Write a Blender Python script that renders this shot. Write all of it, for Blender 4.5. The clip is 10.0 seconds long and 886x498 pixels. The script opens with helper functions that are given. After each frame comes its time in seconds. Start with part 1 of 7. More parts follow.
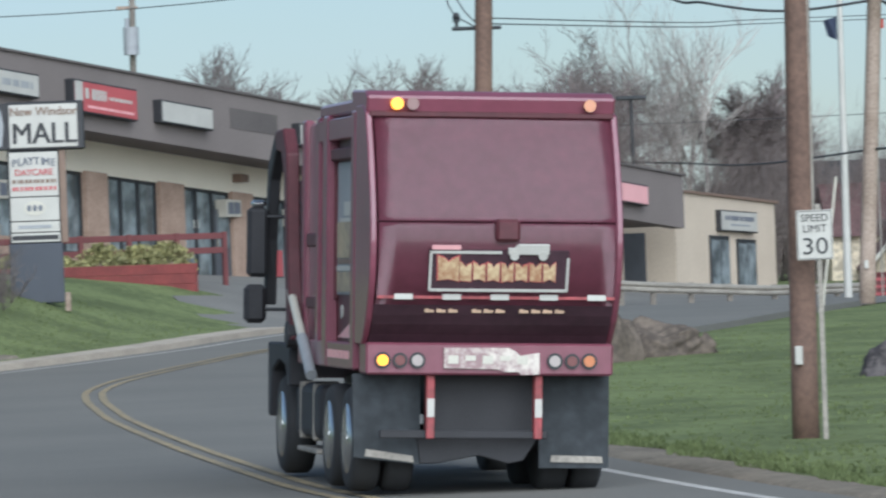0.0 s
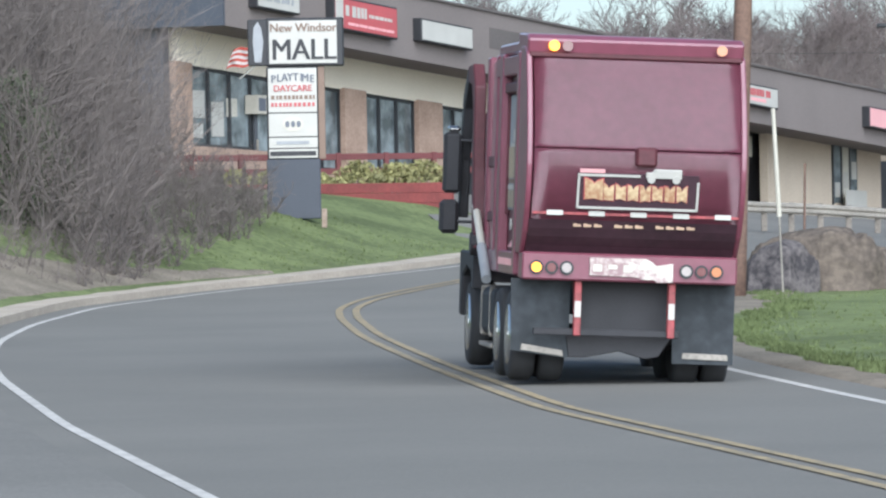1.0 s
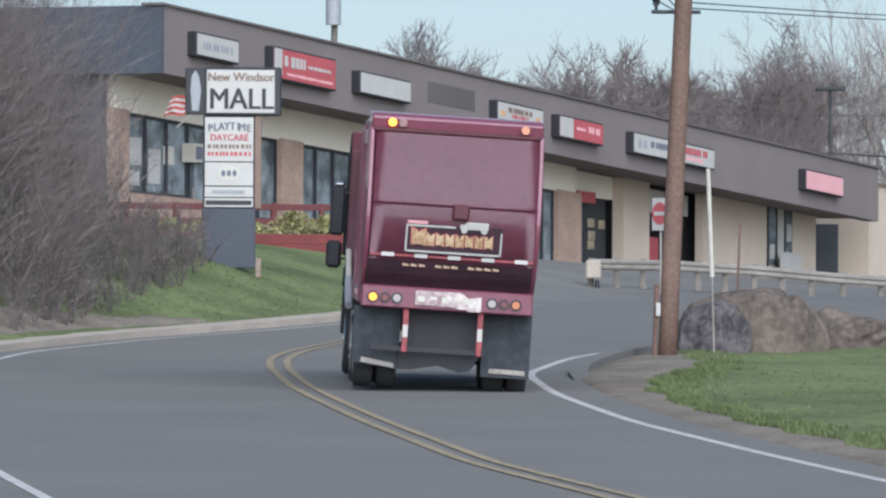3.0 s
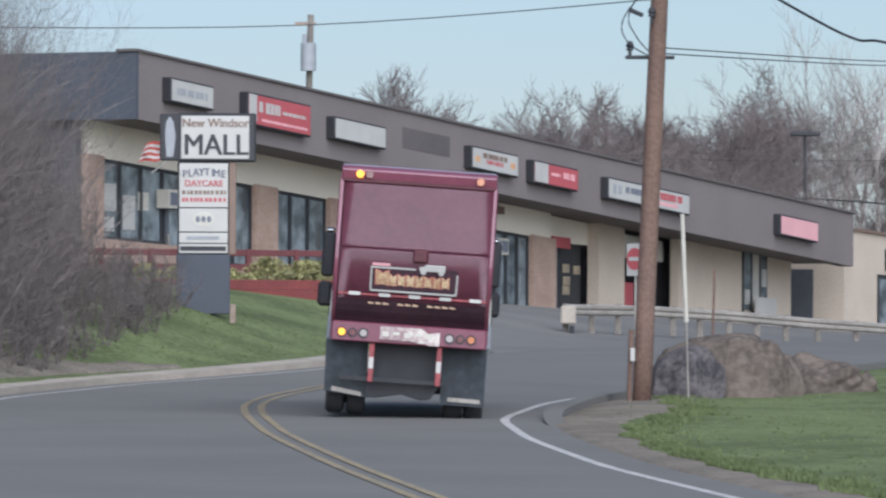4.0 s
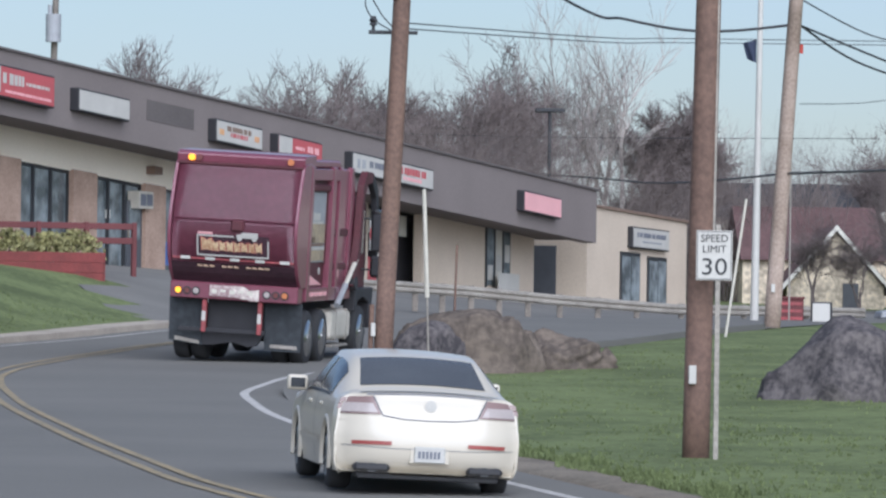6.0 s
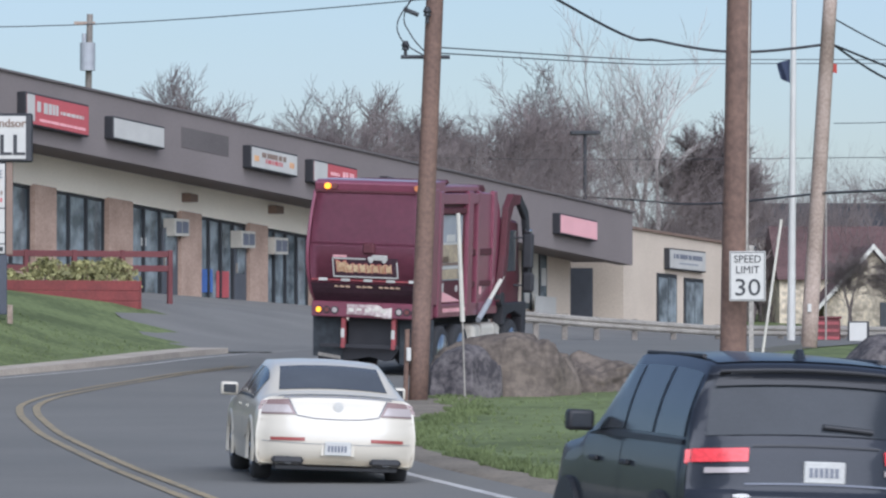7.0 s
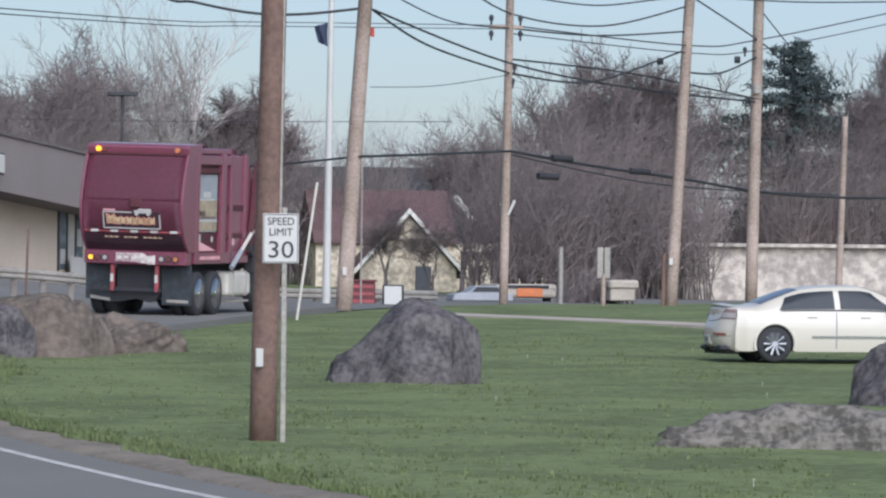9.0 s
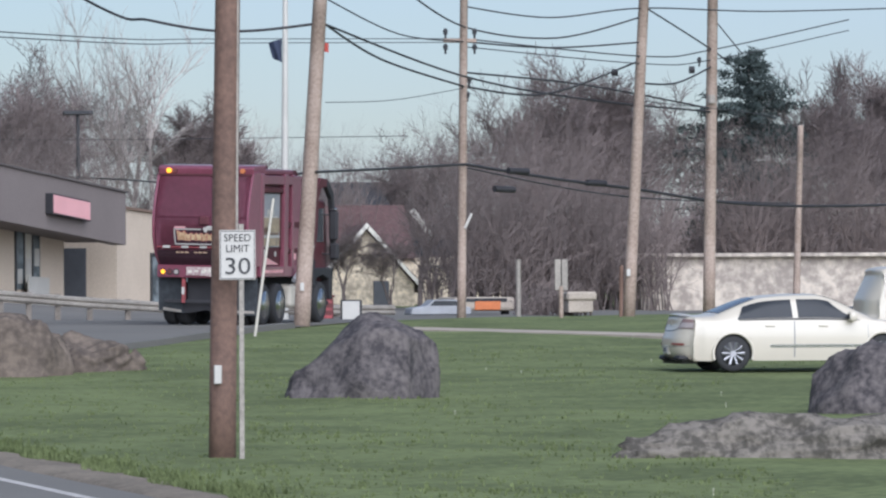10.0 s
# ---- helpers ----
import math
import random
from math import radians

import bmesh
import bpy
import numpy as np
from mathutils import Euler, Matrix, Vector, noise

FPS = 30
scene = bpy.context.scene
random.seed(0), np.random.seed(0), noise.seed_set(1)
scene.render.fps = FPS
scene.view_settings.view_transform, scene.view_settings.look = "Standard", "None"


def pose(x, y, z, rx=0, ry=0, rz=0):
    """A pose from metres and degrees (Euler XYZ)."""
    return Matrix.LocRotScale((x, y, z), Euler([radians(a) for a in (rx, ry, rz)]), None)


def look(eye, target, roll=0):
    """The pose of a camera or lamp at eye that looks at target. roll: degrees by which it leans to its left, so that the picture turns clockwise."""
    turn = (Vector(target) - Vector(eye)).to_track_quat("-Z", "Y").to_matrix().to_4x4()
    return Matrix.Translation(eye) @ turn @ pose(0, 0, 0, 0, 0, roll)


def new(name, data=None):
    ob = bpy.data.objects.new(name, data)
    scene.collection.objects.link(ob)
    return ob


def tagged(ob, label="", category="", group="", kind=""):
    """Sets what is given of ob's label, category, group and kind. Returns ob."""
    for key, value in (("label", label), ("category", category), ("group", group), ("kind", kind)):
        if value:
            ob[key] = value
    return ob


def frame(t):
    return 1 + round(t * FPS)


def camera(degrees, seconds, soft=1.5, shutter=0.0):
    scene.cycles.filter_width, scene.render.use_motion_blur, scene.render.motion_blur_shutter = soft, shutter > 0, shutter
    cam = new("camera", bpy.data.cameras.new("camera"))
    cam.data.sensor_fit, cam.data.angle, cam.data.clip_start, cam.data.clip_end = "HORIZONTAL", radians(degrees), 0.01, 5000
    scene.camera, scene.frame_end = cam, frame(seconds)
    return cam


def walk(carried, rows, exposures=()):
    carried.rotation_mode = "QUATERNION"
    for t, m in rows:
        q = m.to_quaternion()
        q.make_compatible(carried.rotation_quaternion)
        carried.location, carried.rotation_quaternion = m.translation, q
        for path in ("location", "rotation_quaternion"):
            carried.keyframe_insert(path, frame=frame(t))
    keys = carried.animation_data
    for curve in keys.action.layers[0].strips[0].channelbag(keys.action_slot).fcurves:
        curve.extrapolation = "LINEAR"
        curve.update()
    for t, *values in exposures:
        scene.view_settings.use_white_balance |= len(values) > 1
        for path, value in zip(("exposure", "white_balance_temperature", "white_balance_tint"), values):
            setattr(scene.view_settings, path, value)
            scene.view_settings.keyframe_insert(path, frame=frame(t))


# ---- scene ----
# ---------- camera ----------
cam = camera(9.0, 10.0, soft=2.3, shutter=0.2)


def aim(x, y, z, yaw, pitch, roll):
    """A pose from the eye, the compass angle to the right of +y, the tilt and the roll, in degrees."""
    a, b = radians(yaw), radians(pitch)
    way = Vector((math.sin(a) * math.cos(b), math.cos(a) * math.cos(b), math.sin(b)))
    return look((x, y, z), Vector((x, y, z)) + way * 50, roll)


CAMERA_ROWS = [
    (0.0, -0.158, 0.094, 2.013, 1.846, 0.415, -2.14),
    (0.5, -0.137, 0.06, 2.005, -0.073, 0.185, -1.36),
    (1.0, -0.13, 0.025, 2.001, -0.791, -0.309, -0.99),
    (1.5, -0.137, 0.011, 2.014, -0.05, 0.069, -0.27),
    (2.0, -0.124, 0.0, 2.01, 0.037, 0.041, -0.46),
    (2.5, -0.123, -0.008, 2.009, -0.0, 0.056, 0.01),
    (2.7, -0.098, -0.01, 2.002, -0.061, 0.074, 0.32),
    (3.8, -0.055, -0.021, 1.985, -0.313, 0.739, 0.21),
    (4.0, -0.044, -0.025, 1.989, 0.105, 0.701, 0.25),
    (4.5, 0.003, -0.027, 1.983, 0.895, 0.574, 0.05),
    (5.0, 0.025, -0.009, 1.997, 1.959, 0.14, 0.58),
    (5.5, 0.012, 0.027, 2.012, 2.396, 0.052, 1.15),
    (6.0, 0.029, -0.007, 1.999, 2.696, 0.457, 0.77),
    (6.2, 0.039, -0.013, 1.998, 2.69, 0.718, 0.93),
    (7.3, 0.104, -0.016, 2.005, 2.473, 0.683, -0.36),
    (7.5, 0.111, -0.014, 2.005, 3.014, 0.571, -0.3),
    (8.0, 0.117, -0.012, 1.995, 4.508, 0.444, 0.8),
    (8.5, 0.143, -0.012, 1.994, 6.085, 0.315, 0.12),
    (9.0, 0.139, -0.006, 1.995, 7.012, 0.34, 0.57),
    (9.5, 0.136, -0.007, 1.995, 7.097, 0.457, 0.46),
    (10.0, 0.149, -0.024, 1.993, 7.442, 0.484, -0.27),
]
walk(cam, [(r[0], aim(*r[1:])) for r in CAMERA_ROWS], [(0.0, 0.22, 5450, 5), (0.5, 0.25, 5450, 6), (1.0, 0.72, 5500, 7), (1.5, 0.7, 5550, 8), (2.0, 0.37, 5500, 9), (2.5, 0.38, 5450, 10), (4.0, 0.22, 5450, 12), (7.5, 0.25, 5350, 13), (10.0, 0.24, 5480, 13.5)])

# ---------- light ----------
SUN_AZ, SUN_EL = 168.0, 34.0
world = bpy.data.worlds.new("world")
scene.world = world
world.use_nodes = True
wn = world.node_tree
sky = wn.nodes.new("ShaderNodeTexSky")
sky.sky_type, sky.sun_disc = "NISHITA", False
sky.sun_elevation, sky.sun_rotation = radians(SUN_EL), radians(SUN_AZ)
sky.altitude, sky.air_density, sky.dust_density, sky.ozone_density = 100, 1.0, 0.6, 2.2
wn.nodes["Background"].inputs[1].default_value = 0.098
# a thin veil of high haze takes some of the blue out, unevenly
veil = wn.nodes.new("ShaderNodeHueSaturation")
veil.inputs["Saturation"].default_value, veil.inputs["Value"].default_value = 0.82, 0.74
wc, wz = wn.nodes.new("ShaderNodeTexCoord"), wn.nodes.new("ShaderNodeTexNoise")
wm, wr, wx = wn.nodes.new("ShaderNodeMapping"), wn.nodes.new("ShaderNodeMapRange"), wn.nodes.new("ShaderNodeMix")
wm.inputs["Scale"].default_value = (6, 6, 22)
wz.inputs["Scale"].default_value, wz.inputs["Detail"].default_value = 1.0, 4
wr.inputs[1].default_value, wr.inputs[2].default_value, wr.inputs[4].default_value = 0.4, 0.75, 0.35
wx.data_type = "RGBA"
wn.links.new(wc.outputs["Generated"], wm.inputs[0])
wn.links.new(wm.outputs[0], wz.inputs["Vector"])
wn.links.new(wz.outputs["Fac"], wr.inputs[0])
wn.links.new(wr.outputs[0], wx.inputs[0])
wn.links.new(sky.outputs[0], veil.inputs["Color"])
wn.links.new(veil.outputs[0], wx.inputs[6])
wx.inputs[7].default_value = (5.6, 6.2, 6.9, 1)
wn.links.new(wx.outputs[2], wn.nodes["Background"].inputs[0])
sun = new("sun", bpy.data.lights.new("sun", "SUN"))
sun.data.energy, sun.data.angle, sun.data.color = 4.3, radians(75), (1.0, 0.935, 0.86)
sa, se = radians(SUN_AZ), radians(SUN_EL)
sun.matrix_world = look((math.sin(sa) * math.cos(se) * 90, math.cos(sa) * math.cos(se) * 90, math.sin(se) * 90), (0, 0, 0))

# ---------- materials ----------


def mat(name, color, rough=0.7, metal=0.0, var=0.15, scale=3.0, bump=0.1, fine=60.0, second=None, spec=0.5, coat=0.0, emit=0.0):
    """A surface with colour varied at a coarse and a fine scale (metres) and a fine relief."""
    m = bpy.data.materials.new(name)
    m.use_nodes = True
    nt = m.node_tree
    b = nt.nodes["Principled BSDF"]
    b.inputs["Roughness"].default_value, b.inputs["Metallic"].default_value = rough, metal
    b.inputs["Specular IOR Level"].default_value = spec
    b.inputs["Coat Weight"].default_value = coat
    b.inputs["Coat Roughness"].default_value = 0.08
    second = second or tuple(c * 0.62 for c in color)
    tc = nt.nodes.new("ShaderNodeTexCoord")
    n1, n2 = nt.nodes.new("ShaderNodeTexNoise"), nt.nodes.new("ShaderNodeTexNoise")
    n1.inputs["Scale"].default_value, n1.inputs["Detail"].default_value = scale, 5
    n2.inputs["Scale"].default_value, n2.inputs["Detail"].default_value = fine, 4
    info = nt.nodes.new("ShaderNodeObjectInfo")
    add = nt.nodes.new("ShaderNodeVectorMath")
    nt.links.new(tc.outputs["Object"], add.inputs[0])
    nt.links.new(info.outputs["Random"], add.inputs[1])
    for n in (n1, n2):
        nt.links.new(add.outputs[0], n.inputs["Vector"])
    mixf = nt.nodes.new("ShaderNodeMath")
    mixf.operation = "ADD"
    nt.links.new(n1.outputs["Fac"], mixf.inputs[0])
    nt.links.new(n2.outputs["Fac"], mixf.inputs[1])
    ramp = nt.nodes.new("ShaderNodeMapRange")
    ramp.inputs[1].default_value, ramp.inputs[2].default_value = 0.7, 1.3
    ramp.inputs[3].default_value, ramp.inputs[4].default_value = 0.5 - 1.6 * var, 0.5 + 1.6 * var
    ramp.clamp = True
    nt.links.new(mixf.outputs[0], ramp.inputs[0])
    mix = nt.nodes.new("ShaderNodeMix")
    mix.data_type = "RGBA"
    mix.inputs[6].default_value, mix.inputs[7].default_value = (*second, 1), (*[min(1, c * 1.15) for c in color], 1)
    nt.links.new(ramp.outputs[0], mix.inputs[0])
    nt.links.new(mix.outputs[2], b.inputs["Base Color"])
    if bump:
        bp = nt.nodes.new("ShaderNodeBump")
        bp.inputs["Strength"].default_value, bp.inputs["Distance"].default_value = bump, 0.02
        nt.links.new(n2.outputs["Fac"], bp.inputs["Height"])
        nt.links.new(bp.outputs[0], b.inputs["Normal"])
    if emit:
        b.inputs["Emission Color"].default_value, b.inputs["Emission Strength"].default_value = (*color, 1), emit
    return m


ASPHALT = mat("asphalt", (0.172, 0.164, 0.145), 0.9, var=0.18, scale=0.25, fine=25, bump=0.3, second=(0.136, 0.132, 0.119), spec=0.2)
LOT = mat("lot_asphalt", (0.182, 0.174, 0.156), 0.92, var=0.28, scale=0.3, fine=20, bump=0.3, second=(0.138, 0.133, 0.12), spec=0.2)
GRASS = mat("grass", (0.148, 0.176, 0.076), 0.95, var=0.6, scale=0.45, fine=6, bump=1.0, second=(0.1, 0.12, 0.054), spec=0.1)
BLADE = mat("grass_blade", (0.135, 0.163, 0.07), 0.9, var=0.4, scale=0.7, fine=5, bump=0, second=(0.105, 0.128, 0.057), spec=0.05)
DIRT = mat("dirt", (0.215, 0.185, 0.145), 0.95, var=0.45, scale=0.9, fine=14, bump=0.25, second=(0.145, 0.127, 0.1), spec=0.1)
CONCRETE = mat("concrete", (0.42, 0.365, 0.295), 0.9, var=0.25, scale=0.8, fine=18, bump=0.3, second=(0.3, 0.262, 0.215), spec=0.2)
YELLOW = mat("yellow_line", (0.31, 0.245, 0.14), 0.85, var=0.4, scale=2.5, fine=16, bump=0.1, second=(0.2, 0.175, 0.13), spec=0.2)
WHITELINE = mat("white_line", (0.5, 0.48, 0.44), 0.85, var=0.3, scale=2.5, fine=16, bump=0.1, second=(0.34, 0.325, 0.3), spec=0.2)
WOODPOLE = mat("pole_wood", (0.17, 0.105, 0.075), 0.85, var=0.3, scale=1.2, fine=14, bump=0.4, second=(0.1, 0.062, 0.047))
GREYPOLE = mat("grey_pole_wood", (0.32, 0.255, 0.205), 0.85, var=0.35, scale=1.2, fine=14, bump=0.4, second=(0.22, 0.163, 0.122))
STEEL = mat("galvanised_steel", (0.33, 0.3, 0.255), 0.65, 0.1, var=0.3, scale=2, fine=25, bump=0.1)
DARKSTEEL = mat("dark_steel", (0.05, 0.052, 0.055), 0.6, 0.4, var=0.2, scale=3, fine=30, bump=0.1)
WIRE = mat("wire_rubber", (0.03, 0.03, 0.033), 0.7, var=0.1, bump=0)
SIGNWHITE = mat("sign_white", (0.48, 0.465, 0.42), 0.5, var=0.16, scale=1.5, bump=0.02, second=(0.39, 0.375, 0.335))
SIGNBLACK = mat("sign_black", (0.025, 0.025, 0.028), 0.5, var=0.1, bump=0.02)
SIGNRED = mat("sign_red", (0.43, 0.085, 0.09), 0.5, var=0.2, scale=1.5, fine=12, bump=0.02, second=(0.36, 0.08, 0.085))
SIGNPINK = mat("sign_pink", (0.72, 0.4, 0.4), 0.5, var=0.12, scale=1, bump=0.02, second=(0.6, 0.3, 0.3))
SIGNBROWN = mat("sign_brown", (0.22, 0.15, 0.11), 0.6, var=0.1, bump=0.02)
SIGNCREAM = mat("sign_cream", (0.6, 0.57, 0.48), 0.5, var=0.1, bump=0.02)
SIGNORANGE = mat("sign_orange", (0.6, 0.4, 0.18), 0.5, var=0.3, scale=5, bump=0.02, second=(0.5, 0.2, 0.1))
SLATE = mat("slate_cladding", (0.075, 0.082, 0.1), 0.7, var=0.15, scale=1, bump=0.1)
PATCH = mat("old_sign_patch", (0.13, 0.113, 0.105), 0.9, var=0.2, scale=0.5, fine=20, bump=0.2)
FLOWER = mat("clover_flower", (0.45, 0.45, 0.33), 0.8, var=0.2, bump=0)
FASCIA = mat("fascia_stucco", (0.19, 0.163, 0.15), 0.9, var=0.2, scale=0.35, fine=20, bump=0.25, second=(0.155, 0.131, 0.12))
STUCCO = mat("beige_stucco", (0.56, 0.475, 0.37), 0.9, var=0.2, scale=0.4, fine=20, bump=0.25, second=(0.43, 0.355, 0.27))
HEADER = mat("header_panel", (0.8, 0.73, 0.6), 0.8, var=0.15, scale=0.4, fine=20, bump=0.1, second=(0.7, 0.63, 0.51))
COLUMN = mat("column_brick", (0.43, 0.31, 0.235), 0.9, var=0.25, scale=1.2, fine=14, bump=0.3, second=(0.28, 0.19, 0.14))
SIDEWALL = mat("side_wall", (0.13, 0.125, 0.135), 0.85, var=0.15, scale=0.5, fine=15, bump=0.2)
FRAME = mat("storefront_frame", (0.045, 0.047, 0.05), 0.5, 0.2, var=0.1, bump=0)
DOORGREY = mat("grey_door", (0.1, 0.105, 0.115), 0.5, var=0.15, bump=0.05)
CREAMPAINT = mat("cream_paint", (0.58, 0.54, 0.45), 0.6, var=0.15, bump=0.05)
REDBRICK = mat("red_planter", (0.2, 0.045, 0.04), 0.85, var=0.25, scale=1.5, fine=14, bump=0.3, second=(0.13, 0.035, 0.032))
REDRAIL = mat("red_rail", (0.13, 0.035, 0.035), 0.7, var=0.2, bump=0.1)
# the pale blue patches in the colour stand in for reflected sky
PANE = mat("shop_glass", (0.23, 0.265, 0.275), 0.14, var=0.45, scale=0.9, fine=2, bump=0, second=(0.07, 0.085, 0.09), spec=0.8)
CARGLASS = mat("car_glass", (0.036, 0.04, 0.045), 0.16, var=0.15, bump=0, spec=0.22)
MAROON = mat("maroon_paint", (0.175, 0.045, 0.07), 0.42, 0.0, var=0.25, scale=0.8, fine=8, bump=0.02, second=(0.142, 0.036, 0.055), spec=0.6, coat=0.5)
# the emblem's dark panel, and the shade painted on the tailgate's foot
DEEPMAROON = mat("deep_maroon_paint", (0.048, 0.02, 0.029), 0.6, var=0.3, scale=1.5, fine=10, bump=0.03)
MAROONDARK = mat("maroon_dark", (0.085, 0.018, 0.024), 0.6, 0.0, var=0.25, scale=1.2, fine=10, bump=0.05)
BLACKMETAL = mat("black_metal", (0.03, 0.029, 0.032), 0.65, 0.1, var=0.25, bump=0.05)
RUBBER = mat("tyre_rubber", (0.032, 0.032, 0.033), 0.85, var=0.2, scale=4, bump=0.2)
FLAP = mat("mud_flap_rubber", (0.04, 0.045, 0.05), 0.8, var=0.4, scale=1.5, fine=8, bump=0.1, second=(0.022, 0.026, 0.029))
CHROME = mat("chrome", (0.62, 0.62, 0.62), 0.22, 1.0, var=0.1, bump=0)
ALLOY = mat("alloy_wheel", (0.33, 0.33, 0.34), 0.35, 0.8, var=0.1, bump=0)
WHITEPAINT = mat("white_car_paint", (0.5, 0.458, 0.37), 0.35, 0.0, var=0.06, scale=0.6, bump=0, second=(0.485, 0.44, 0.355), coat=0.45, spec=0.5)
NAVYPAINT = mat("dark_car_paint", (0.024, 0.027, 0.035), 0.4, 0.0, var=0.15, scale=0.8, bump=0, coat=0.3, spec=0.2)
BLACKTRIM = mat("black_trim", (0.026, 0.026, 0.028), 0.55, var=0.1, bump=0.03)
LAMPRED = mat("lamp_red", (0.17, 0.06, 0.06), 0.15, var=0.1, bump=0, coat=0.4)
LAMPREDDULL = mat("reflector_red", (0.3, 0.07, 0.06), 0.3, var=0.1, bump=0)
LAMPREDLIT = mat("lamp_red_lit", (0.62, 0.05, 0.055), 0.2, var=0.3, scale=9, fine=30, bump=0, emit=0.3)
LAMPORANGE = mat("lamp_amber", (0.55, 0.2, 0.08), 0.2, var=0.1, bump=0, coat=0.5)
LAMPLIT = mat("lamp_amber_lit", (1.0, 0.36, 0.02), 0.2, var=0.02, bump=0, emit=1.5)
LAMPCLEAR = mat("lamp_clear", (0.42, 0.37, 0.345), 0.2, var=0.1, bump=0, coat=0.3)
REARGLASS = mat("tinted_rear_glass", (0.085, 0.09, 0.095), 0.15, var=0.2, scale=1, bump=0, spec=0.4)
SLABROCK = mat("slab_rock", (0.165, 0.148, 0.125), 0.95, var=0.6, scale=3.5, fine=12, bump=1.0, second=(0.075, 0.069, 0.058), spec=0.2)
LAMPDIM = mat("lamp_unlit", (0.25, 0.17, 0.155), 0.25, var=0.1, bump=0, coat=0.3)
EMBLEM = mat("emblem_gold", (0.52, 0.41, 0.24), 0.6, var=0.4, scale=5, fine=20, bump=0, second=(0.36, 0.19, 0.1))
OLDGOLD = mat("faded_gold", (0.5, 0.34, 0.22), 0.6, var=0.3, scale=6, bump=0)
REDDUST = mat("dusty_red", (0.34, 0.065, 0.07), 0.6, var=0.35, scale=3, fine=14, bump=0, second=(0.2, 0.05, 0.05))
PLACARD = mat("dirty_placard", (0.55, 0.5, 0.44), 0.6, var=0.55, scale=4, fine=14, bump=0.02, second=(0.3, 0.2, 0.2))
RAILPOST = mat("weathered_post", (0.2, 0.175, 0.145), 0.8, var=0.3, scale=2, fine=16, bump=0.1)
PLATE = mat("number_plate", (0.5, 0.49, 0.45), 0.5, var=0.15, bump=0)
BARGREY = mat("bar_grey", (0.16, 0.17, 0.2), 0.6, var=0.1, bump=0)
ROCK = mat("rock", (0.15, 0.122, 0.097), 0.95, var=0.45, scale=1.2, fine=8, bump=0.9, second=(0.085, 0.07, 0.058), spec=0.2)
ROCKDARK = mat("dark_rock", (0.115, 0.101, 0.096), 0.85, var=0.5, scale=2.6, fine=11, bump=1.0, second=(0.045, 0.04, 0.042), spec=0.35)
BARK = mat("bark", (0.185, 0.15, 0.138), 0.95, var=0.25, scale=1, fine=8, bump=0, second=(0.105, 0.086, 0.082))
BARKPALE = mat("pale_bark", (0.42, 0.38, 0.34), 0.95, var=0.4, scale=1, fine=8, bump=0, second=(0.22, 0.19, 0.175))
TWIG = mat("twigs", (0.225, 0.183, 0.162), 0.95, var=0.35, scale=0.25, fine=3, bump=0, second=(0.15, 0.124, 0.113))
BRAMBLE = mat("brambles", (0.185, 0.157, 0.138), 0.95, var=0.4, scale=0.5, fine=4, bump=0, second=(0.115, 0.098, 0.09))
EVERGREEN = mat("evergreen", (0.045, 0.058, 0.055), 0.9, var=0.3, scale=0.6, fine=6, bump=0, second=(0.03, 0.045, 0.04))
BUSH = mat("bush_leaves", (0.32, 0.3, 0.12), 0.9, var=0.4, scale=1.2, fine=9, bump=0, second=(0.16, 0.155, 0.07))
VINE = mat("vine_leaves", (0.13, 0.155, 0.08), 0.9, var=0.4, scale=0.6, fine=6, bump=0, second=(0.075, 0.09, 0.055))
ROOF = mat("maroon_roof", (0.13, 0.075, 0.07), 0.9, var=0.3, scale=0.8, fine=6, bump=0.2)
FIELDSTONE = mat("field_stone", (0.7, 0.6, 0.44), 0.95, var=0.5, scale=1.4, fine=5, bump=0.4, second=(0.4, 0.34, 0.255))
WHITETRIM = mat("white_trim", (0.75, 0.72, 0.62), 0.6, var=0.1, bump=0.05)
FLAGBLUE = mat("flag_blue", (0.03, 0.04, 0.075), 0.8, var=0.2, bump=0)
FLAGRED = mat("flag_red", (0.4, 0.07, 0.05), 0.8, var=0.2, bump=0)
FLAGWHITE = mat("flag_white", (0.55, 0.5, 0.47), 0.8, var=0.1, bump=0)
GREYPAINT = mat("grey_paint", (0.34, 0.35, 0.36), 0.6, var=0.15, bump=0.05)
TANPAINT = mat("tan_poster", (0.4, 0.32, 0.2), 0.6, var=0.35, scale=2.5, fine=12, bump=0, second=(0.24, 0.2, 0.15))
# pale beige; the strong dark mottling stands in for branch shadows
PALEWALL = mat("branch_shaded_wall", (0.5, 0.44, 0.36), 0.9, var=0.55, scale=0.7, fine=4, bump=0.1, second=(0.3, 0.26, 0.22))
ORANGEPAINT = mat("orange_paint", (0.6, 0.18, 0.05), 0.5, var=0.2, bump=0)
BLUEPAINT = mat("blue_poster", (0.08, 0.16, 0.42), 0.5, var=0.2, bump=0)

# ---------- mesh helpers ----------


def thing(name, m, label, category, group="", kind=""):
    ob = new(name)
    ob.matrix_world = m
    ob.empty_display_size = 0.1
    return tagged(ob, label, category, group, kind)


def part(name, bm, material, parent, label="", smooth=False):
    me = bpy.data.meshes.new(name)
    bm.normal_update()
    bm.to_mesh(me)
    bm.free()
    me.materials.append(material)
    if smooth:
        for p in me.polygons:
            p.use_smooth = True
    ob = new(name, me)
    ob.parent = parent
    return tagged(ob, label)


def solo(name, bm, material, label, category, m=None, group="", kind="", smooth=False):
    ob = part(name, bm, material, None, smooth=smooth)
    if m is not None:
        ob.matrix_world = m
    return tagged(ob, label, category, group, kind)


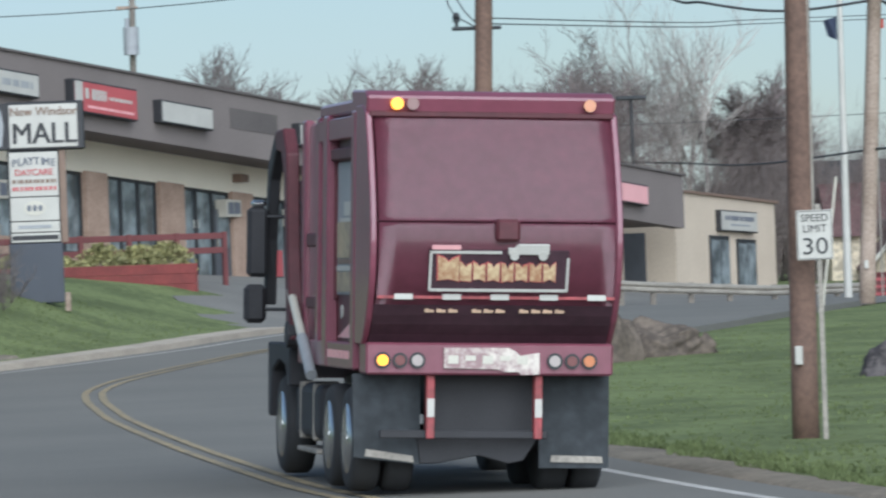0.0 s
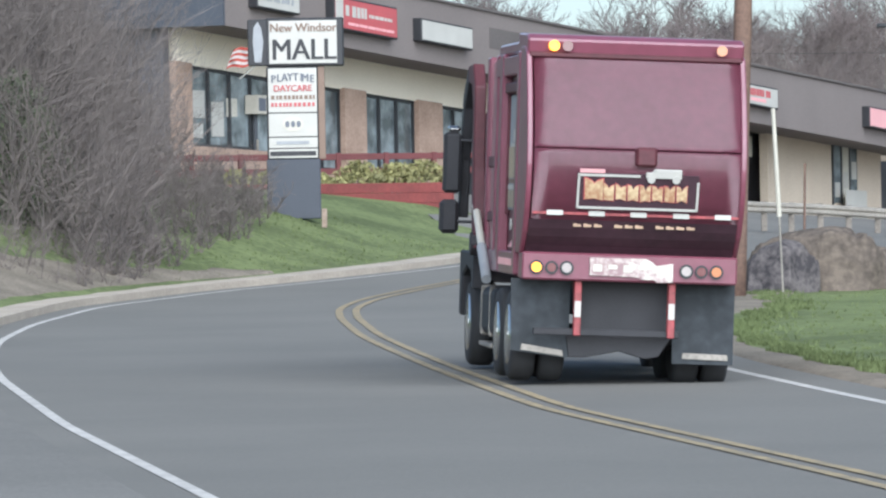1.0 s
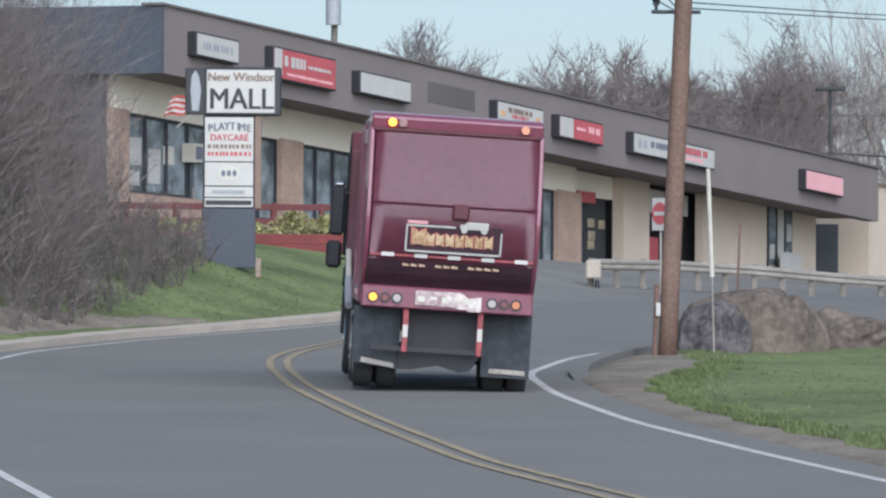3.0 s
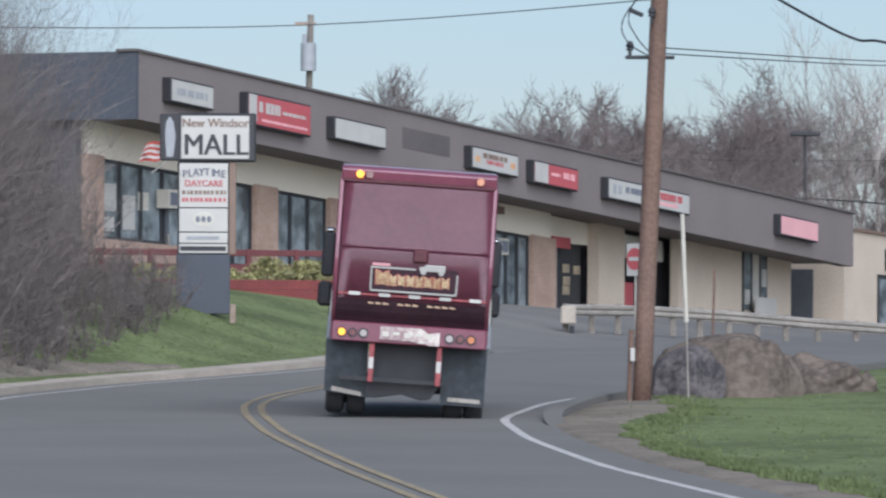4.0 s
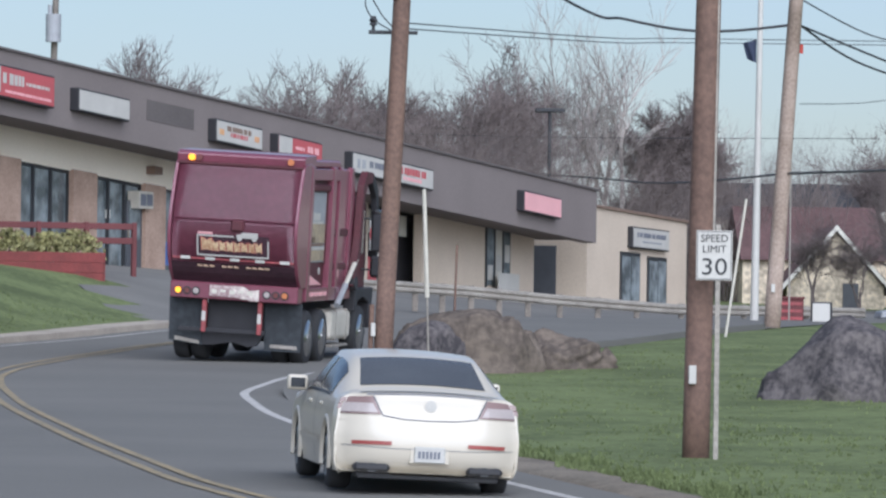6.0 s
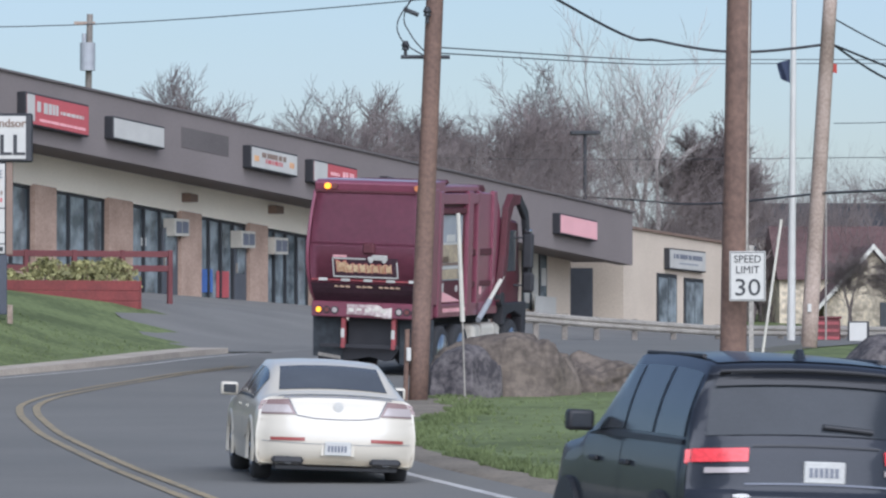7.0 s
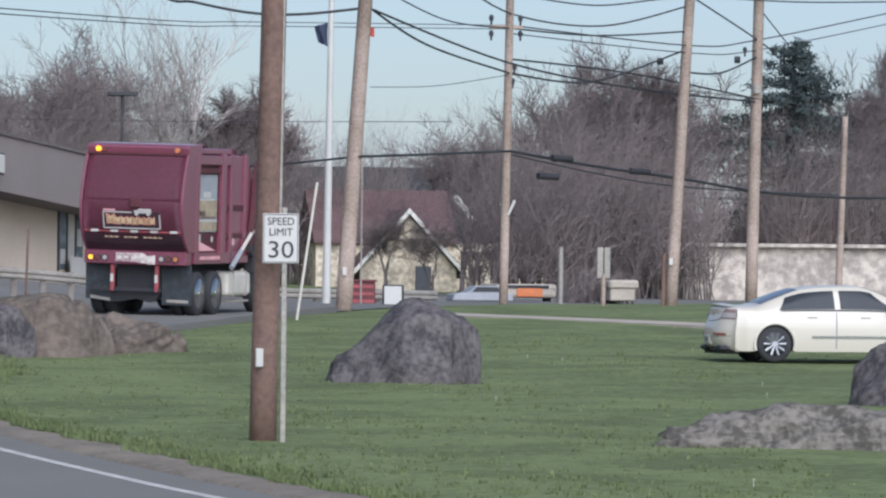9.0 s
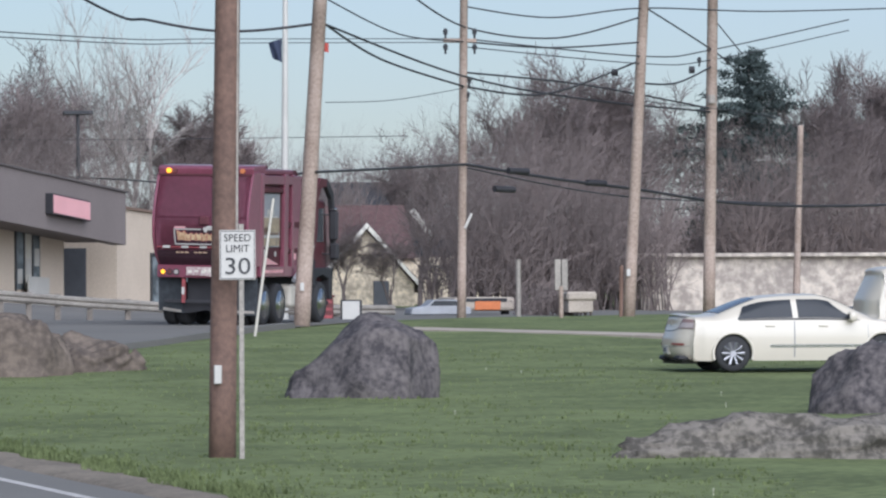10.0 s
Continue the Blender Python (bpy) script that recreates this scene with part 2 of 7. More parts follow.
def box(x0, x1, y0, y1, z0, z1, bevel=0.0, bm=None, seg=1):
    bm = bm or bmesh.new()
    r = bmesh.ops.create_cube(bm, size=1)
    for v in r["verts"]:
        v.co = Vector(((x0 + x1) / 2 + v.co.x * (x1 - x0), (y0 + y1) / 2 + v.co.y * (y1 - y0), (z0 + z1) / 2 + v.co.z * (z1 - z0)))
    if bevel:
        es = {e for v in r["verts"] for e in v.link_edges}
        bmesh.ops.bevel(bm, geom=list(es), offset=bevel, segments=seg, affect="EDGES", profile=0.5)
    return bm


def rod(p0, p1, r0, r1=None, n=10, bm=None, caps=True):
    bm = bm or bmesh.new()
    p0, p1 = Vector(p0), Vector(p1)
    r1 = r0 if r1 is None else r1
    d = p1 - p0
    q = d.to_track_quat("Z", "Y").to_matrix()
    ra = [bm.verts.new(p0 + q @ Vector((math.cos(a) * r0, math.sin(a) * r0, 0))) for a in (2 * math.pi * i / n for i in range(n))]
    rb = [bm.verts.new(p1 + q @ Vector((math.cos(a) * r1, math.sin(a) * r1, 0))) for a in (2 * math.pi * i / n for i in range(n))]
    for i in range(n):
        bm.faces.new((ra[i], ra[(i + 1) % n], rb[(i + 1) % n], rb[i]))
    if caps:
        bm.faces.new(ra[::-1])
        bm.faces.new(rb)
    return bm


def lathe(profile, n=24, bm=None, axis="x"):
    """A turned shape; profile: (distance along the axis, radius)."""
    bm = bm or bmesh.new()
    rings = []
    for s, r in profile:
        ring = []
        for i in range(n):
            a = 2 * math.pi * i / n
            c, d = math.cos(a) * r, math.sin(a) * r
            ring.append(bm.verts.new((s, c, d) if axis == "x" else (c, d, s)))
        rings.append(ring)
    for a, b in zip(rings, rings[1:]):
        for i in range(n):
            bm.faces.new((a[i], a[(i + 1) % n], b[(i + 1) % n], b[i]))
    bm.faces.new(rings[0][::-1])
    bm.faces.new(rings[-1])
    return bm


def prism(pts, lo, hi, axis="x", bevel=0.0, bm=None):
    """A flat outline pulled along an axis. For axis x the outline is (y, z); for y it is (x, z); for z it is (x, y)."""
    bm = bm or bmesh.new()

    def at(p, h):
        return {"x": (h, p[0], p[1]), "y": (p[0], h, p[1]), "z": (p[0], p[1], h)}[axis]

    a = [bm.verts.new(at(p, lo)) for p in pts]
    b = [bm.verts.new(at(p, hi)) for p in pts]
    n = len(pts)
    fs = [bm.faces.new(a), bm.faces.new(b[::-1])]
    for i in range(n):
        fs.append(bm.faces.new((a[i], b[i], b[(i + 1) % n], a[(i + 1) % n])))
    bmesh.ops.recalc_face_normals(bm, faces=fs)
    if bevel:
        bmesh.ops.bevel(bm, geom=list({e for f in fs for e in f.edges}), offset=bevel, segments=1, affect="EDGES", profile=0.5)
    return bm


def grid(fn, us, vs, bm=None):
    bm = bm or bmesh.new()
    rows = [[bm.verts.new(fn(u, v)) for u in us] for v in vs]
    for a, b in zip(rows, rows[1:]):
        for i in range(len(us) - 1):
            bm.faces.new((a[i], a[i + 1], b[i + 1], b[i]))
    return bm


def soup(name, verts, faces, material, smooth=False):
    me = bpy.data.meshes.new(name)
    me.from_pydata(verts, [], faces)
    me.materials.append(material)
    if smooth:
        for p in me.polygons:
            p.use_smooth = True
    return me


def lettering(name, text, size, material, parent, m, depth=0.012, squeeze=1.0, bold=0.0):
    """Raised letters, upright and facing -y in the parent's space."""
    cu = bpy.data.curves.new(name, "FONT")
    cu.body, cu.size, cu.extrude, cu.align_x, cu.align_y = text, size, depth / 2, "CENTER", "CENTER"
    cu.resolution_u = 3
    tmp = bpy.data.objects.new(name, cu)
    scene.collection.objects.link(tmp)
    me = bpy.data.meshes.new_from_object(tmp.evaluated_get(bpy.context.evaluated_depsgraph_get()))
    bpy.data.objects.remove(tmp)
    me.transform(m @ pose(0, 0, 0, 90) @ Matrix.Diagonal((squeeze, 1, 1, 1)))
    me.materials.clear()
    me.materials.append(material)
    if bold:
        bm = bmesh.new()
        bm.from_mesh(me)
        twin = bmesh.ops.duplicate(bm, geom=bm.verts[:] + bm.edges[:] + bm.faces[:])["geom"]
        bmesh.ops.translate(bm, vec=(size * bold, -0.003, 0), verts=[g for g in twin if isinstance(g, bmesh.types.BMVert)])
        bm.to_mesh(me)
        bm.free()
    ob = new(name, me)
    ob.parent = parent
    return ob


def steps(a, b, d):
    n = max(1, int(round((b - a) / d)))
    return [a + (b - a) * i / n for i in range(n + 1)]


# ---------- lie of the land ----------
GRADE_Y = [-100, 20, 40, 55.7, 66, 77, 90, 100, 110, 122, 135, 145, 160, 200, 400, 900]
GRADE_Z = [-0.5, -0.3, -0.16, 0.0, 0.10, 0.22, 0.41, 0.56, 0.74, 1.05, 1.27, 1.38, 1.39, 1.45, 3.0, 5.0]
LEFT = ([-100, 0, 20, 43.4, 56, 69, 76, 82.8, 90, 99, 107.9, 113.9, 119.5, 125.3, 132, 145, 165, 200, 300], [24, 4.6, 1.4, -2.57, -4.7, -6.55, -7.35, -7.82, -7.95, -7.55, -5.55, -3.25, -1.35, -0.1, 1.7, 6.6, 16, 36, 100])
MIDDLE = ([-100, 0, 20, 43.6, 57.5, 69.3, 82, 90, 95, 100, 106, 113, 120, 130, 140, 152, 180, 300], [29.5, 9.4, 6.2, 2.66, 0.2, -1.1, -2.35, -2.9, -3.08, -2.85, -2.05, -0.8, 1.2, 4.6, 9.2, 16, 35, 108])
RIGHT = ([-100, 0, 20, 44, 54, 60.5, 70, 80.7, 88.6, 97, 105.2, 110, 119.8, 128, 143, 165, 200, 300], [34, 13.5, 9.6, 5.9, 4.13, 3.25, 2.1, 1.3, 1.04, 1.9, 3.6, 5.3, 9.0, 11.3, 16, 25, 44, 116])


def smooth_curve(tab):
    """A rounded version of a broken line given as (y values, x values)."""
    ys = np.arange(-100, 300.5, 0.5)
    xs = np.interp(ys, *tab)
    k = np.hanning(15)
    xs = np.convolve(np.pad(xs, 7, mode="edge"), k / k.sum(), mode="valid")
    return lambda y: float(np.interp(y, ys, xs))


x_left, x_middle, x_right = (smooth_curve(t) for t in (LEFT, MIDDLE, RIGHT))
_gy = np.arange(-100, 901, 1.0)
_gz = np.convolve(np.pad(np.interp(_gy, GRADE_Y, GRADE_Z), 4, mode="edge"), np.hanning(9) / np.hanning(9).sum(), mode="valid")


def grade(y):
    return float(np.interp(y, _gy, _gz))


def across(fx, y):
    """The unit vector to the right of a road line at y."""
    d = Vector((fx(y + 0.5) - fx(y - 0.5), 1.0)).normalized()
    return Vector((d.y, -d.x))


# the mall's front: origin at the canopy's corner, S along it, N out of it
MALL_O, MALL_S, MALL_N = Vector((-7.9, 150.0)), Vector((0.446, 0.895)), Vector((0.895, -0.446))
_edge = np.array([(x_left(y), y) for y in np.arange(30, 220, 1.0)])


def land(x, y):
    """The height of the ground to the left of and beyond the road: it climbs from the kerb to the mall."""
    base = grade(y)
    if y < 60 or x >= x_left(y):
        return base
    d = float(np.min(np.hypot(_edge[:, 0] - x, _edge[:, 1] - y)))
    p = Vector((x, y)) - MALL_O
    target = 3.1 - 0.031 * p.dot(MALL_S) - 0.1 * max(0.0, p.dot(MALL_N))
    u = max(0.0, min(1.0, (d - 0.8) / 6.5))
    u = u * u * (3 - 2 * u)
    return base + u * max(0.0, min(3.2, target) - base) * max(0.0, min(1.0, (y - 60) / 40))


# ---------- ground and road ----------
def build_ground():
    ys = steps(-100, 30, 10)[:-1] + steps(30, 205, 1.5)[:-1] + steps(205, 300, 10) + [360, 450, 600, 900]
    out = [0, 0.3, 0.8, 1.5, 2.5, 4, 6, 8, 10.5, 13, 16, 20, 26, 36, 60, 120, 300, 900]
    verts, faces, n = [], [], 2 * len(out)
    for y in ys:
        xl, xr = x_left(min(y, 300)) - 0.55, x_right(min(y, 300)) + 0.7
        for o in reversed(out):
            verts.append((xl - o, y, land(xl - o, y) + (-0.1 if y < 67 and o < 14 else 0.1 if o and (y < 129.4 or xl - o < lot_left(min(y, 300)) - 0.4) else -0.08)))
        for o in out:
            bump = 0.03 * math.sin(y * 0.21 + o) if 1 < o < 100 else 0
            verts.append((xr + o, y, grade(y) + (0.01 + min(o, 2.5) * 0.01 + bump if o else -0.08)))
    for j in range(len(ys) - 1):
        for i in range(n - 1):
            a = j * n + i
            faces.append((a, a + 1, a + n + 1, a + n))
    tagged(new("ground", soup("ground", verts, faces, GRASS, True)), "green spring lawn, patchy, with bare spots", "lawn", kind="structure")


def ribbon(name, fx, o0, o1, ya, yb, lift, material, label, category, step=1.0, drop=None, parent=None, ease=0.0):
    """A strip beside a road line, from o0 to o1 metres to its right; with a drop it gets side faces."""
    bm = bmesh.new()
    rows = []
    for y in steps(ya, yb, step):
        s = across(fx, y)
        row = []
        rise = lift * min(1.0, 0.05 + (y - ya) / ease) if ease else lift
        for o, dz in ([(o0, -drop), (o0, 0), (o1, 0), (o1, -drop)] if drop else [(o0, 0), (o1, 0)]):
            x, yy = fx(y) + s.x * o, y + s.y * o
            row.append(bm.verts.new((x, yy, grade(yy) + rise + dz)))
        rows.append(row)
    for a, b in zip(rows, rows[1:]):
        for i in range(len(a) - 1):
            bm.faces.new((a[i], a[i + 1], b[i + 1], b[i]))
    if drop:
        bm.faces.new(rows[0][::-1])
        bm.faces.new(rows[-1])
    ob = part(name, bm, material, parent)
    return tagged(ob, label, category, kind="structure") if parent is None else ob


def build_road():
    bm = bmesh.new()
    rows = []
    for y in steps(-100, 300, 1.0):
        xl, xr = x_left(y) - 0.6, x_right(y) + (0.85 if y < 88 else 0.62)
        rows.append([bm.verts.new((xl + (xr - xl) * k / 8, y, grade(y) + 0.022 * (1 - (k / 4 - 1) ** 2) + 0.002)) for k in range(9)])
    for a, b in zip(rows, rows[1:]):
        for i in range(8):
            bm.faces.new((a[i], a[i + 1], b[i + 1], b[i]))
    road = tagged(part("road", bm, ASPHALT, None, smooth=True), "worn grey asphalt road bending to the right", "road", kind="structure")
    for o in (-0.14, 0.14):
        ribbon("centre_line", x_middle, o - 0.06, o + 0.06, 0, 118, 0.034, YELLOW, "", "", 0.5, parent=road)
    ribbon("edge_line", x_left, -0.06, 0.06, 0, 131, 0.012, WHITELINE, "", "", 0.5, parent=road)
    ribbon("edge_line", x_right, -0.07, 0.07, 0, 107, 0.012, WHITELINE, "", "", 0.5, parent=road)
    ribbon("kerb", x_left, -1.5, -0.55, 66.5, 129.0, 0.13, CONCRETE, "pale concrete kerb and narrow pavement", "kerb", drop=0.3)
    ribbon("kerb", x_right, 0.6, 0.9, 85.5, 134, 0.14, ASPHALT, "dark asphalt kerb round the lawn's corner", "kerb", 0.5, drop=0.3, ease=5.0)
    # sandy earth between the asphalt and the grass, widest behind the corner kerb
    rng = random.Random(4)
    bm = bmesh.new()
    rows = []
    w = 1.0
    for y in steps(20, 104, 0.5):
        w = 0.82 * w + 0.18 * (0.8 + 1.3 * math.exp(-((y - 91) / 7) ** 2) + rng.uniform(-0.5, 0.5))
        x = x_right(y) + (0.88 if 89 < y else 0.72)
        row = [bm.verts.new((x - 0.12, y, grade(y) - 0.07))]
        for k in range(6):
            o = x - x_right(y) - 0.7 + w * k / 5
            b_ = 0.03 * math.sin(y * 0.21 + o) if o > 1 else 0
            row.append(bm.verts.new((x + w * k / 5, y, grade(y) + 0.01 + min(o, 2.5) * 0.01 + b_ + (0.012, 0.03, 0.035, 0.03, 0.02, -0.03)[k])))
        rows.append(row)
    for a, b in zip(rows, rows[1:]):
        for i in range(6):
            bm.faces.new((a[i], a[i + 1], b[i + 1], b[i]))
    tagged(part("shoulder", bm, DIRT, None, smooth=True), "sandy brown dirt shoulder beside the asphalt", "dirt shoulder", kind="structure")


def lot_left(y):
    """Where the asphalt before the mall begins on its left."""
    return min(0.15 - 0.19 * (y - 129.5) if y < 148 else -11.5 + (y - 150.9) * 0.498 - 1.0, x_left(y) + 0.3)


def build_lot():
    bm = bmesh.new()
    rows = []
    for y in steps(129.5, 212, 1.5):
        xs = x_left(y) + 0.5
        xa = lot_left(y) - 1.2
        rows.append([bm.verts.new((xa + (xs - xa) * k / 14, y, land(xa + (xs - xa) * k / 14, y) + (0.03 if k < 14 else -0.06))) for k in range(15)])
    for a, b in zip(rows, rows[1:]):
        for i in range(14):
            bm.faces.new((a[i], a[i + 1], b[i + 1], b[i]))
    tagged(part("parking_lot", bm, LOT, None, smooth=True), "worn grey asphalt apron before the mall", "parking lot", kind="structure")
    # the asphalt pull-off on which the camera stands
    bm = grid(lambda u, v: (-16 + (x_left(v) - 0.3 + 16) * u, v, grade(v) + (0.008 if u < 0.99 else -0.02)), (0, 0.25, 0.5, 0.75, 0.9, 0.985, 1.0), steps(-30, 66, 2))
    tagged(part("pull_off", bm, LOT, None), "grey asphalt pull-off beside the road", "parking lot", kind="structure")
    # the pale path across the lawn
    bm = grid(lambda u, v: (16.0 + u * 6.5 + v * 0.5, 129.6 - u * 10.6 + v * 2.2, grade(129.6 - u * 10.6 + v * 2.2) + (0.07 if v > -0.005 else -0.2)), steps(0, 3, 0.1), (-0.01, 0, 1))
    tagged(part("path", bm, CONCRETE, None), "pale concrete path across the lawn", "path", kind="structure")


def build_verge():
    """Brown litter-strewn earth between the pavement and the brush."""
    bm = bmesh.new()
    rng = random.Random(23)
    rows = []
    for y in steps(92, 113, 0.5):
        w = max(0.15, 2.4 + rng.uniform(-0.3, 0.3) - max(0, y - 105) * 0.22)
        x = x_left(y) - 1.45
        rows.append([bm.verts.new((x - w * k / 5, y, land(x - w * k / 5, y) + (0.08 if k == 0 else 0.15 if k < 5 else 0.06))) for k in range(6)])
    for a, b in zip(rows, rows[1:]):
        for i in range(5):
            bm.faces.new((a[i], b[i], b[i + 1], a[i + 1]))
    tagged(part("verge", bm, DIRT, None, smooth=True), "brown leaf-littered earth under the brush", "bare earth", kind="structure")


build_ground()
build_verge()
build_road()
build_lot()


# ---------- the mall ----------
def mall_pt(s, q, z):
    p = MALL_O + MALL_S * s - MALL_N * q
    return Vector((p.x, p.y, z))


def slab(s0, s1, q0, q1, zb, zt, bm=None):
    """A block along the mall's front whose lower and upper faces follow the slope; zb, zt: (start, end) heights."""
    bm = bm or bmesh.new()
    c = [bm.verts.new(mall_pt(s, q, z)) for s, k in ((s0, 0), (s1, 1)) for q in (q0, q1) for z in (zb[k], zt[k])]
    for f in ((0, 1, 5, 4), (2, 6, 7, 3), (0, 2, 3, 1), (4, 5, 7, 6), (1, 3, 7, 5), (0, 4, 6, 2)):
        bm.faces.new([c[i] for i in f])
    bmesh.ops.recalc_face_normals(bm, faces=bm.faces)
    return bm


def z_top(s):
    return 9.06 - 0.0681 * s


def z_low(s):
    return 7.25 - 0.068 * s


def z_head(s):
    return 6.38 - 0.0636 * s


def z_floor(s):
    return 3.25 - 0.0345 * s


def span(f, a, b, d=0.0):
    return (f(a) + d, f(b) + d)


def box_sign(s0, s1, z0, z1, face, label, bars=(), q=0.0, depth=0.28):
    """A lit-box sign on the canopy: a dark case, a face and bars for its writing: (s0, s1, z0, z1 as shares, material)."""
    slope = -0.068 if q < 0.5 else -0.03
    w, h = s1 - s0, z1 - z0
    m = Matrix.Translation(mall_pt(s0, q, 0).xy.to_3d() + Vector((0, 0, z0))) @ Matrix(((MALL_S.x, -MALL_N.x, 0, 0), (MALL_S.y, -MALL_N.y, 0, 0), (0, 0, 1, 0), (0, 0, 0, 1)))
    t = thing("shop_sign", m, label, "sign", "signs on the mall")
    shear = Matrix(((1, 0, 0, 0), (0, 1, 0, 0), (slope, 0, 1, 0), (0, 0, 0, 1)))

    rng = random.Random(int(s0 * 10))

    def add(name, bm, material):
        bmesh.ops.transform(bm, matrix=shear, verts=bm.verts)
        part(name, bm, material, t)

    add("case", box(0, w, -depth, 0.02, 0, h, 0.02), SIGNBLACK)
    add("face", box(0.05, w - 0.05, -depth - 0.012, -depth + 0.01, 0.05, h - 0.05), face)
    for a, b, c, d, material in bars:
        x, end, tall = 0.05 + a * (w - 0.1), 0.05 + b * (w - 0.1), (d - c) * (h - 0.1)
        while x < end - 0.02:
            wide = (end - x) if d - c > 0.9 else min(end - x, tall * rng.uniform(0.5, 0.85))
            add("lettering_bar", box(x, x + wide, -depth - 0.022, -depth - 0.008, 0.05 + c * (h - 0.1) + rng.uniform(0, 0.1) * tall, 0.05 + d * (h - 0.1)), material)
            x += wide + tall * rng.choice((0.18, 0.18, 0.22, 0.6))


def build_mall():
    L = 50.3
    tagged(part("wall_mall_canopy", slab(0, L, 0, 0.5, span(z_low, 0, L), span(z_top, 0, L)), FASCIA, None), "brown-grey stucco canopy fascia of the mall", "wall", kind="structure")
    tagged(part("wall_mall_gable", slab(-0.12, -0.01, 0, 14, span(z_low, 0, 0), (z_top(0), z_top(0))), SLATE, None), "dark slate-blue cladding on the canopy's end", "wall", kind="structure")
    tagged(part("roof_cap", slab(-0.2, L + 0.1, -0.08, 0.6, span(z_top, 0, L, 0.004), span(z_top, 0, L, 0.07)), PATCH, None), "thin dark metal coping along the roof", "coping", kind="structure")
    tagged(part("ceiling_canopy", slab(0, L, 0.5, 2.2, span(z_low, 0, L, 0.1), span(z_low, 0, L, 0.25)), FASCIA, None), "shaded canopy soffit", "soffit", kind="structure")
    tagged(part("roof_mall", slab(0, L, 0.5, 16, span(z_low, 0, L, 0.6), span(z_top, 0, L, -0.3)), DARKSTEEL, None), "flat roof of the mall", "roof", kind="structure")
    tagged(part("wall_mall_header", slab(0.9, 30.0, 2.0, 2.3, span(z_head, 0.9, 30, 0.0), span(z_low, 0.9, 30, 0.1)), HEADER, None), "cream header panel over the shop windows", "wall", kind="structure")
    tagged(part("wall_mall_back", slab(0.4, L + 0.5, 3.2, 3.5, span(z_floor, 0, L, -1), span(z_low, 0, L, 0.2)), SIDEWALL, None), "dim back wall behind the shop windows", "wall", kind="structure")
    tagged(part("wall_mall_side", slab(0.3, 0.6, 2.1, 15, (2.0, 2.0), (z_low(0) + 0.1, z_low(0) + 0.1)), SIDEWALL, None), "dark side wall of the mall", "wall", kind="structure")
    # columns between the shop windows
    for a, b in ((0.6, 1.5), (6.2, 7.0), (10.2, 11.5), (14.75, 16.25), (19.4, 20.75), (24.05, 25.3), (28.5, 30.2)):
        solo("column", slab(a, b, 1.9, 2.6, span(z_floor, a, b, -0.6), span(z_head, a, b, 0.04)), COLUMN, "tan brick column between shop windows", "column", group="columns of the mall", kind="structure")
    # shop windows: frame, mullions and panes
    runs = ((1.5, 6.2, 1.0, 4), (7.0, 10.2, 0.6, 3), (11.5, 14.75, 0.6, 3), (16.25, 19.4, 0.0, 3), (20.75, 24.05, 0.0, 4), (25.3, 28.5, 0.0, 4))
    k = 0
    for a, b, sill, n in runs:
        k += 1
        lo, hi = span(z_floor, a, b, sill - 0.1), span(z_head, a, b, 0.0)
        w = thing("window_%d" % k, Matrix.Identity(4), "shop window in dark metal framing", "window", kind="structure")
        if sill:
            part("window_sill", slab(a, b, 1.98, 2.4, span(z_floor, a, b, -0.6), lo), COLUMN, w)
        step = (b - a) / n
        for i in range(n):
            pa, pb = a + i * step + 0.05, a + (i + 1) * step - 0.05
            f = lambda s: lo[0] + (lo[1] - lo[0]) * (s - a) / (b - a)
            g = lambda s: hi[0] + (hi[1] - hi[0]) * (s - a) / (b - a)
            part("pane", slab(pa, pb, 2.14, 2.16, (f(pa) + 0.06, f(pb) + 0.06), (g(pa) - 0.06, g(pb) - 0.06)), PANE, w)
        for i in range(n + 1):
            m = a + i * step
            part("mullion", slab(m - 0.05, m + 0.05, 2.06, 2.2, (f(m) - 0.02, f(m) - 0.02), (g(m), g(m))), FRAME, w)
        part("window_frame", slab(a, b, 2.07, 2.19, (lo[0] - 0.02, lo[1] - 0.02), (lo[0] + 0.08, lo[1] + 0.08), slab(a, b, 2.07, 2.19, (hi[0] - 0.08, hi[1] - 0.08), hi)), FRAME, w)
    for j, (a, b) in enumerate(((5.1, 6.15), (18.35, 19.35), (23.2, 24.0))):
        d = thing("door_%d" % (j + 1), Matrix.Identity(4), "dark grey glazed shop door", "door", kind="structure")
        part("door_leaf", slab(a, b, 2.0, 2.05, span(z_floor, a, b), span(z_floor, a, b, 2.05)), DOORGREY, d)
        part("pane", slab(a + 0.15, b - 0.15, 1.985, 1.998, span(z_floor, a, b, 0.9), span(z_floor, a, b, 1.9)), PANE, d)
        part("door_handle", slab(a + 0.06, a + 0.1, 1.94, 1.99, span(z_floor, a, a, 0.9), span(z_floor, a, a, 1.2)), STEEL, d)
    # posters in the windows
    for s0, s1, z, h, material in ((1.75, 2.5, 4.85, 0.75, SIGNWHITE), (2.9, 3.55, 4.35, 0.95, SIGNWHITE), (3.75, 4.3, 4.9, 0.5, SIGNCREAM), (1.7, 2.4, 4.3, 0.4, SIGNWHITE), (21.1, 21.9, 2.75, 0.7, BLUEPAINT), (22.2, 23.0, 2.6, 0.8, SIGNRED), (17.2, 17.5, 4.1, 0.25, SIGNWHITE)):
        solo("poster", slab(s0, s1, 2.1, 2.13, (z, z), (z + h, z + h)), material, "paper poster in the shop window", "poster")
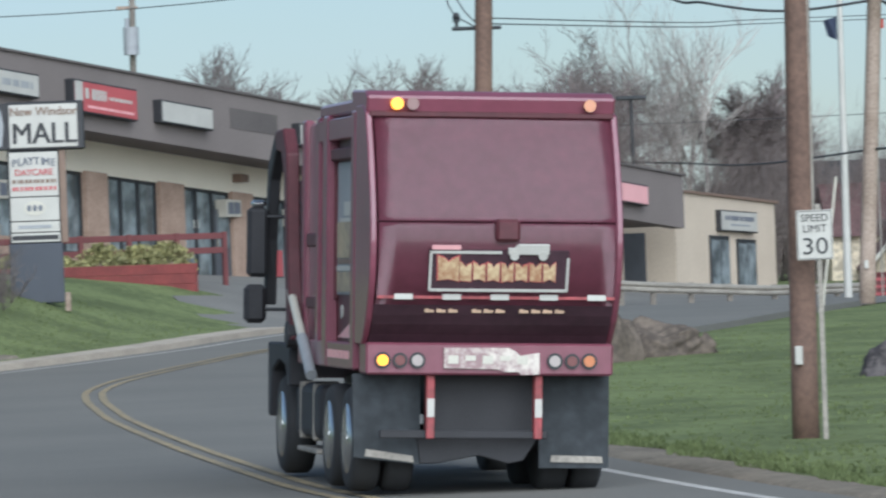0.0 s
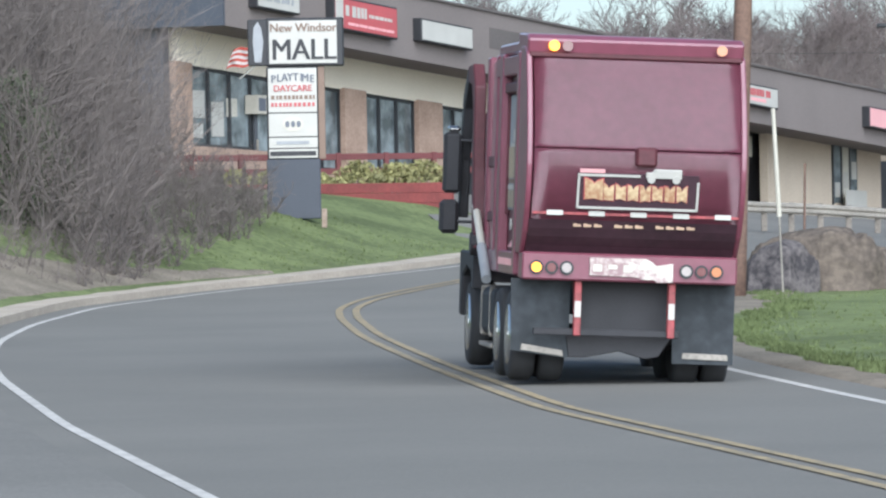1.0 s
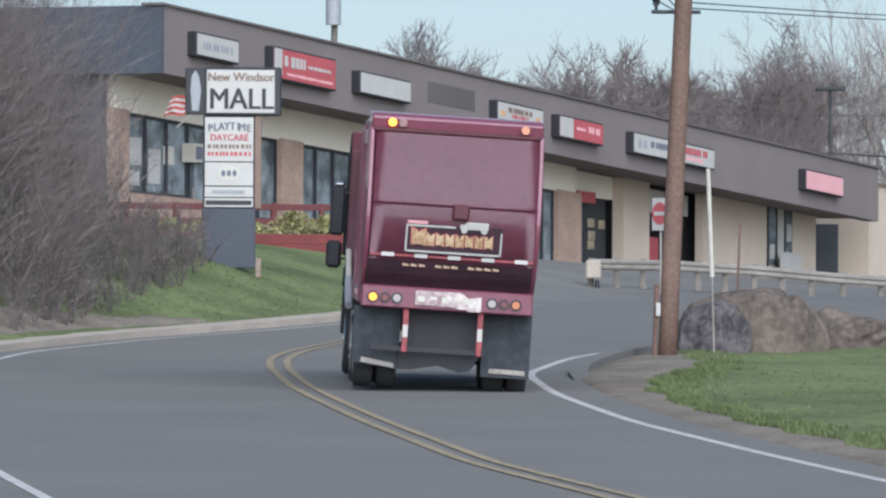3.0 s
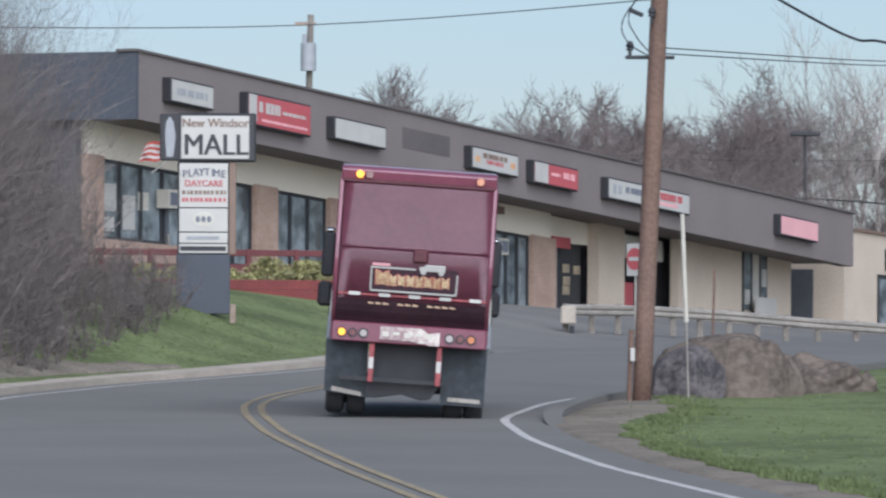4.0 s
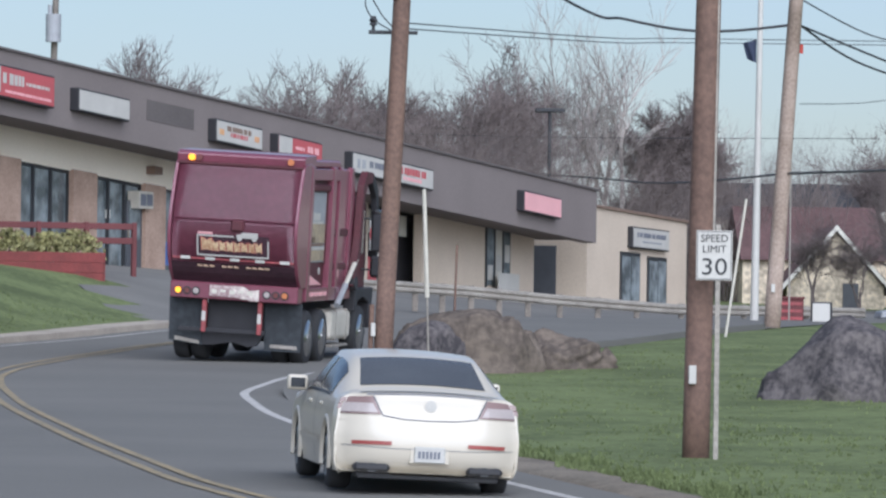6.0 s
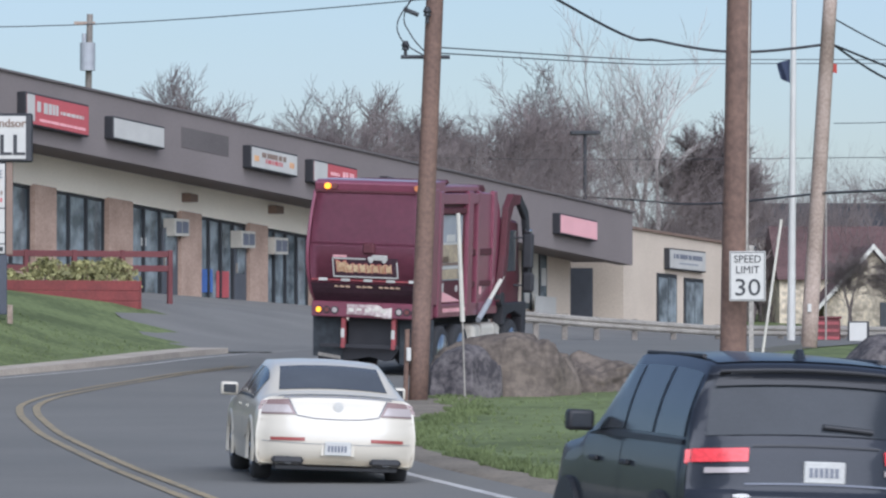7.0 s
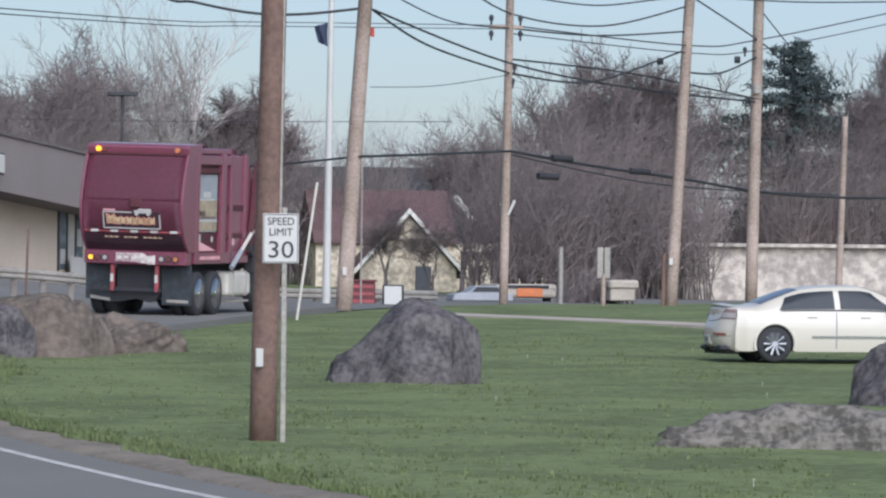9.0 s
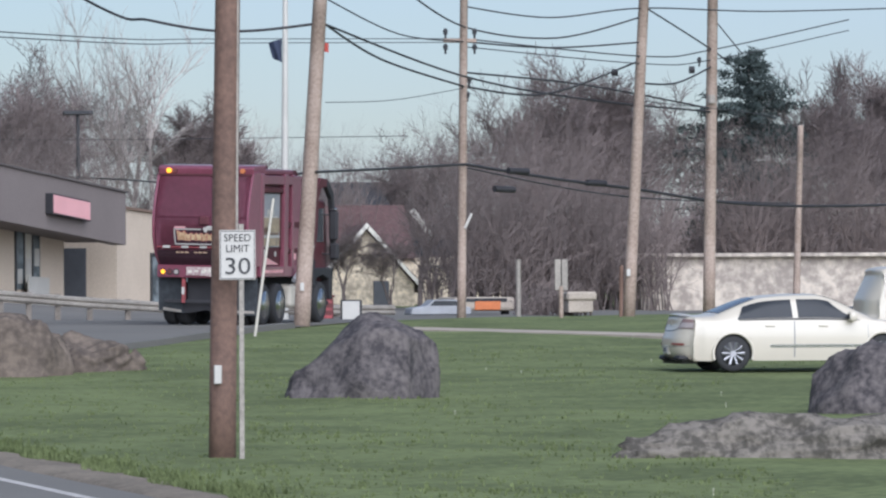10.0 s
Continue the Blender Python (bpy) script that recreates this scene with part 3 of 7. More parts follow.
    for s0, z in ((4.75, 4.98), (18.6, 4.42), (23.1, 4.12), (25.4, 3.95)):
        t = thing("air_conditioner", Matrix.Identity(4), "cream window air conditioner above the shop door", "air conditioner", "air conditioners")
        part("case", slab(s0, s0 + 0.95, 1.72, 2.1, (z, z), (z + 0.52, z + 0.5)), CREAMPAINT, t)
        for i in range(2):
            part("grille", slab(s0 + 0.1 + 0.42 * i, s0 + 0.46 + 0.42 * i, 1.705, 1.722, (z + 0.08, z + 0.08), (z + 0.44, z + 0.42)), BARGREY, t)
    for s0, z in ((19.6, 5.45), (25.5, 5.2)):
        t = thing("floodlight", Matrix.Identity(4), "small brown floodlight under the canopy", "lamp", "floodlights")
        part("housing", slab(s0, s0 + 0.5, 1.7, 2.0, (z, z), (z + 0.26, z + 0.22)), SIGNBROWN, t)
    # the plainer end of the mall
    tagged(part("wall_mall_end", slab(39.9, 49.5, 2.0, 2.3, span(z_floor, 39.9, 49.5, -1.0), span(z_low, 39.9, 49.5, 0.1)), STUCCO, None), "plain beige stucco wall under the canopy", "wall", kind="structure")
    tagged(part("wall_mall_pier", slab(33.6, 35.6, 2.0, 2.4, span(z_floor, 33.6, 35.6, -1.0), span(z_low, 33.6, 35.6, 0.1)), STUCCO, None), "beige stucco pier", "wall", kind="structure")
    tagged(part("wall_mall_lintel", slab(30.2, 33.6, 2.4, 2.6, span(z_floor, 30.2, 33.6, 2.25), span(z_low, 30.2, 33.6, 0.1)), HEADER, None), "pale lintel over the double door", "wall", kind="structure")
    d = thing("door_5", Matrix.Identity(4), "dark double door with paper notices", "door", kind="structure")
    part("door_leaf", slab(30.4, 31.7, 2.55, 2.62, span(z_floor, 30.4, 31.7), span(z_floor, 30.4, 31.7, 2.2)), DOORGREY, d)
    part("door_leaf", slab(31.75, 33.4, 2.55, 2.62, span(z_floor, 31.7, 33.4), span(z_floor, 31.7, 33.4, 2.2)), FRAME, d)
    for s0, z in ((32.0, 3.45), (32.8, 3.4), (32.0, 2.75), (32.05, 3.05)):
        part("notice", slab(s0, s0 + 0.5, 2.52, 2.54, (z, z), (z + 0.28, z + 0.28)), TANPAINT, d)
    solo("shop_sign", slab(30.6, 31.9, 2.2, 2.3, (4.25, 4.2), (4.6, 4.55)), SIGNRED, "red fascia panel over the double door", "sign")
    d = thing("door_6", Matrix.Identity(4), "dark door beside a red panel", "door", kind="structure")
    part("door_leaf", slab(37.6, 39.0, 2.5, 2.57, span(z_floor, 37.6, 39, -0.5), span(z_floor, 37.6, 39, 2.0)), FRAME, d)
    part("panel", slab(35.8, 37.4, 2.5, 2.57, span(z_floor, 35.8, 37.4, -0.5), span(z_floor, 35.8, 37.4, 1.2)), SIGNRED, d)
    part("transom", slab(35.8, 39.8, 2.52, 2.6, span(z_floor, 35.8, 39.8, 2.0), span(z_low, 35.8, 39.8)), SIGNCREAM, d)
    w = thing("window_7", Matrix.Identity(4), "narrow tall windows in the beige wall", "window", kind="structure")
    for i in range(3):
        a = 45.3 + i * 0.72
        part("pane", slab(a, a + 0.6, 1.97, 1.99, (2.3, 2.3), (4.35, 4.3)), SIGNCREAM if i == 1 else PANE, w)
        part("notice", slab(a + 0.1, a + 0.5, 1.955, 1.968, (2.5 + 0.3 * i, 2.5 + 0.3 * i), (3.0 + 0.35 * i, 3.0 + 0.35 * i)), SIGNWHITE, w)
        part("mullion", slab(a - 0.1, a, 1.95, 2.0, (2.25, 2.25), (4.4, 4.38)), FRAME, w)
    d = thing("door_7", Matrix.Identity(4), "shaded doorway at the canopy's end", "door", kind="structure")
    part("door_leaf", slab(49.5, 51.9, 3.0, 3.1, (0.9, 0.8), (3.9, 3.85)), FRAME, d)
    part("side_door", slab(51.82, 51.89, 2.15, 2.98, (0.9, 0.9), (3.75, 3.75)), DOORGREY, d)
    solo("banner", slab(45.5, 47.3, 1.6, 1.63, (1.7, 1.7), (2.75, 2.7)), SIGNWHITE, "white sign board leaning at the wall", "sign")
    # the lower building beyond
    tagged(part("wall_end_shop", slab(51.9, 61.5, 1.0, 12, (0.2, 0.2), (5.15, 4.7)), STUCCO, None), "beige stucco wall of the end shop", "wall", kind="structure")
    tagged(part("coping_end_shop", slab(51.8, 61.7, 0.9, 12.1, (5.155, 4.705), (5.25, 4.8)), SIGNBROWN, None), "brown coping of the end shop", "coping", kind="structure")
    for j, (a, b) in enumerate(((54.98, 56.8), (57.58, 59.4))):
        d = thing("door_%d" % (8 + j), Matrix.Identity(4), "tall dark glass shop door", "door", kind="structure")
        part("door_frame", slab(a, b, 0.94, 1.03, (0.9, 0.9), (3.6 - j * 0.15, 3.55 - j * 0.15)), FRAME, d)
        for i in range(2):
            c = a + 0.1 + i * (b - a - 0.1) / 2
            part("pane", slab(c, c + (b - a - 0.3) / 2, 0.915, 0.938, (1.0, 1.0), (3.45 - j * 0.15, 3.4 - j * 0.15)), PANE, d)
    # signs on the canopy
    box_sign(1.27, 3.65, 7.76, 8.42, SIGNWHITE, "white box sign with faint grey writing", ((0.12, 0.85, 0.3, 0.65, GREYPAINT),))
    box_sign(5.62, 9.34, 7.3, 8.2, SIGNRED, "red and white box sign with white writing", ((0.0, 0.12, 0.0, 1.0, SIGNWHITE), (0.16, 0.5, 0.42, 0.8, SIGNWHITE), (0.54, 0.92, 0.5, 0.62, SIGNWHITE), (0.2, 0.95, 0.12, 0.22, SIGNPINK)))
    box_sign(10.8, 14.00, 7.05, 7.7, SIGNWHITE, "blank white box sign, faded", ((0.72, 0.725, 0.0, 1.0, BARGREY),))
    solo("wall_patch", slab(15.6, 18.7, -0.012, 0.0, (6.95, 6.75), (7.55, 7.35)), PATCH, "darker patch where a sign once hung", "stain", kind="structure")
    box_sign(19.66, 22.85, 6.45, 7.13, SIGNWHITE, "white box sign with brown and red writing", ((0.22, 0.75, 0.55, 0.82, SIGNBROWN), (0.3, 0.68, 0.28, 0.5, SIGNRED), (0.05, 0.15, 0.3, 0.6, SIGNORANGE), (0.83, 0.93, 0.3, 0.6, SIGNORANGE)))
    box_sign(23.95, 27.14, 6.12, 6.82, SIGNRED, "red box sign with a white end and writing", ((0.0, 0.3, 0.0, 1.0, SIGNWHITE), (0.38, 0.6, 0.45, 0.62, SIGNPINK), (0.66, 0.92, 0.4, 0.75, SIGNPINK)))
    box_sign(29.37, 35.65, 5.75, 6.43, SIGNWHITE, "long white box sign with dark and red writing", ((0.05, 0.15, 0.25, 0.75, GREYPAINT), (0.2, 0.5, 0.4, 0.75, BARGREY), (0.56, 0.92, 0.45, 0.85, SIGNRED), (0.62, 0.85, 0.15, 0.35, SIGNPINK)))
    box_sign(43.2, 46.47, 4.82, 5.52, SIGNPINK, "faded blank pink box sign", ())
    box_sign(55.68, 59.22, 3.74, 4.5, SIGNWHITE, "white box sign with grey writing", ((0.1, 0.9, 0.52, 0.78, BARGREY), (0.25, 0.78, 0.24, 0.34, GREYPAINT)), q=0.98, depth=0.2)


build_mall()


def on_ground(x, y):
    return land(x, y) + 0.1 if x < x_left(y) - 0.5 else grade(y) + 0.1


def build_front_of_mall():
    # planter of red brick with shrubs and a red rail behind it
    z0 = 2.25
    segs = (((-7.6, 134.5), (-1.9, 139.0)), ((-1.9, 139.0), (-3.0, 146.0)))
    t = thing("planter", pose(0, 0, 0), "low red-brown brick planter wall on the grass", "planter")
    for (xa, ya), (xb, yb) in segs:
        d = Vector((xb - xa, yb - ya)).normalized()
        n = Vector((d.y, -d.x)) * 0.15
        for c in range(4):
            bm = prism([(xa - n.x, ya - n.y), (xb - n.x, yb - n.y), (xb + n.x, yb + n.y), (xa + n.x, ya + n.y)], z0 - 0.35 + c * 0.25, z0 - 0.105 + c * 0.25, "z", 0.008)
            part("course", bm, REDBRICK, t)
    t = thing("rail_fence", pose(-9.6, 141.0, 2.7, 0, 0, 26), "dark red wooden rail fence behind the planter", "fence")
    for i in range(8):
        part("post", box(i * 1.35 - 0.06, i * 1.35 + 0.06, -0.06, 0.06, -0.4, 1.02, 0.01), REDRAIL, t)
    for z in (0.55, 0.92):
        part("rail", box(-0.1, 9.5, -0.035, 0.035, z - 0.08, z + 0.08, 0.01), REDRAIL, t)
    t = thing("stair_rail", pose(-10.9, 143.0, 2.7, 0, 0, 12), "weathered grey wooden stair rail beside the planter", "railing")
    for i in range(3):
        part("post", box(i * 1.0 - 0.05, i * 1.0 + 0.05, -0.05, 0.05, -0.4, 1.15 - 0.1 * i, 0.01), GREYPOLE, t)
    for z in (0.2, 0.5, 0.8, 1.05):
        part("rail", box(-0.1, 2.15, -0.03, 0.03, z - 0.06, z + 0.06, 0.01), GREYPOLE, t)
    # shrubs in the planter
    rng = random.Random(7)
    for x, y, r in ((-7.0, 136.0, 0.5), (-6.1, 136.8, 0.55), (-4.1, 138.5, 0.7), (-3.2, 139.2, 0.65), (-2.5, 139.8, 0.7), (-5.0, 137.7, 0.4)):
        verts, faces = [], []
        for _ in range(900):
            a, b = rng.uniform(0, 6.28), rng.uniform(0, 1.5)
            rr = r * rng.uniform(0.55, 1.08)
            c = Vector((math.cos(a) * math.cos(b) * rr, math.sin(a) * math.cos(b) * rr, math.sin(b) * rr * 0.95))
            u = Vector((rng.gauss(0, 1), rng.gauss(0, 1), rng.gauss(0, 1))).normalized() * 0.07
            v = Vector((rng.gauss(0, 1), rng.gauss(0, 1), rng.gauss(0, 1))).normalized() * 0.045
            i = len(verts)
            verts += [tuple(c - u), tuple(c + v), tuple(c + u), tuple(c - v)]
            faces.append((i, i + 1, i + 2, i + 3))
        t = thing("shrub", pose(x, y, 2.75), "yellow-green clipped shrub in the planter", "shrub", "planter shrubs")
        ob = new("leaves", soup("leaves", verts, faces, BUSH))
        ob.parent = t
        part("stem", rod((0, 0, -0.2), (0, 0, r * 0.5), 0.05, 0.02), BARK, t)
    # a striped flag on a slanted staff at the shop front
    t = thing("shop_flag", pose(-7.2, 151.0, 6.35), "faded striped flag on a slanted staff", "flag")
    part("staff", rod((-0.4, 0.2, -0.5), (0.95, -0.3, 0.55), 0.02), SIGNWHITE, t)
    for i in range(7):
        part("stripe", grid(lambda u, v, i=i: (-0.75 + 0.62 * u + 0.22 * (i + v) / 7, -0.2 + 0.05 * math.sin(u * 8 + i), -0.25 + 0.1 * u + 0.075 * (i + v) + 0.04 * math.sin(u * 6)), steps(0, 1, 0.125), (0, 1)), FLAGRED if i % 2 == 0 else FLAGWHITE, t)



build_front_of_mall()


def build_mall_sign():
    """The pylon sign: a slate pedestal, a stack of white panels and a wider head box."""
    t = thing("pylon_sign", pose(-5.15, 125.0, 2.2, 0, 0, 1), "tall white mall sign on a slate-blue pedestal on the bank", "sign")
    k = 1 / 79.7  # metres per unit of the drawing below
    X = lambda a: (a - 225) * k
    Z = lambda b: (518 - b) * k
    part("pedestal", box(X(178), X(273), 0.0, 0.34, Z(530), Z(424), 0.02), SLATE, t)
    part("side_post", box(X(271), X(283), 0.04, 0.3, Z(424), Z(255), 0.01), SIGNBROWN, t)
    part("head_case", box(X(180), X(318), -0.03, 0.42, Z(260), Z(174), 0.03), SIGNBLACK, t)
    part("head_face", box(X(186), X(306), -0.05, -0.028, Z(255), Z(179), 0.008), SIGNWHITE, t)
    part("figure_panel", box(X(148), X(183), -0.02, 0.3, Z(258), Z(176), 0.02), SIGNBLACK, t)
    part("figure", prism([(X(160), Z(252)), (X(172), Z(252)), (X(176), Z(215)), (X(172), Z(190)), (X(166), Z(180)), (X(159), Z(190)), (X(157), Z(215))], -0.035, -0.02, "y", 0.004), GREYPAINT, t, "pale upright shape on black")
    panels = ((263, 341), (343, 384), (386, 404), (406, 422))
    part("panel_case", box(X(180), X(271), 0.0, 0.3, Z(424), Z(260), 0.02), SIGNBLACK, t)
    for a, b in panels:
        part("panel", box(X(183), X(269), -0.02, 0.01, Z(b), Z(a), 0.006), SIGNWHITE, t)
    lettering("lettering", "MALL", 0.66, SIGNBLACK, t, pose(X(246), -0.058, Z(232)), squeeze=0.9, bold=0.04)
    lettering("lettering", "New Windsor", 0.27, SIGNBROWN, t, pose(X(246), -0.058, Z(192)), squeeze=0.94, bold=0.05)
    lettering("lettering", "DAYCARE", 0.2, SIGNRED, t, pose(X(226), -0.03, Z(299)), squeeze=0.95, bold=0.05)
    rng = random.Random(2)
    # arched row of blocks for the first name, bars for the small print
    for i, c in enumerate("PLAYTIME"):
        x = 192 + i * 9.9 - (3 if i > 5 else 0) + (2 if i > 6 else 0)
        lettering("lettering", c, 0.24, BARGREY, t, pose(X(x), -0.03, Z(279 + 3.5 * ((i - 3.5) / 3.5) ** 2)), squeeze=0.85, bold=0.06)
    for row, mt in ((311, SIGNBROWN), (324, SIGNRED)):
        x = 188
        while x < 262:
            w = rng.uniform(3, 6)
            part("lettering_bar", box(X(x), X(x + w), -0.03, -0.018, Z(row + 7), Z(row)), mt, t)
            x += w + rng.uniform(1.5, 3.5)
    part("emblem", prism([(X(226 + 19 * math.cos(a)), Z(362 - 13 * math.sin(a))) for a in [i * 0.3927 for i in range(16)]], -0.03, -0.018, "y"), SIGNCREAM, t)
    for dx in (-10, 0, 10):
        part("emblem", prism([(X(226 + dx + 4 * math.cos(a)), Z(362 - 6 * math.sin(a))) for a in [i * 0.785 for i in range(8)]], -0.036, -0.028, "y"), BARGREY, t)
    part("lettering_bar", box(X(196), X(254), -0.03, -0.018, Z(398), Z(392)), GREYPAINT, t)
    part("lettering_bar", box(X(185), X(266), -0.03, -0.018, Z(418), Z(410)), SIGNBLACK, t)
    t = thing("stake", pose(-4.45, 124.3, 2.05), "short pale wooden stake in the grass", "stake")
    part("peg", box(-0.06, 0.06, -0.06, 0.06, -0.2, 0.22, 0.01), GREYPOLE, t)


build_mall_sign()


def build_guardrail():
    pts = [(3.4, 147.0, 2.36), (5.6, 150.0, 2.34), (7.9, 152.0, 2.22), (10.4, 154.0, 2.02), (13.9, 157.0, 1.80), (20.0, 163.0, 1.75)]
    for (xa, ya, za), (xb, yb, zb) in zip(pts, pts[1:]):
        t = thing("guardrail", pose(0, 0, 0), "weathered galvanised steel guardrail on posts", "guardrail", "guardrail lengths")
        a, b = Vector((xa, ya, za)), Vector((xb, yb, zb))
        d = (b - a).normalized()
        n = Vector((d.y, -d.x, 0)).normalized()
        for top in (0.0, -0.14):
            prof = ((0.0, top), (0.06, top - 0.04), (0.06, top - 0.1), (0.0, top - 0.15))
            bm = bmesh.new()
            ra, rb = ([bm.verts.new(e_ + n * o + Vector((0, 0, z))) for o, z in prof] + [bm.verts.new(e_ + n * (o - 0.012) + Vector((0, 0, z))) for o, z in reversed(prof)] for e_ in (a, b))
            for i in range(len(ra)):
                j = (i + 1) % len(ra)
                bm.faces.new((ra[i], ra[j], rb[j], rb[i]))
            part("beam", bm, STEEL, t)
        for k in (0.05, 0.37, 0.7):
            p = a.lerp(b, k) - n * 0.08
            part("post", box(p.x - 0.08, p.x + 0.08, p.y - 0.06, p.y + 0.06, p.z - 0.78, p.z + 0.02, 0.01), RAILPOST, t)
    t = thing("barrier_block", pose(3.5, 146.9, 1.7), "pale square end block of the guardrail", "barrier")
    part("block", box(-0.2, 0.2, -0.15, 0.15, 0.14, 0.62, 0.04), CONCRETE, t)
    part("foot", rod((0.1, 0, -0.4), (0.1, 0, 0.1), 0.06), DARKSTEEL, t)


build_guardrail()


# ---------- vehicles ----------
def spline(tab, p):
    """Catmull-Rom through the rows of tab at the row number p."""
    n = len(tab)
    p = max(0.0, min(n - 1.0, p))
    i = min(int(p), n - 2)
    t = p - i
    q = [Vector(tab[max(0, min(n - 1, k))]) for k in (i - 1, i, i + 1, i + 2)]
    return 0.5 * ((2 * q[1]) + (q[2] - q[0]) * t + (2 * q[0] - 5 * q[1] + 4 * q[2] - q[3]) * t * t + (3 * q[1] - q[0] - 3 * q[2] + q[3]) * t ** 3)


class Shell:
    """A car's skin: the outline from rear to front (y, z, half width) with sides that swell to the belt and fall to the sill."""

    def __init__(self, tab, half, belt, sill, corner=0.28, crown=0.035):
        self.tab, self.half, self.belt, self.sill, self.corner, self.crown = tab, half, belt, sill, corner, crown
        self.length = max(r[0] for r in tab)

    def tuck(self, y):
        """How far the corners round off towards either end."""
        a, b = max(0.0, 1 - y / 0.8), max(0.0, 1 - (self.length - y) / 1.0)
        return self.corner * a * a - self.corner * b * b

    def top(self, p, u):
        y, z, w = spline(self.tab, p)
        return Vector((u * w, y + self.tuck(y) * abs(u) ** 3.5, z - self.crown * u * u * (1 if z > 0.9 else 0.4)))

    def side(self, p, f, sgn):
        """f: 0 at the upper edge, 1 at the belt, 3 at the sill."""
        e = self.top(p, 1.0)
        b = min(self.belt, e.z - 0.015)
        end = min(1.0, max(0.0, (e.y - 0.0) / 0.5)) * min(1.0, max(0.0, (self.length - e.y) / 0.6))
        wide = e.x + (self.half - e.x) * (0.35 + 0.65 * end) if e.x < self.half else e.x
        rows = (Vector((e.x, e.y, e.z)), Vector((wide - 0.035, e.y, b)), Vector((wide, e.y, (b + self.sill) / 2 + 0.06)), Vector((wide - 0.045, e.y, min(self.sill, b - 0.01))))
        i = min(int(f), 2)
        v = rows[i].lerp(rows[i + 1], f - i)
        if i == 0:
            v.x += 0.03 * math.sin(math.pi * (f - i))
        else:
            v.x += 0.012 * math.sin(math.pi * (f - i))
        return Vector((v.x * sgn, v.y, v.z))

    def skin(self, n=90):
        bm = bmesh.new()
        ps = [i * (len(self.tab) - 1) / n for i in range(n + 1)]
        us = steps(-1, 1, 0.1)
        grid(lambda u, p: self.top(p, u), us, ps, bm)
        fs = steps(0, 3, 0.25)
        for s in (-1, 1):
            grid(lambda f, p, s=s: self.side(p, f, s), fs, ps, bm)
        # floor pan
        grid(lambda u, p: Vector((u * (self.half - 0.06), self.top(p, 0).y, self.sill + 0.02)), (-1, 0, 1), ps, bm)
        bmesh.ops.remove_doubles(bm, verts=bm.verts, dist=0.003)
        bmesh.ops.recalc_face_normals(bm, faces=bm.faces)
        return bm

    def patch(self, p0, p1, u0, u1, off=0.006, n=8, shrink=0.0):
        """A piece of the upper skin, set proud; shrink narrows its upper end."""
        bm = bmesh.new()

        def fn(a, b):
            p = p0 + (p1 - p0) * b
            m, h = (u0 + u1) / 2, (u1 - u0) / 2 * (1 - shrink * b)
            u = m + h * (2 * a - 1)
            v = self.top(p, u)
            n_ = (self.top(p, u + 0.01) - v).cross(self.top(p + 0.02, u) - v)
            n_.normalize()
            if n_.y > 0 and p < len(self.tab) / 2:
                n_ = -n_ if n_.z < 0 else n_
            return v + n_ * off * (1 if n_.z > -0.2 else -1)

        return grid(fn, steps(0, 1, 1 / n), steps(0, 1, 1 / n), bm)

    def side_patch(self, p0, p1, f0, f1, sgn, off=0.008, lean0=0.0, lean1=0.0, n=8):
        def fn(a, b):
            lo, hi = p0 + lean0 * b, p1 + lean1 * b
            v = self.side(lo + (hi - lo) * a, f0 + (f1 - f0) * b, sgn)
            return v + Vector((sgn * off, 0, 0.0))

        return grid(fn, steps(0, 1, 1 / n), steps(0, 1, 1 / n))


def wheel(parent, x, y, r, w, spokes, dual=False, hub=None, name="wheel"):
    """A wheel that turns about its x axis: tyre, rim, spokes and hub."""
    hubm = hub or ALLOY
    ob = new(name)
    ob.parent = parent
    ob.location = (x, y, r)
    ob.empty_display_size = 0.1
    s = 1 if x > 0 else -1
    for o in ((0, -s * (w + 0.05)) if dual else (0,)):
        part("tyre", lathe([(o - w / 2, r * 0.66), (o - w / 2, r * 0.9), (o - w * 0.36, r * 0.985), (o, r), (o + w * 0.36, r * 0.985), (o + w / 2, r * 0.9), (o + w / 2, r * 0.66)], 28), RUBBER, ob, smooth=True)
    f = s * (w / 2 + 0.004)
    part("rim", lathe(sorted([(f - s * 0.02, r * 0.68), (f, r * 0.66), (f - s * 0.07, r * 0.58), (f - s * 0.08, r * 0.2)]), 24), hubm if spokes == 0 else BLACKTRIM, ob, smooth=True)
    for i in range(spokes):
        a = 2 * math.pi * i / spokes
        c, d = math.cos(a), math.sin(a)
        part("spoke", rod((f - s * 0.03, c * r * 0.1, d * r * 0.1), (f - s * 0.012, c * r * 0.63, d * r * 0.63), 0.035, 0.028, 6), hubm, ob)
    part("hub", rod((f - s * 0.08, 0, 0), (f + s * 0.005, 0, 0), r * 0.2, r * 0.15, 14), hubm, ob)
    return ob


def plate(parent, x, y, z, n=6):
    part("number_plate", box(x - 0.155, x + 0.155, y - 0.012, y + 0.01, z - 0.08, z + 0.08, 0.01), PLATE, parent)
    for i in range(n):
        a = x - 0.115 + i * 0.23 / n
        part("plate_bar", box(a, a + 0.024, y - 0.018, y - 0.01, z - 0.035, z + 0.035), BARGREY, parent)


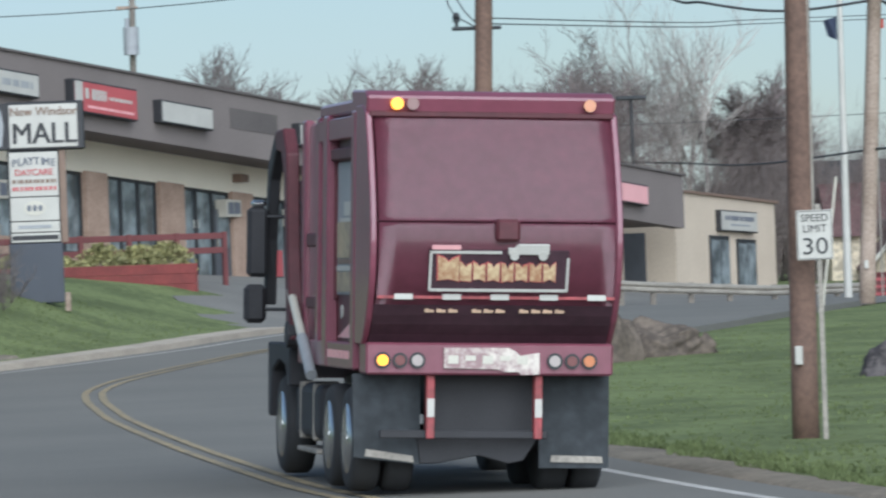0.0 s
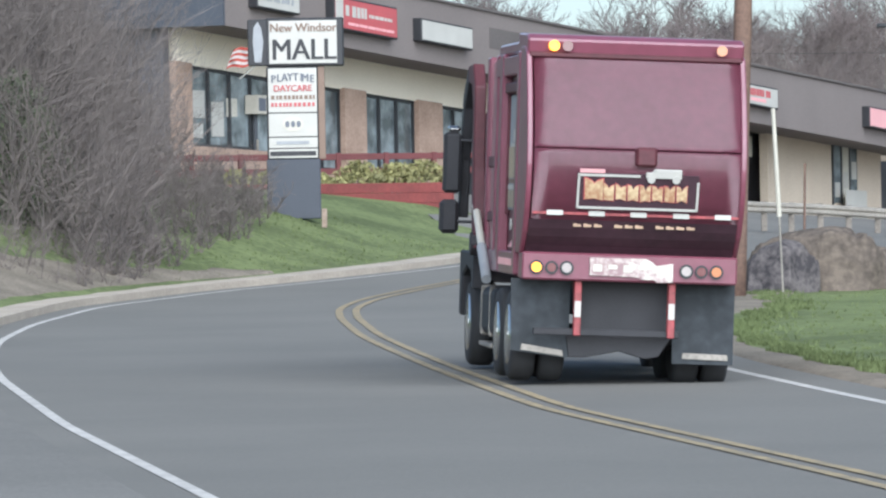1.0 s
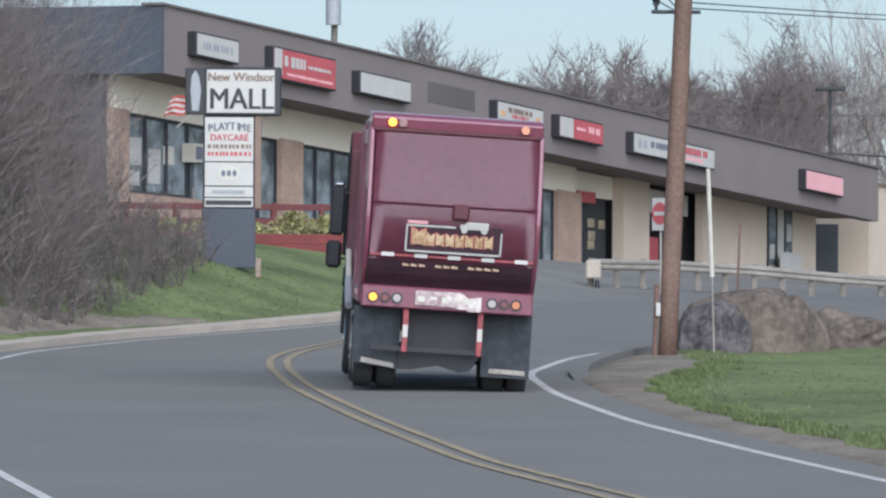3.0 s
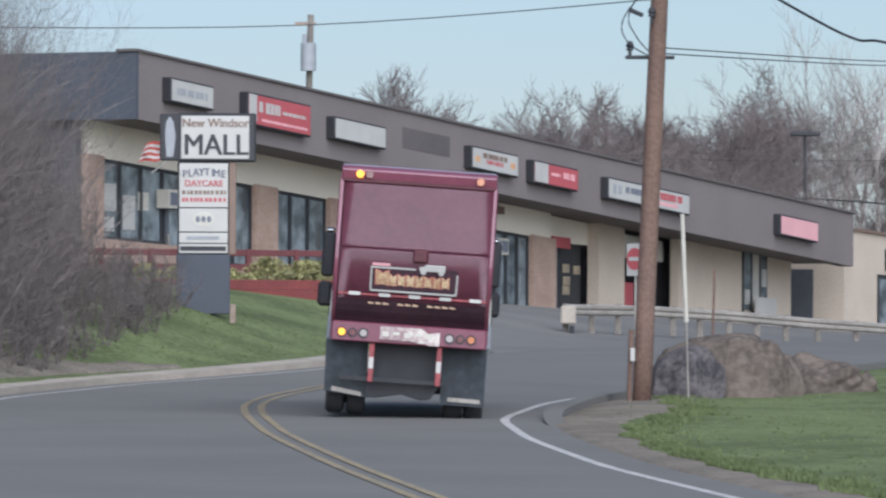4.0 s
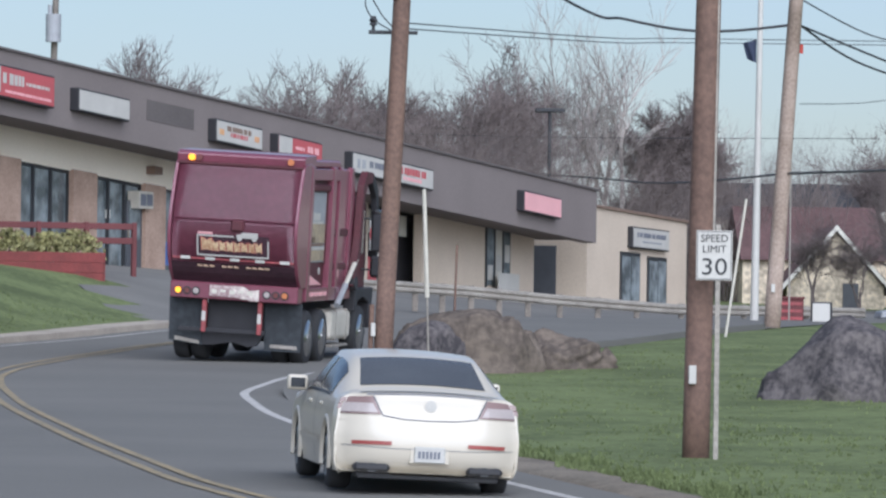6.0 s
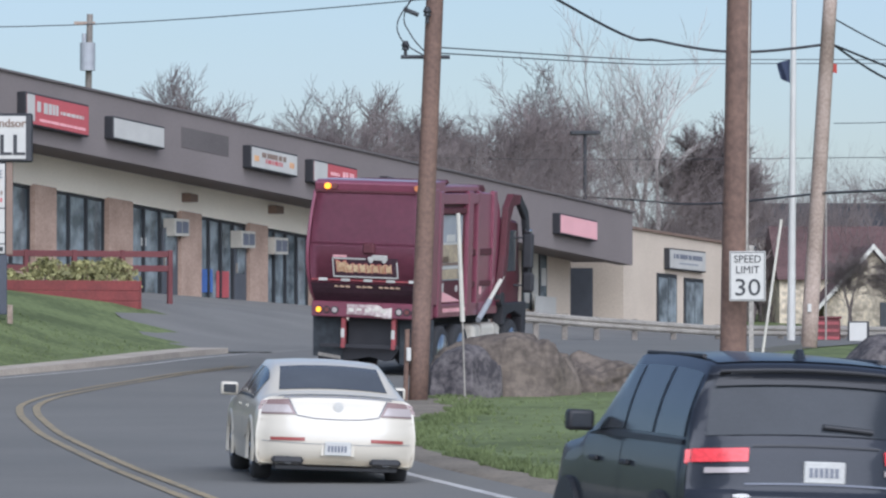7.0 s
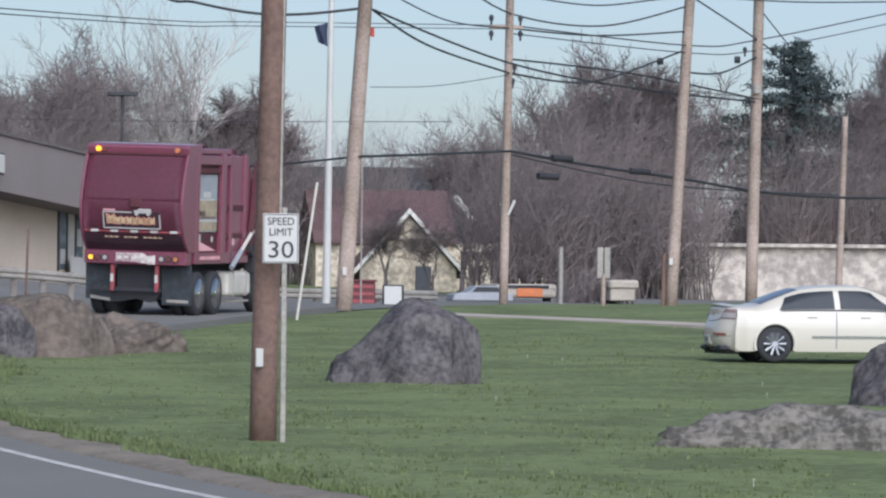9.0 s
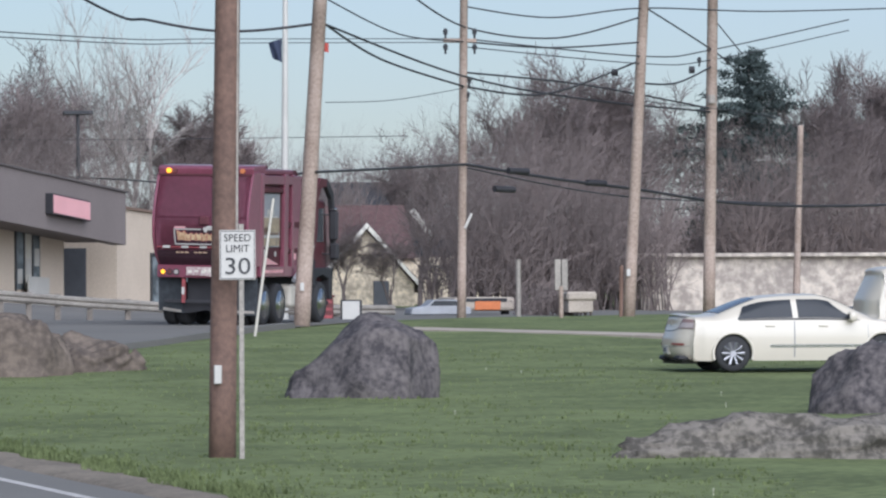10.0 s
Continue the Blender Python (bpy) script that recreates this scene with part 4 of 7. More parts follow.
def mirror(parent, sgn, y, z, x, paint):
    m = part("door_mirror", box(sgn * x if sgn > 0 else -x - 0.21, sgn * x + 0.21 if sgn > 0 else -x, y - 0.05, y + 0.09, z - 0.07, z + 0.09, 0.03, seg=2), paint, parent, smooth=True)
    part("mirror_glass", box((x + 0.03) if sgn > 0 else -x - 0.18, (x + 0.18) if sgn > 0 else -x - 0.03, y - 0.056, y - 0.048, z - 0.04, z + 0.06), CARGLASS, m)


SEDAN = [(0.16, 0.21, 0.76), (0.05, 0.29, 0.86), (0.0, 0.41, 0.89), (0.0, 0.57, 0.9), (0.04, 0.70, 0.88), (0.10, 0.85, 0.85), (0.12, 0.97, 0.79), (0.20, 1.015, 0.75), (0.62, 1.03, 0.72), (0.78, 1.06, 0.70), (1.38, 1.29, 0.635), (1.75, 1.365, 0.62), (2.4, 1.395, 0.625), (2.85, 1.35, 0.64), (3.5, 1.06, 0.71), (3.75, 0.96, 0.74), (4.4, 0.86, 0.76), (4.8, 0.70, 0.77), (4.93, 0.51, 0.78), (4.94, 0.34, 0.76), (4.86, 0.22, 0.71)]


def cut_arches(bm, centres, r, x0):
    """Open the wheel arches in a car's sides."""
    out = []
    for f in bm.faces:
        c = f.calc_center_median()
        if abs(c.x) > x0 and any((c.y - y) ** 2 + (c.z - z) ** 2 < r * r for y, z in centres):
            out.append(f)
    bmesh.ops.delete(bm, geom=out, context="FACES")
    return bm


def arch_parts(car, s, y, z, r, half, paint):
    """Lip and dark liner of one wheel arch."""
    lip = [(half - 0.03, r + 0.03), (half + 0.004, r + 0.022), (half + 0.008, r - 0.02), (half - 0.03, r - 0.03)]
    liner = [(half - 0.32, 0.02), (half - 0.32, r - 0.01), (half - 0.03, r - 0.012)]
    for nm, prof, mt in (("wheel_arch", lip, paint), ("arch_liner", liner, BLACKTRIM)):
        bm = lathe(prof if s > 0 else [(-a, b) for a, b in reversed(prof)], 40, axis="x")
        bmesh.ops.delete(bm, geom=[f for f in bm.faces if len(f.verts) > 4 or f.calc_center_median().z < -0.13], context="FACES")
        part(nm, bm, mt, car, smooth=True).location = (0, y, z)


def build_sedan(m, name, label, tab, spokes, detail):
    """A white four-door saloon. detail picks the trim of the older or the newer model."""
    car = thing(name, m, label, "car")
    sh = Shell(tab, 0.925, 0.91, 0.2)
    hubs = ((1.02, 0.335), (3.83, 0.335))
    part("body", cut_arches(sh.skin(220), hubs, 0.375, 0.8), WHITEPAINT, car, smooth=True)
    part("rear_window", sh.patch(9.05, 10.3, -0.9, 0.9, 0.008), REARGLASS, car, smooth=True)
    part("windscreen", sh.patch(12.95, 14.0, -0.9, 0.9, 0.008), CARGLASS, car, smooth=True)

    def seam(nm, pts, r, mt):
        """A thin line that follows the skin through (p, u) points."""
        q = []
        for (pa, ua), (pb, ub) in zip(pts, pts[1:]):
            q += [sh.top(pa + (pb - pa) * i / 6, ua + (ub - ua) * i / 6) + Vector((0, -0.004, 0)) for i in range(6)]
        q.append(sh.top(*pts[-1]) + Vector((0, -0.004, 0)))
        bm = bmesh.new()
        for a, b in zip(q, q[1:]):
            rod(a, b, r, r, 5, bm)
        return part(nm, bm, mt, car)

    for s in (-1, 1):
        part("side_window", sh.side_patch(9.75, 11.6, 0.14, 0.86, s, lean0=-0.2, lean1=0.0), CARGLASS, car, smooth=True)
        part("side_window", sh.side_patch(11.75, 13.0, 0.14, 0.86, s, lean0=0.0, lean1=0.75), CARGLASS, car, smooth=True)
        part("window_trim", sh.side_patch(9.6, 13.8, 0.88, 0.94, s, 0.01), BLACKTRIM, car)
        part("door_seam", sh.side_patch(11.62, 11.645, 1.0, 2.85, s, 0.003, n=4), BARGREY, car)
        part("door_seam", sh.side_patch(14.1, 14.12, 1.0, 2.85, s, 0.003, n=4), BARGREY, car)
        part("sill_trim", sh.side_patch(10.9, 14.6, 2.3, 2.42, s, 0.01), CHROME if detail else WHITEPAINT, car)
        for y in (1.62, 2.62):
            part("door_handle", box(s * 0.91 - 0.02, s * 0.91 + 0.02, y, y + 0.18, 0.81, 0.845, 0.01), WHITEPAINT, car)
        mirror(car, s, 3.2, 0.98, 0.9, WHITEPAINT)
        for y, z in hubs:
            arch_parts(car, s, y, z, 0.375, 0.932, WHITEPAINT)
        # tail lamps: slanted wedges outside the boot lid
        def wedge(p0, p1, u_in0, u_in1, off):
            def fn(a, b):
                p = p0 + (p1 - p0) * b
                u0, u1 = u_in0 + (u_in1 - u_in0) * b, 1.0
                v = sh.top(p, s * (u0 + (u1 - u0) * a))
                return v + Vector((s * 0.3 * off * a, -off, 0.3 * off))
            return grid(fn, steps(0, 1, 0.125), steps(0, 1, 0.125))
        lamp = part("tail_lamp", wedge(4.55, 6.0, 0.56, 0.72, 0.01), LAMPDIM, car, smooth=True)
        part("lamp_lens", wedge(4.65, 5.3, 0.6, 0.68, 0.016), LAMPCLEAR, lamp, smooth=True)
        part("tail_lamp", sh.side_patch(4.9, 6.0, 0.0, 1.0, s, 0.01), LAMPDIM, car, smooth=True)
        part("reflector", sh.patch(2.5, 2.72, 0.42 if s > 0 else -0.84, 0.84 if s > 0 else -0.42, 0.012), LAMPREDDULL, car)
        part("exhaust_surround", box(s * 0.56 - 0.18, s * 0.56 + 0.18, 0.03, 0.25, 0.215, 0.3, 0.03), BLACKTRIM, car)
        part("exhaust_tip", lathe([(-0.01, 0.05), (0.12, 0.05)], 14, axis="z"), DARKSTEEL, car).matrix_local = (pose(s * 0.56, 0.05, 0.255, -90))
    part("diffuser", prism([(-0.7, 0.15), (0.7, 0.15), (0.72, 0.24), (0.42, 0.24), (0.36, 0.2), (-0.36, 0.2), (-0.42, 0.24), (-0.72, 0.24)], 0.1, 0.4, "y", 0.01), BLACKTRIM, car)
    part("rear_axle_beam", box(-0.7, 0.7, 0.6, 1.1, 0.16, 0.28, 0.03), BLACKTRIM, car)
    seam("boot_seam", ((6.1, -0.72), (4.5, -0.54), (4.3, -0.3), (4.25, 0.0), (4.3, 0.3), (4.5, 0.54), (6.1, 0.72)), 0.006, BARGREY)
    seam("bumper_seam", ((2.45, -0.95), (2.3, -0.4), (2.3, 0.4), (2.45, 0.95)), 0.003, BARGREY)
    part("boot_spoiler", sh.patch(6.55, 7.1, -0.88, 0.88, 0.035), WHITEPAINT, car, smooth=True)
    part("spoiler_gap", sh.patch(6.2, 6.42, -0.8, 0.8, 0.008), BARGREY, car, smooth=True)
    part("badge", lathe([(0.0, 0.035), (0.012, 0.05), (0.014, 0.058)], 16, axis="z"), SIGNWHITE, car).matrix_local = pose(0, 0.1, 0.88, 90)
    part("plate_recess", box(-0.2, 0.2, -0.006, 0.03, 0.31, 0.5, 0.015), WHITEPAINT, car)
    plate(car, 0, -0.016, 0.405)
    for n_, x, y in (("wheel_rear", 1, 1.02), ("wheel_rear", -1, 1.02), ("wheel_front", 1, 3.83), ("wheel_front", -1, 3.83)):
        wheel(car, x * 0.785, y, 0.335, 0.22, spokes)
    return car


SUV = [(0.2, 0.34, 0.778), (0.05, 0.404, 0.875), (0.0, 0.532, 0.904), (0.0, 0.723, 0.914), (0.03, 0.851, 0.904), (0.09, 0.915, 0.885), (0.11, 1.043, 0.88), (0.13, 1.213, 0.86), (0.17, 1.298, 0.836), (0.36, 1.661, 0.768), (0.36, 1.767, 0.729), (0.55, 1.826, 0.705), (1.3, 1.863, 0.695), (2.3, 1.863, 0.695), (2.75, 1.799, 0.705), (3.45, 1.309, 0.778), (3.65, 1.213, 0.778), (4.5, 1.107, 0.807), (4.75, 0.883, 0.816), (4.82, 0.617, 0.816), (4.8, 0.425, 0.797), (4.68, 0.319, 0.758)]


def build_suv(m):
    car = thing("suv", m, "dark blue-black sport utility vehicle with lit red tail lamps", "car")
    sh = Shell(SUV, 0.94, 1.2, 0.3, corner=0.3)
    part("body", sh.skin(), NAVYPAINT, car, smooth=True)
    part("rear_window", sh.patch(8.02, 8.97, -0.93, 0.93, 0.012), CARGLASS, car, smooth=True)
    part("roof_spoiler", sh.patch(8.95, 9.9, -0.9, 0.9, 0.035), BLACKTRIM, car, smooth=True)
    part("windscreen", sh.patch(14.0, 14.95, -0.9, 0.9, 0.008), CARGLASS, car, smooth=True)
    part("rear_wiper", rod((0.05, 0.17, 1.37), (0.42, 0.18, 1.34), 0.02), BLACKTRIM, car)
    part("roof_panel", sh.patch(10.9, 13.9, -0.94, 0.94, 0.01), NAVYPAINT, car, "glossy roof panel", smooth=True)
    part("aerial_fin", prism([(0.62, 1.83), (0.85, 1.83), (0.72, 1.92)], -0.03, 0.03, "x", 0.008), NAVYPAINT, car)
    for s in (-1, 1):
        part("side_window", sh.side_patch(10.9, 12.05, 0.12, 0.9, s, lean0=-0.3), CARGLASS, car, smooth=True)
        part("side_window", sh.side_patch(12.15, 12.95, 0.12, 0.9, s), CARGLASS, car, smooth=True)
        part("side_window", sh.side_patch(13.05, 14.2, 0.12, 0.9, s, lean1=0.65), CARGLASS, car, smooth=True)
        part("window_trim", sh.side_patch(10.6, 15.0, 0.93, 1.0, s, 0.012), BLACKTRIM, car)
        part("door_seam", sh.side_patch(13.0, 13.02, 1.0, 2.85, s, 0.004, n=4), BLACKTRIM, car)
        part("sill_trim", sh.side_patch(11.4, 15.5, 2.3, 2.45, s, 0.014), BARGREY, car)
        part("roof_rail", rod((s * 0.66, 0.9, 1.84), (s * 0.66, 2.6, 1.84), 0.018), BLACKMETAL, car)
        for y in (1.95, 2.95):
            part("door_handle", box(s * 0.955 - 0.02, s * 0.955 + 0.02, y, y + 0.2, 1.0, 1.04, 0.01), BLACKTRIM, car)
        mirror(car, s, 3.2, 1.29, 0.93, BLACKTRIM)
        for y in (0.98, 3.9):
            part("wheel_arch", lathe([(s * 0.95 - 0.02, 0.46), (s * 0.95 + 0.03, 0.45), (s * 0.95 + 0.032, 0.38)] if s > 0 else [(s * 0.95 - 0.032, 0.38), (s * 0.95 - 0.03, 0.45), (s * 0.95 + 0.02, 0.46)], 28), BLACKTRIM, car).location = (0, y, 0.4)
        a, b = (0.53, 1.0) if s > 0 else (-1.0, -0.53)
        lamp = part("tail_lamp", sh.patch(6.42, 6.98, a + (0.05 if s > 0 else 0.0), b - (0.0 if s > 0 else 0.05), 0.02), LAMPREDLIT, car, smooth=True)
        part("lamp_lens", sh.patch(5.95, 6.2, a + (0.04 if s > 0 else 0.1), b - (0.1 if s > 0 else 0.04), 0.02), LAMPCLEAR, lamp, smooth=True)
        part("tail_lamp", sh.side_patch(6.42, 6.98, 0.0, 1.0, s, 0.016), LAMPREDLIT, car, smooth=True)
        part("reflector", box(s * 0.72 - 0.08, s * 0.72 + 0.08, 0.0, 0.1, 0.6, 0.66, 0.01), LAMPRED, car)
        part("bumper_corner", sh.patch(3.6, 4.6, 0.66 if s > 0 else -1.0, 1.0 if s > 0 else -0.66, 0.03), NAVYPAINT, car, smooth=True)
    part("tailgate_trim", sh.patch(7.05, 7.2, -0.55, 0.55, 0.02), BLACKTRIM, car)
    part("tailgate_trim", sh.patch(5.3, 5.42, -0.6, 0.6, 0.014), BARGREY, car)
    part("bumper_step", sh.patch(2.5, 2.6, -0.45, 0.45, 0.012), BLACKTRIM, car)
    part("lower_valance", box(-0.7, 0.7, 0.02, 0.3, 0.33, 0.46, 0.03), BLACKTRIM, car)
    part("badge", prism([(-0.58 + 0.07 * math.cos(i * 0.785), 0.86 + 0.018 * math.sin(i * 0.785)) for i in range(8)], 0.02, 0.05, "y"), CHROME, car)
    plate(car, 0.05, 0.1, 1.04)
    for x, y in ((1, 0.98), (-1, 0.98), (1, 3.9), (-1, 3.9)):
        wheel(car, x * 0.85, y, 0.39, 0.25, 5)
    return car


def build_truck(m):
    """A front-loading refuse truck; local y runs forward from the tailgate, x to its right."""
    t = thing("refuse_truck", m, "maroon front-loading refuse truck with dirty tailgate", "truck")
    # tailgate: a bulging door between side cheeks, the section in (y, z)
    # the door's outline: a slow bulge that is fullest below the middle
    zz = [1.47, 1.7, 2.0, 2.3, 2.55, 2.8, 3.1, 3.4, 3.7]
    yy = [0.4, 0.16, -0.03, -0.115, -0.125, -0.085, 0.01, 0.13, 0.27]
    tab = [(a_, b_, 0.0) for a_, b_ in zip(yy, zz)]

    def door(z):
        return float(spline(tab, float(np.interp(z, zz, range(9)))).x)

    for nm, z0, z1, gap in (("tailgate_upper", 2.655, 3.69, 0.004), ("tailgate_lower", 1.47, 2.64, 0.0)):
        bm = grid(lambda x, z: (x, door(z) + gap + 0.012 * (max(0.0, abs(x - 0.02) - 1.05) / 0.12) ** 2, z), steps(-1.15, 1.19, 0.18), steps(z0, z1, 0.05))
        bmesh.ops.solidify(bm, geom=bm.faces[:], thickness=-0.05)
        bmesh.ops.recalc_face_normals(bm, faces=bm.faces)
        part(nm, bm, MAROON, t, smooth=True)
    # the door darkens where it turns downward; that shade is in this colour
    part("tailgate_foot", prism([(door(1.85) - 0.006, 1.85), (door(1.75) - 0.008, 1.75), (door(1.66) - 0.008, 1.66), (door(1.56) - 0.008, 1.56), (door(1.475) - 0.006, 1.475), (0.6, 1.475), (0.6, 1.85)], -1.17, 1.172, "x"), DEEPMAROON, t, "foot of the tailgate, coloured darker for the shade underneath")
    for s in (-1, 1):
        cheek = [(0.5, 3.78)] + [(door(3.7 - 0.125 * k) - 0.012, 3.7 - 0.125 * k) for k in range(18)] + [(0.44, 1.46), (0.9, 1.46), (0.9, 3.78)]
        part("tailgate_cheek", prism(cheek, s * 1.17, s * 1.235, "x", 0.012), MAROON, t)
        part("hinge_arm", box(s * 1.0 - 0.1, s * 1.0 + 0.1, 0.35, 1.4, 3.78, 3.9, 0.03), MAROONDARK, t)
    part("tailgate_hood", prism([(0.3, 3.7), (0.26, 3.86), (0.4, 3.92), (1.3, 3.95), (1.3, 3.7)], -1.22, 1.22, "x", 0.02), MAROON, t)
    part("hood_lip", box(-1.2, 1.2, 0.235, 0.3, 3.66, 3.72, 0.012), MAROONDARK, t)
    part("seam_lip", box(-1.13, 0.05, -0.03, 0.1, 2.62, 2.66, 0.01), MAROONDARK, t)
    part("camera_box", box(-0.02, 0.22, -0.2, 0.02, 2.46, 2.68, 0.03), MAROONDARK, t)
    part("camera_foot", box(0.04, 0.16, -0.1, 0.02, 2.36, 2.47, 0.02), BLACKMETAL, t)
    # the painted emblem: plain shapes in its colours
    e = part("emblem", box(-0.66, 0.7, door(2.18) - 0.02, door(2.18) + 0.05, 1.995, 2.385), DEEPMAROON, t, "dark panel with white frame and gold blocks")
    yb = door(2.18) - 0.032
    for x0, x1, z0, z1 in ((-0.66, 0.7, 1.98, 2.005), (-0.66, -0.635, 1.98, 2.38), (0.68, 0.705, 1.98, 2.32), (-0.66, 0.04, 2.36, 2.385)):
        part("emblem_frame", box(x0, x1, yb, yb + 0.02, z0, z1), SIGNWHITE, e)
    rng = random.Random(5)
    for x0, w, z1 in [(-0.57, 0.2, 2.33)] + [(-0.36 + 0.137 * i, 0.112, 2.275) for i in range(7)]:
        j = [rng.uniform(-0.012, 0.012) for _ in range(4)]
        shape = [(x0, 2.09 + j[0]), (x0 + w * 0.5, 2.1 + j[2]), (x0 + w, 2.085), (x0 + w * 0.97, z1 - 0.01 + j[3]), (x0 + w * 0.62, z1 - 0.03), (x0 + w * 0.5, z1 - 0.06 + j[0]), (x0 + w * 0.3, z1 - 0.02), (x0 - 0.01, z1 + j[1])]
        part("emblem_edge", prism([(x0 + w / 2 + (a - x0 - w / 2) * 1.12, 2.18 + (b - 2.18) * 1.12) for a, b in shape], yb + 0.004, yb + 0.02, "y"), SIGNRED, e)
        part("emblem_block", prism(shape, yb - 0.004, yb + 0.012, "y"), EMBLEM, e)
    part("emblem_lorry", prism([(0.1, 2.36), (0.5, 2.36), (0.5, 2.46), (0.2, 2.46), (0.16, 2.42), (0.1, 2.42)], yb - 0.02, yb + 0.02, "y", 0.004), SIGNWHITE, e)
    for x in (0.16, 0.44):
        part("emblem_disc", rod((x, yb - 0.03, 2.35), (x, yb - 0.01, 2.35), 0.045, n=12), SIGNWHITE, e)
    part("emblem_bar", box(-0.64, -0.36, yb, yb + 0.02, 2.4, 2.44), SIGNPINK, e)
    e.matrix_local = Matrix.Translation((0, door(2.18), 2.18)) @ pose(0, 0, 0, 17) @ Matrix.Translation((0, -door(2.18), -2.18))
    part("stripe", box(-1.14, 1.18, door(1.93) - 0.012, door(1.93) + 0.02, 1.908, 1.936), REDDUST, t)
    for x in (-0.89, -0.42, 0.05, 0.53, 1.0):
        part("reflector_tape", box(x - 0.09, x + 0.09, door(1.93) - 0.02, door(1.93) - 0.006, 1.9, 1.955), SIGNWHITE, t)
    for i in range(12):
        if i not in (3, 7):
            x = -0.67 + i * 0.116
            part("lettering_bar", prism([(x, 1.775), (x + 0.09, 1.775), (x + 0.09, 1.8), (x + 0.04, 1.805), (x + 0.04, 1.82), (x + 0.09, 1.825), (x + 0.09, 1.85), (x, 1.85)], door(1.8) - 0.014, door(1.8) + 0.01, "y"), OLDGOLD, t)
    # bumper beam with lamps
    part("bumper_beam", box(-1.21, 1.22, 0.26, 0.7, 1.17, 1.48, 0.02), MAROON, t)
    for x, mt, r in ((-1.05, LAMPLIT, 0.055), (-0.88, LAMPRED, 0.05), (-0.71, LAMPCLEAR, 0.055), (0.64, LAMPCLEAR, 0.055), (0.81, LAMPRED, 0.05), (0.98, LAMPORANGE, 0.055)):
        lamp = part("lamp", rod((x, 0.225, 1.31), (x, 0.27, 1.31), r, n=16), mt, t)
        part("lamp_ring", lathe([(0.035, r + 0.02), (0.065, r + 0.025)], 16, axis="z"), BLACKTRIM, lamp).matrix_local = pose(x, 0.295, 1.31, 90)
    part("placard", prism([(-0.45, 1.235), (0.08, 1.225), (0.14, 1.2), (0.28, 1.2), (0.31, 1.17), (0.49, 1.18), (0.49, 1.39), (0.3, 1.36), (0.26, 1.4), (0.18, 1.435), (-0.45, 1.435)], 0.23, 0.262, "y", 0.004), PLACARD, t, "torn dirty cream placard")
    for i in range(5):
        part("placard_bar", box(-0.41 + i * 0.17, -0.31 + i * 0.17, 0.224, 0.232, 1.28 + 0.03 * (i % 2), 1.36), SIGNCREAM, t)
    for x, mt in ((-0.93, LAMPLIT), (-0.78, LAMPRED), (0.96, LAMPORANGE)):
        part("beacon", rod((x, 0.2, 3.79), (x, 0.3, 3.79), 0.06, n=16), mt, t)
    # underrun frame, flaps, tyres
    part("underrun_plate", box(-0.56, 0.52, 0.68, 0.8, 0.5, 1.17, 0.01), BLACKMETAL, t)
    for x in (-0.56, 0.5):
        post = part("underrun_post", box(x - 0.04, x + 0.04, 0.34, 0.46, 0.55, 1.17, 0.01), REDDUST, t)
        part("reflector_tape", box(x - 0.035, x + 0.035, 0.33, 0.342, 0.76, 0.94), SIGNWHITE, post)
    part("underrun_bar", box(-1.05, 0.6, 0.38, 0.46, 0.55, 0.63, 0.01), BLACKMETAL, t)
    part("tow_frame", prism([(-0.66, 0.57), (0.56, 0.57), (0.4, 0.33), (0.25, 0.3), (-0.05, 0.38), (-0.45, 0.3), (-0.62, 0.3)], 0.6, 0.75, "y", 0.01), BLACKMETAL, t)
    for x0, x1 in ((-1.29, -0.62), (0.54, 1.25)):
        flap = part("mud_flap", prism([(x0, 1.17), (x1, 1.17), (x1, 0.29 if x0 < 0 else 0.26), (x0 + 0.02, 0.36 if x0 < 0 else 0.26)], 0.62, 0.65, "y"), FLAP, t)
        part("flap_weight", prism([(x0 + 0.13, 0.37 if x0 < 0 else 0.32), (x1 - 0.06, 0.31), (x1 - 0.07, 0.375), (x0 + 0.14, 0.44 if x0 < 0 else 0.385)], 0.603, 0.621, "y"), STEEL, flap)
    for y in (1.3, 2.58):
        for s in (-1, 1):
            wheel(t, s * 1.1, y, 0.52, 0.28, 0, True, CHROME)
    for s in (-1, 1):
        wheel(t, s * 1.08, 6.2, 0.53, 0.32, 0, False, CHROME)
    for y in (1.3, 2.58):
        part("axle", rod((-1.0, y, 0.52), (1.0, y, 0.52), 0.12), BLACKMETAL, t)
    part("chassis", box(-0.45, 0.45, 0.8, 7.1, 0.75, 1.15, 0.02), BLACKMETAL, t)
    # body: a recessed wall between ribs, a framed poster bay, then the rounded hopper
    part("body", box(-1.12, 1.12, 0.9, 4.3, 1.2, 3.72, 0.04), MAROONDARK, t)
    part("body_roof", box(-1.2, 1.2, 1.2, 3.7, 3.72, 3.86, 0.03), MAROON, t)
    part("roof_hatch", box(-0.7, 0.8, 1.5, 2.9, 3.86, 3.96, 0.04), MAROONDARK, t)
    hop = [(3.75, 1.2), (5.2, 1.2), (5.4, 1.6), (5.45, 3.0), (5.38, 3.35), (5.2, 3.58), (4.95, 3.7), (3.75, 3.72)]
    part("hopper", prism(hop, -1.16, 1.16, "x", 0.03), MAROON, t)
    part("hopper_lid", prism([(4.0, 3.72), (4.9, 3.7), (5.0, 3.76), (4.8, 3.86), (4.0, 3.86)], -0.95, 0.95, "x", 0.02), MAROONDARK, t)
    rng = random.Random(8)
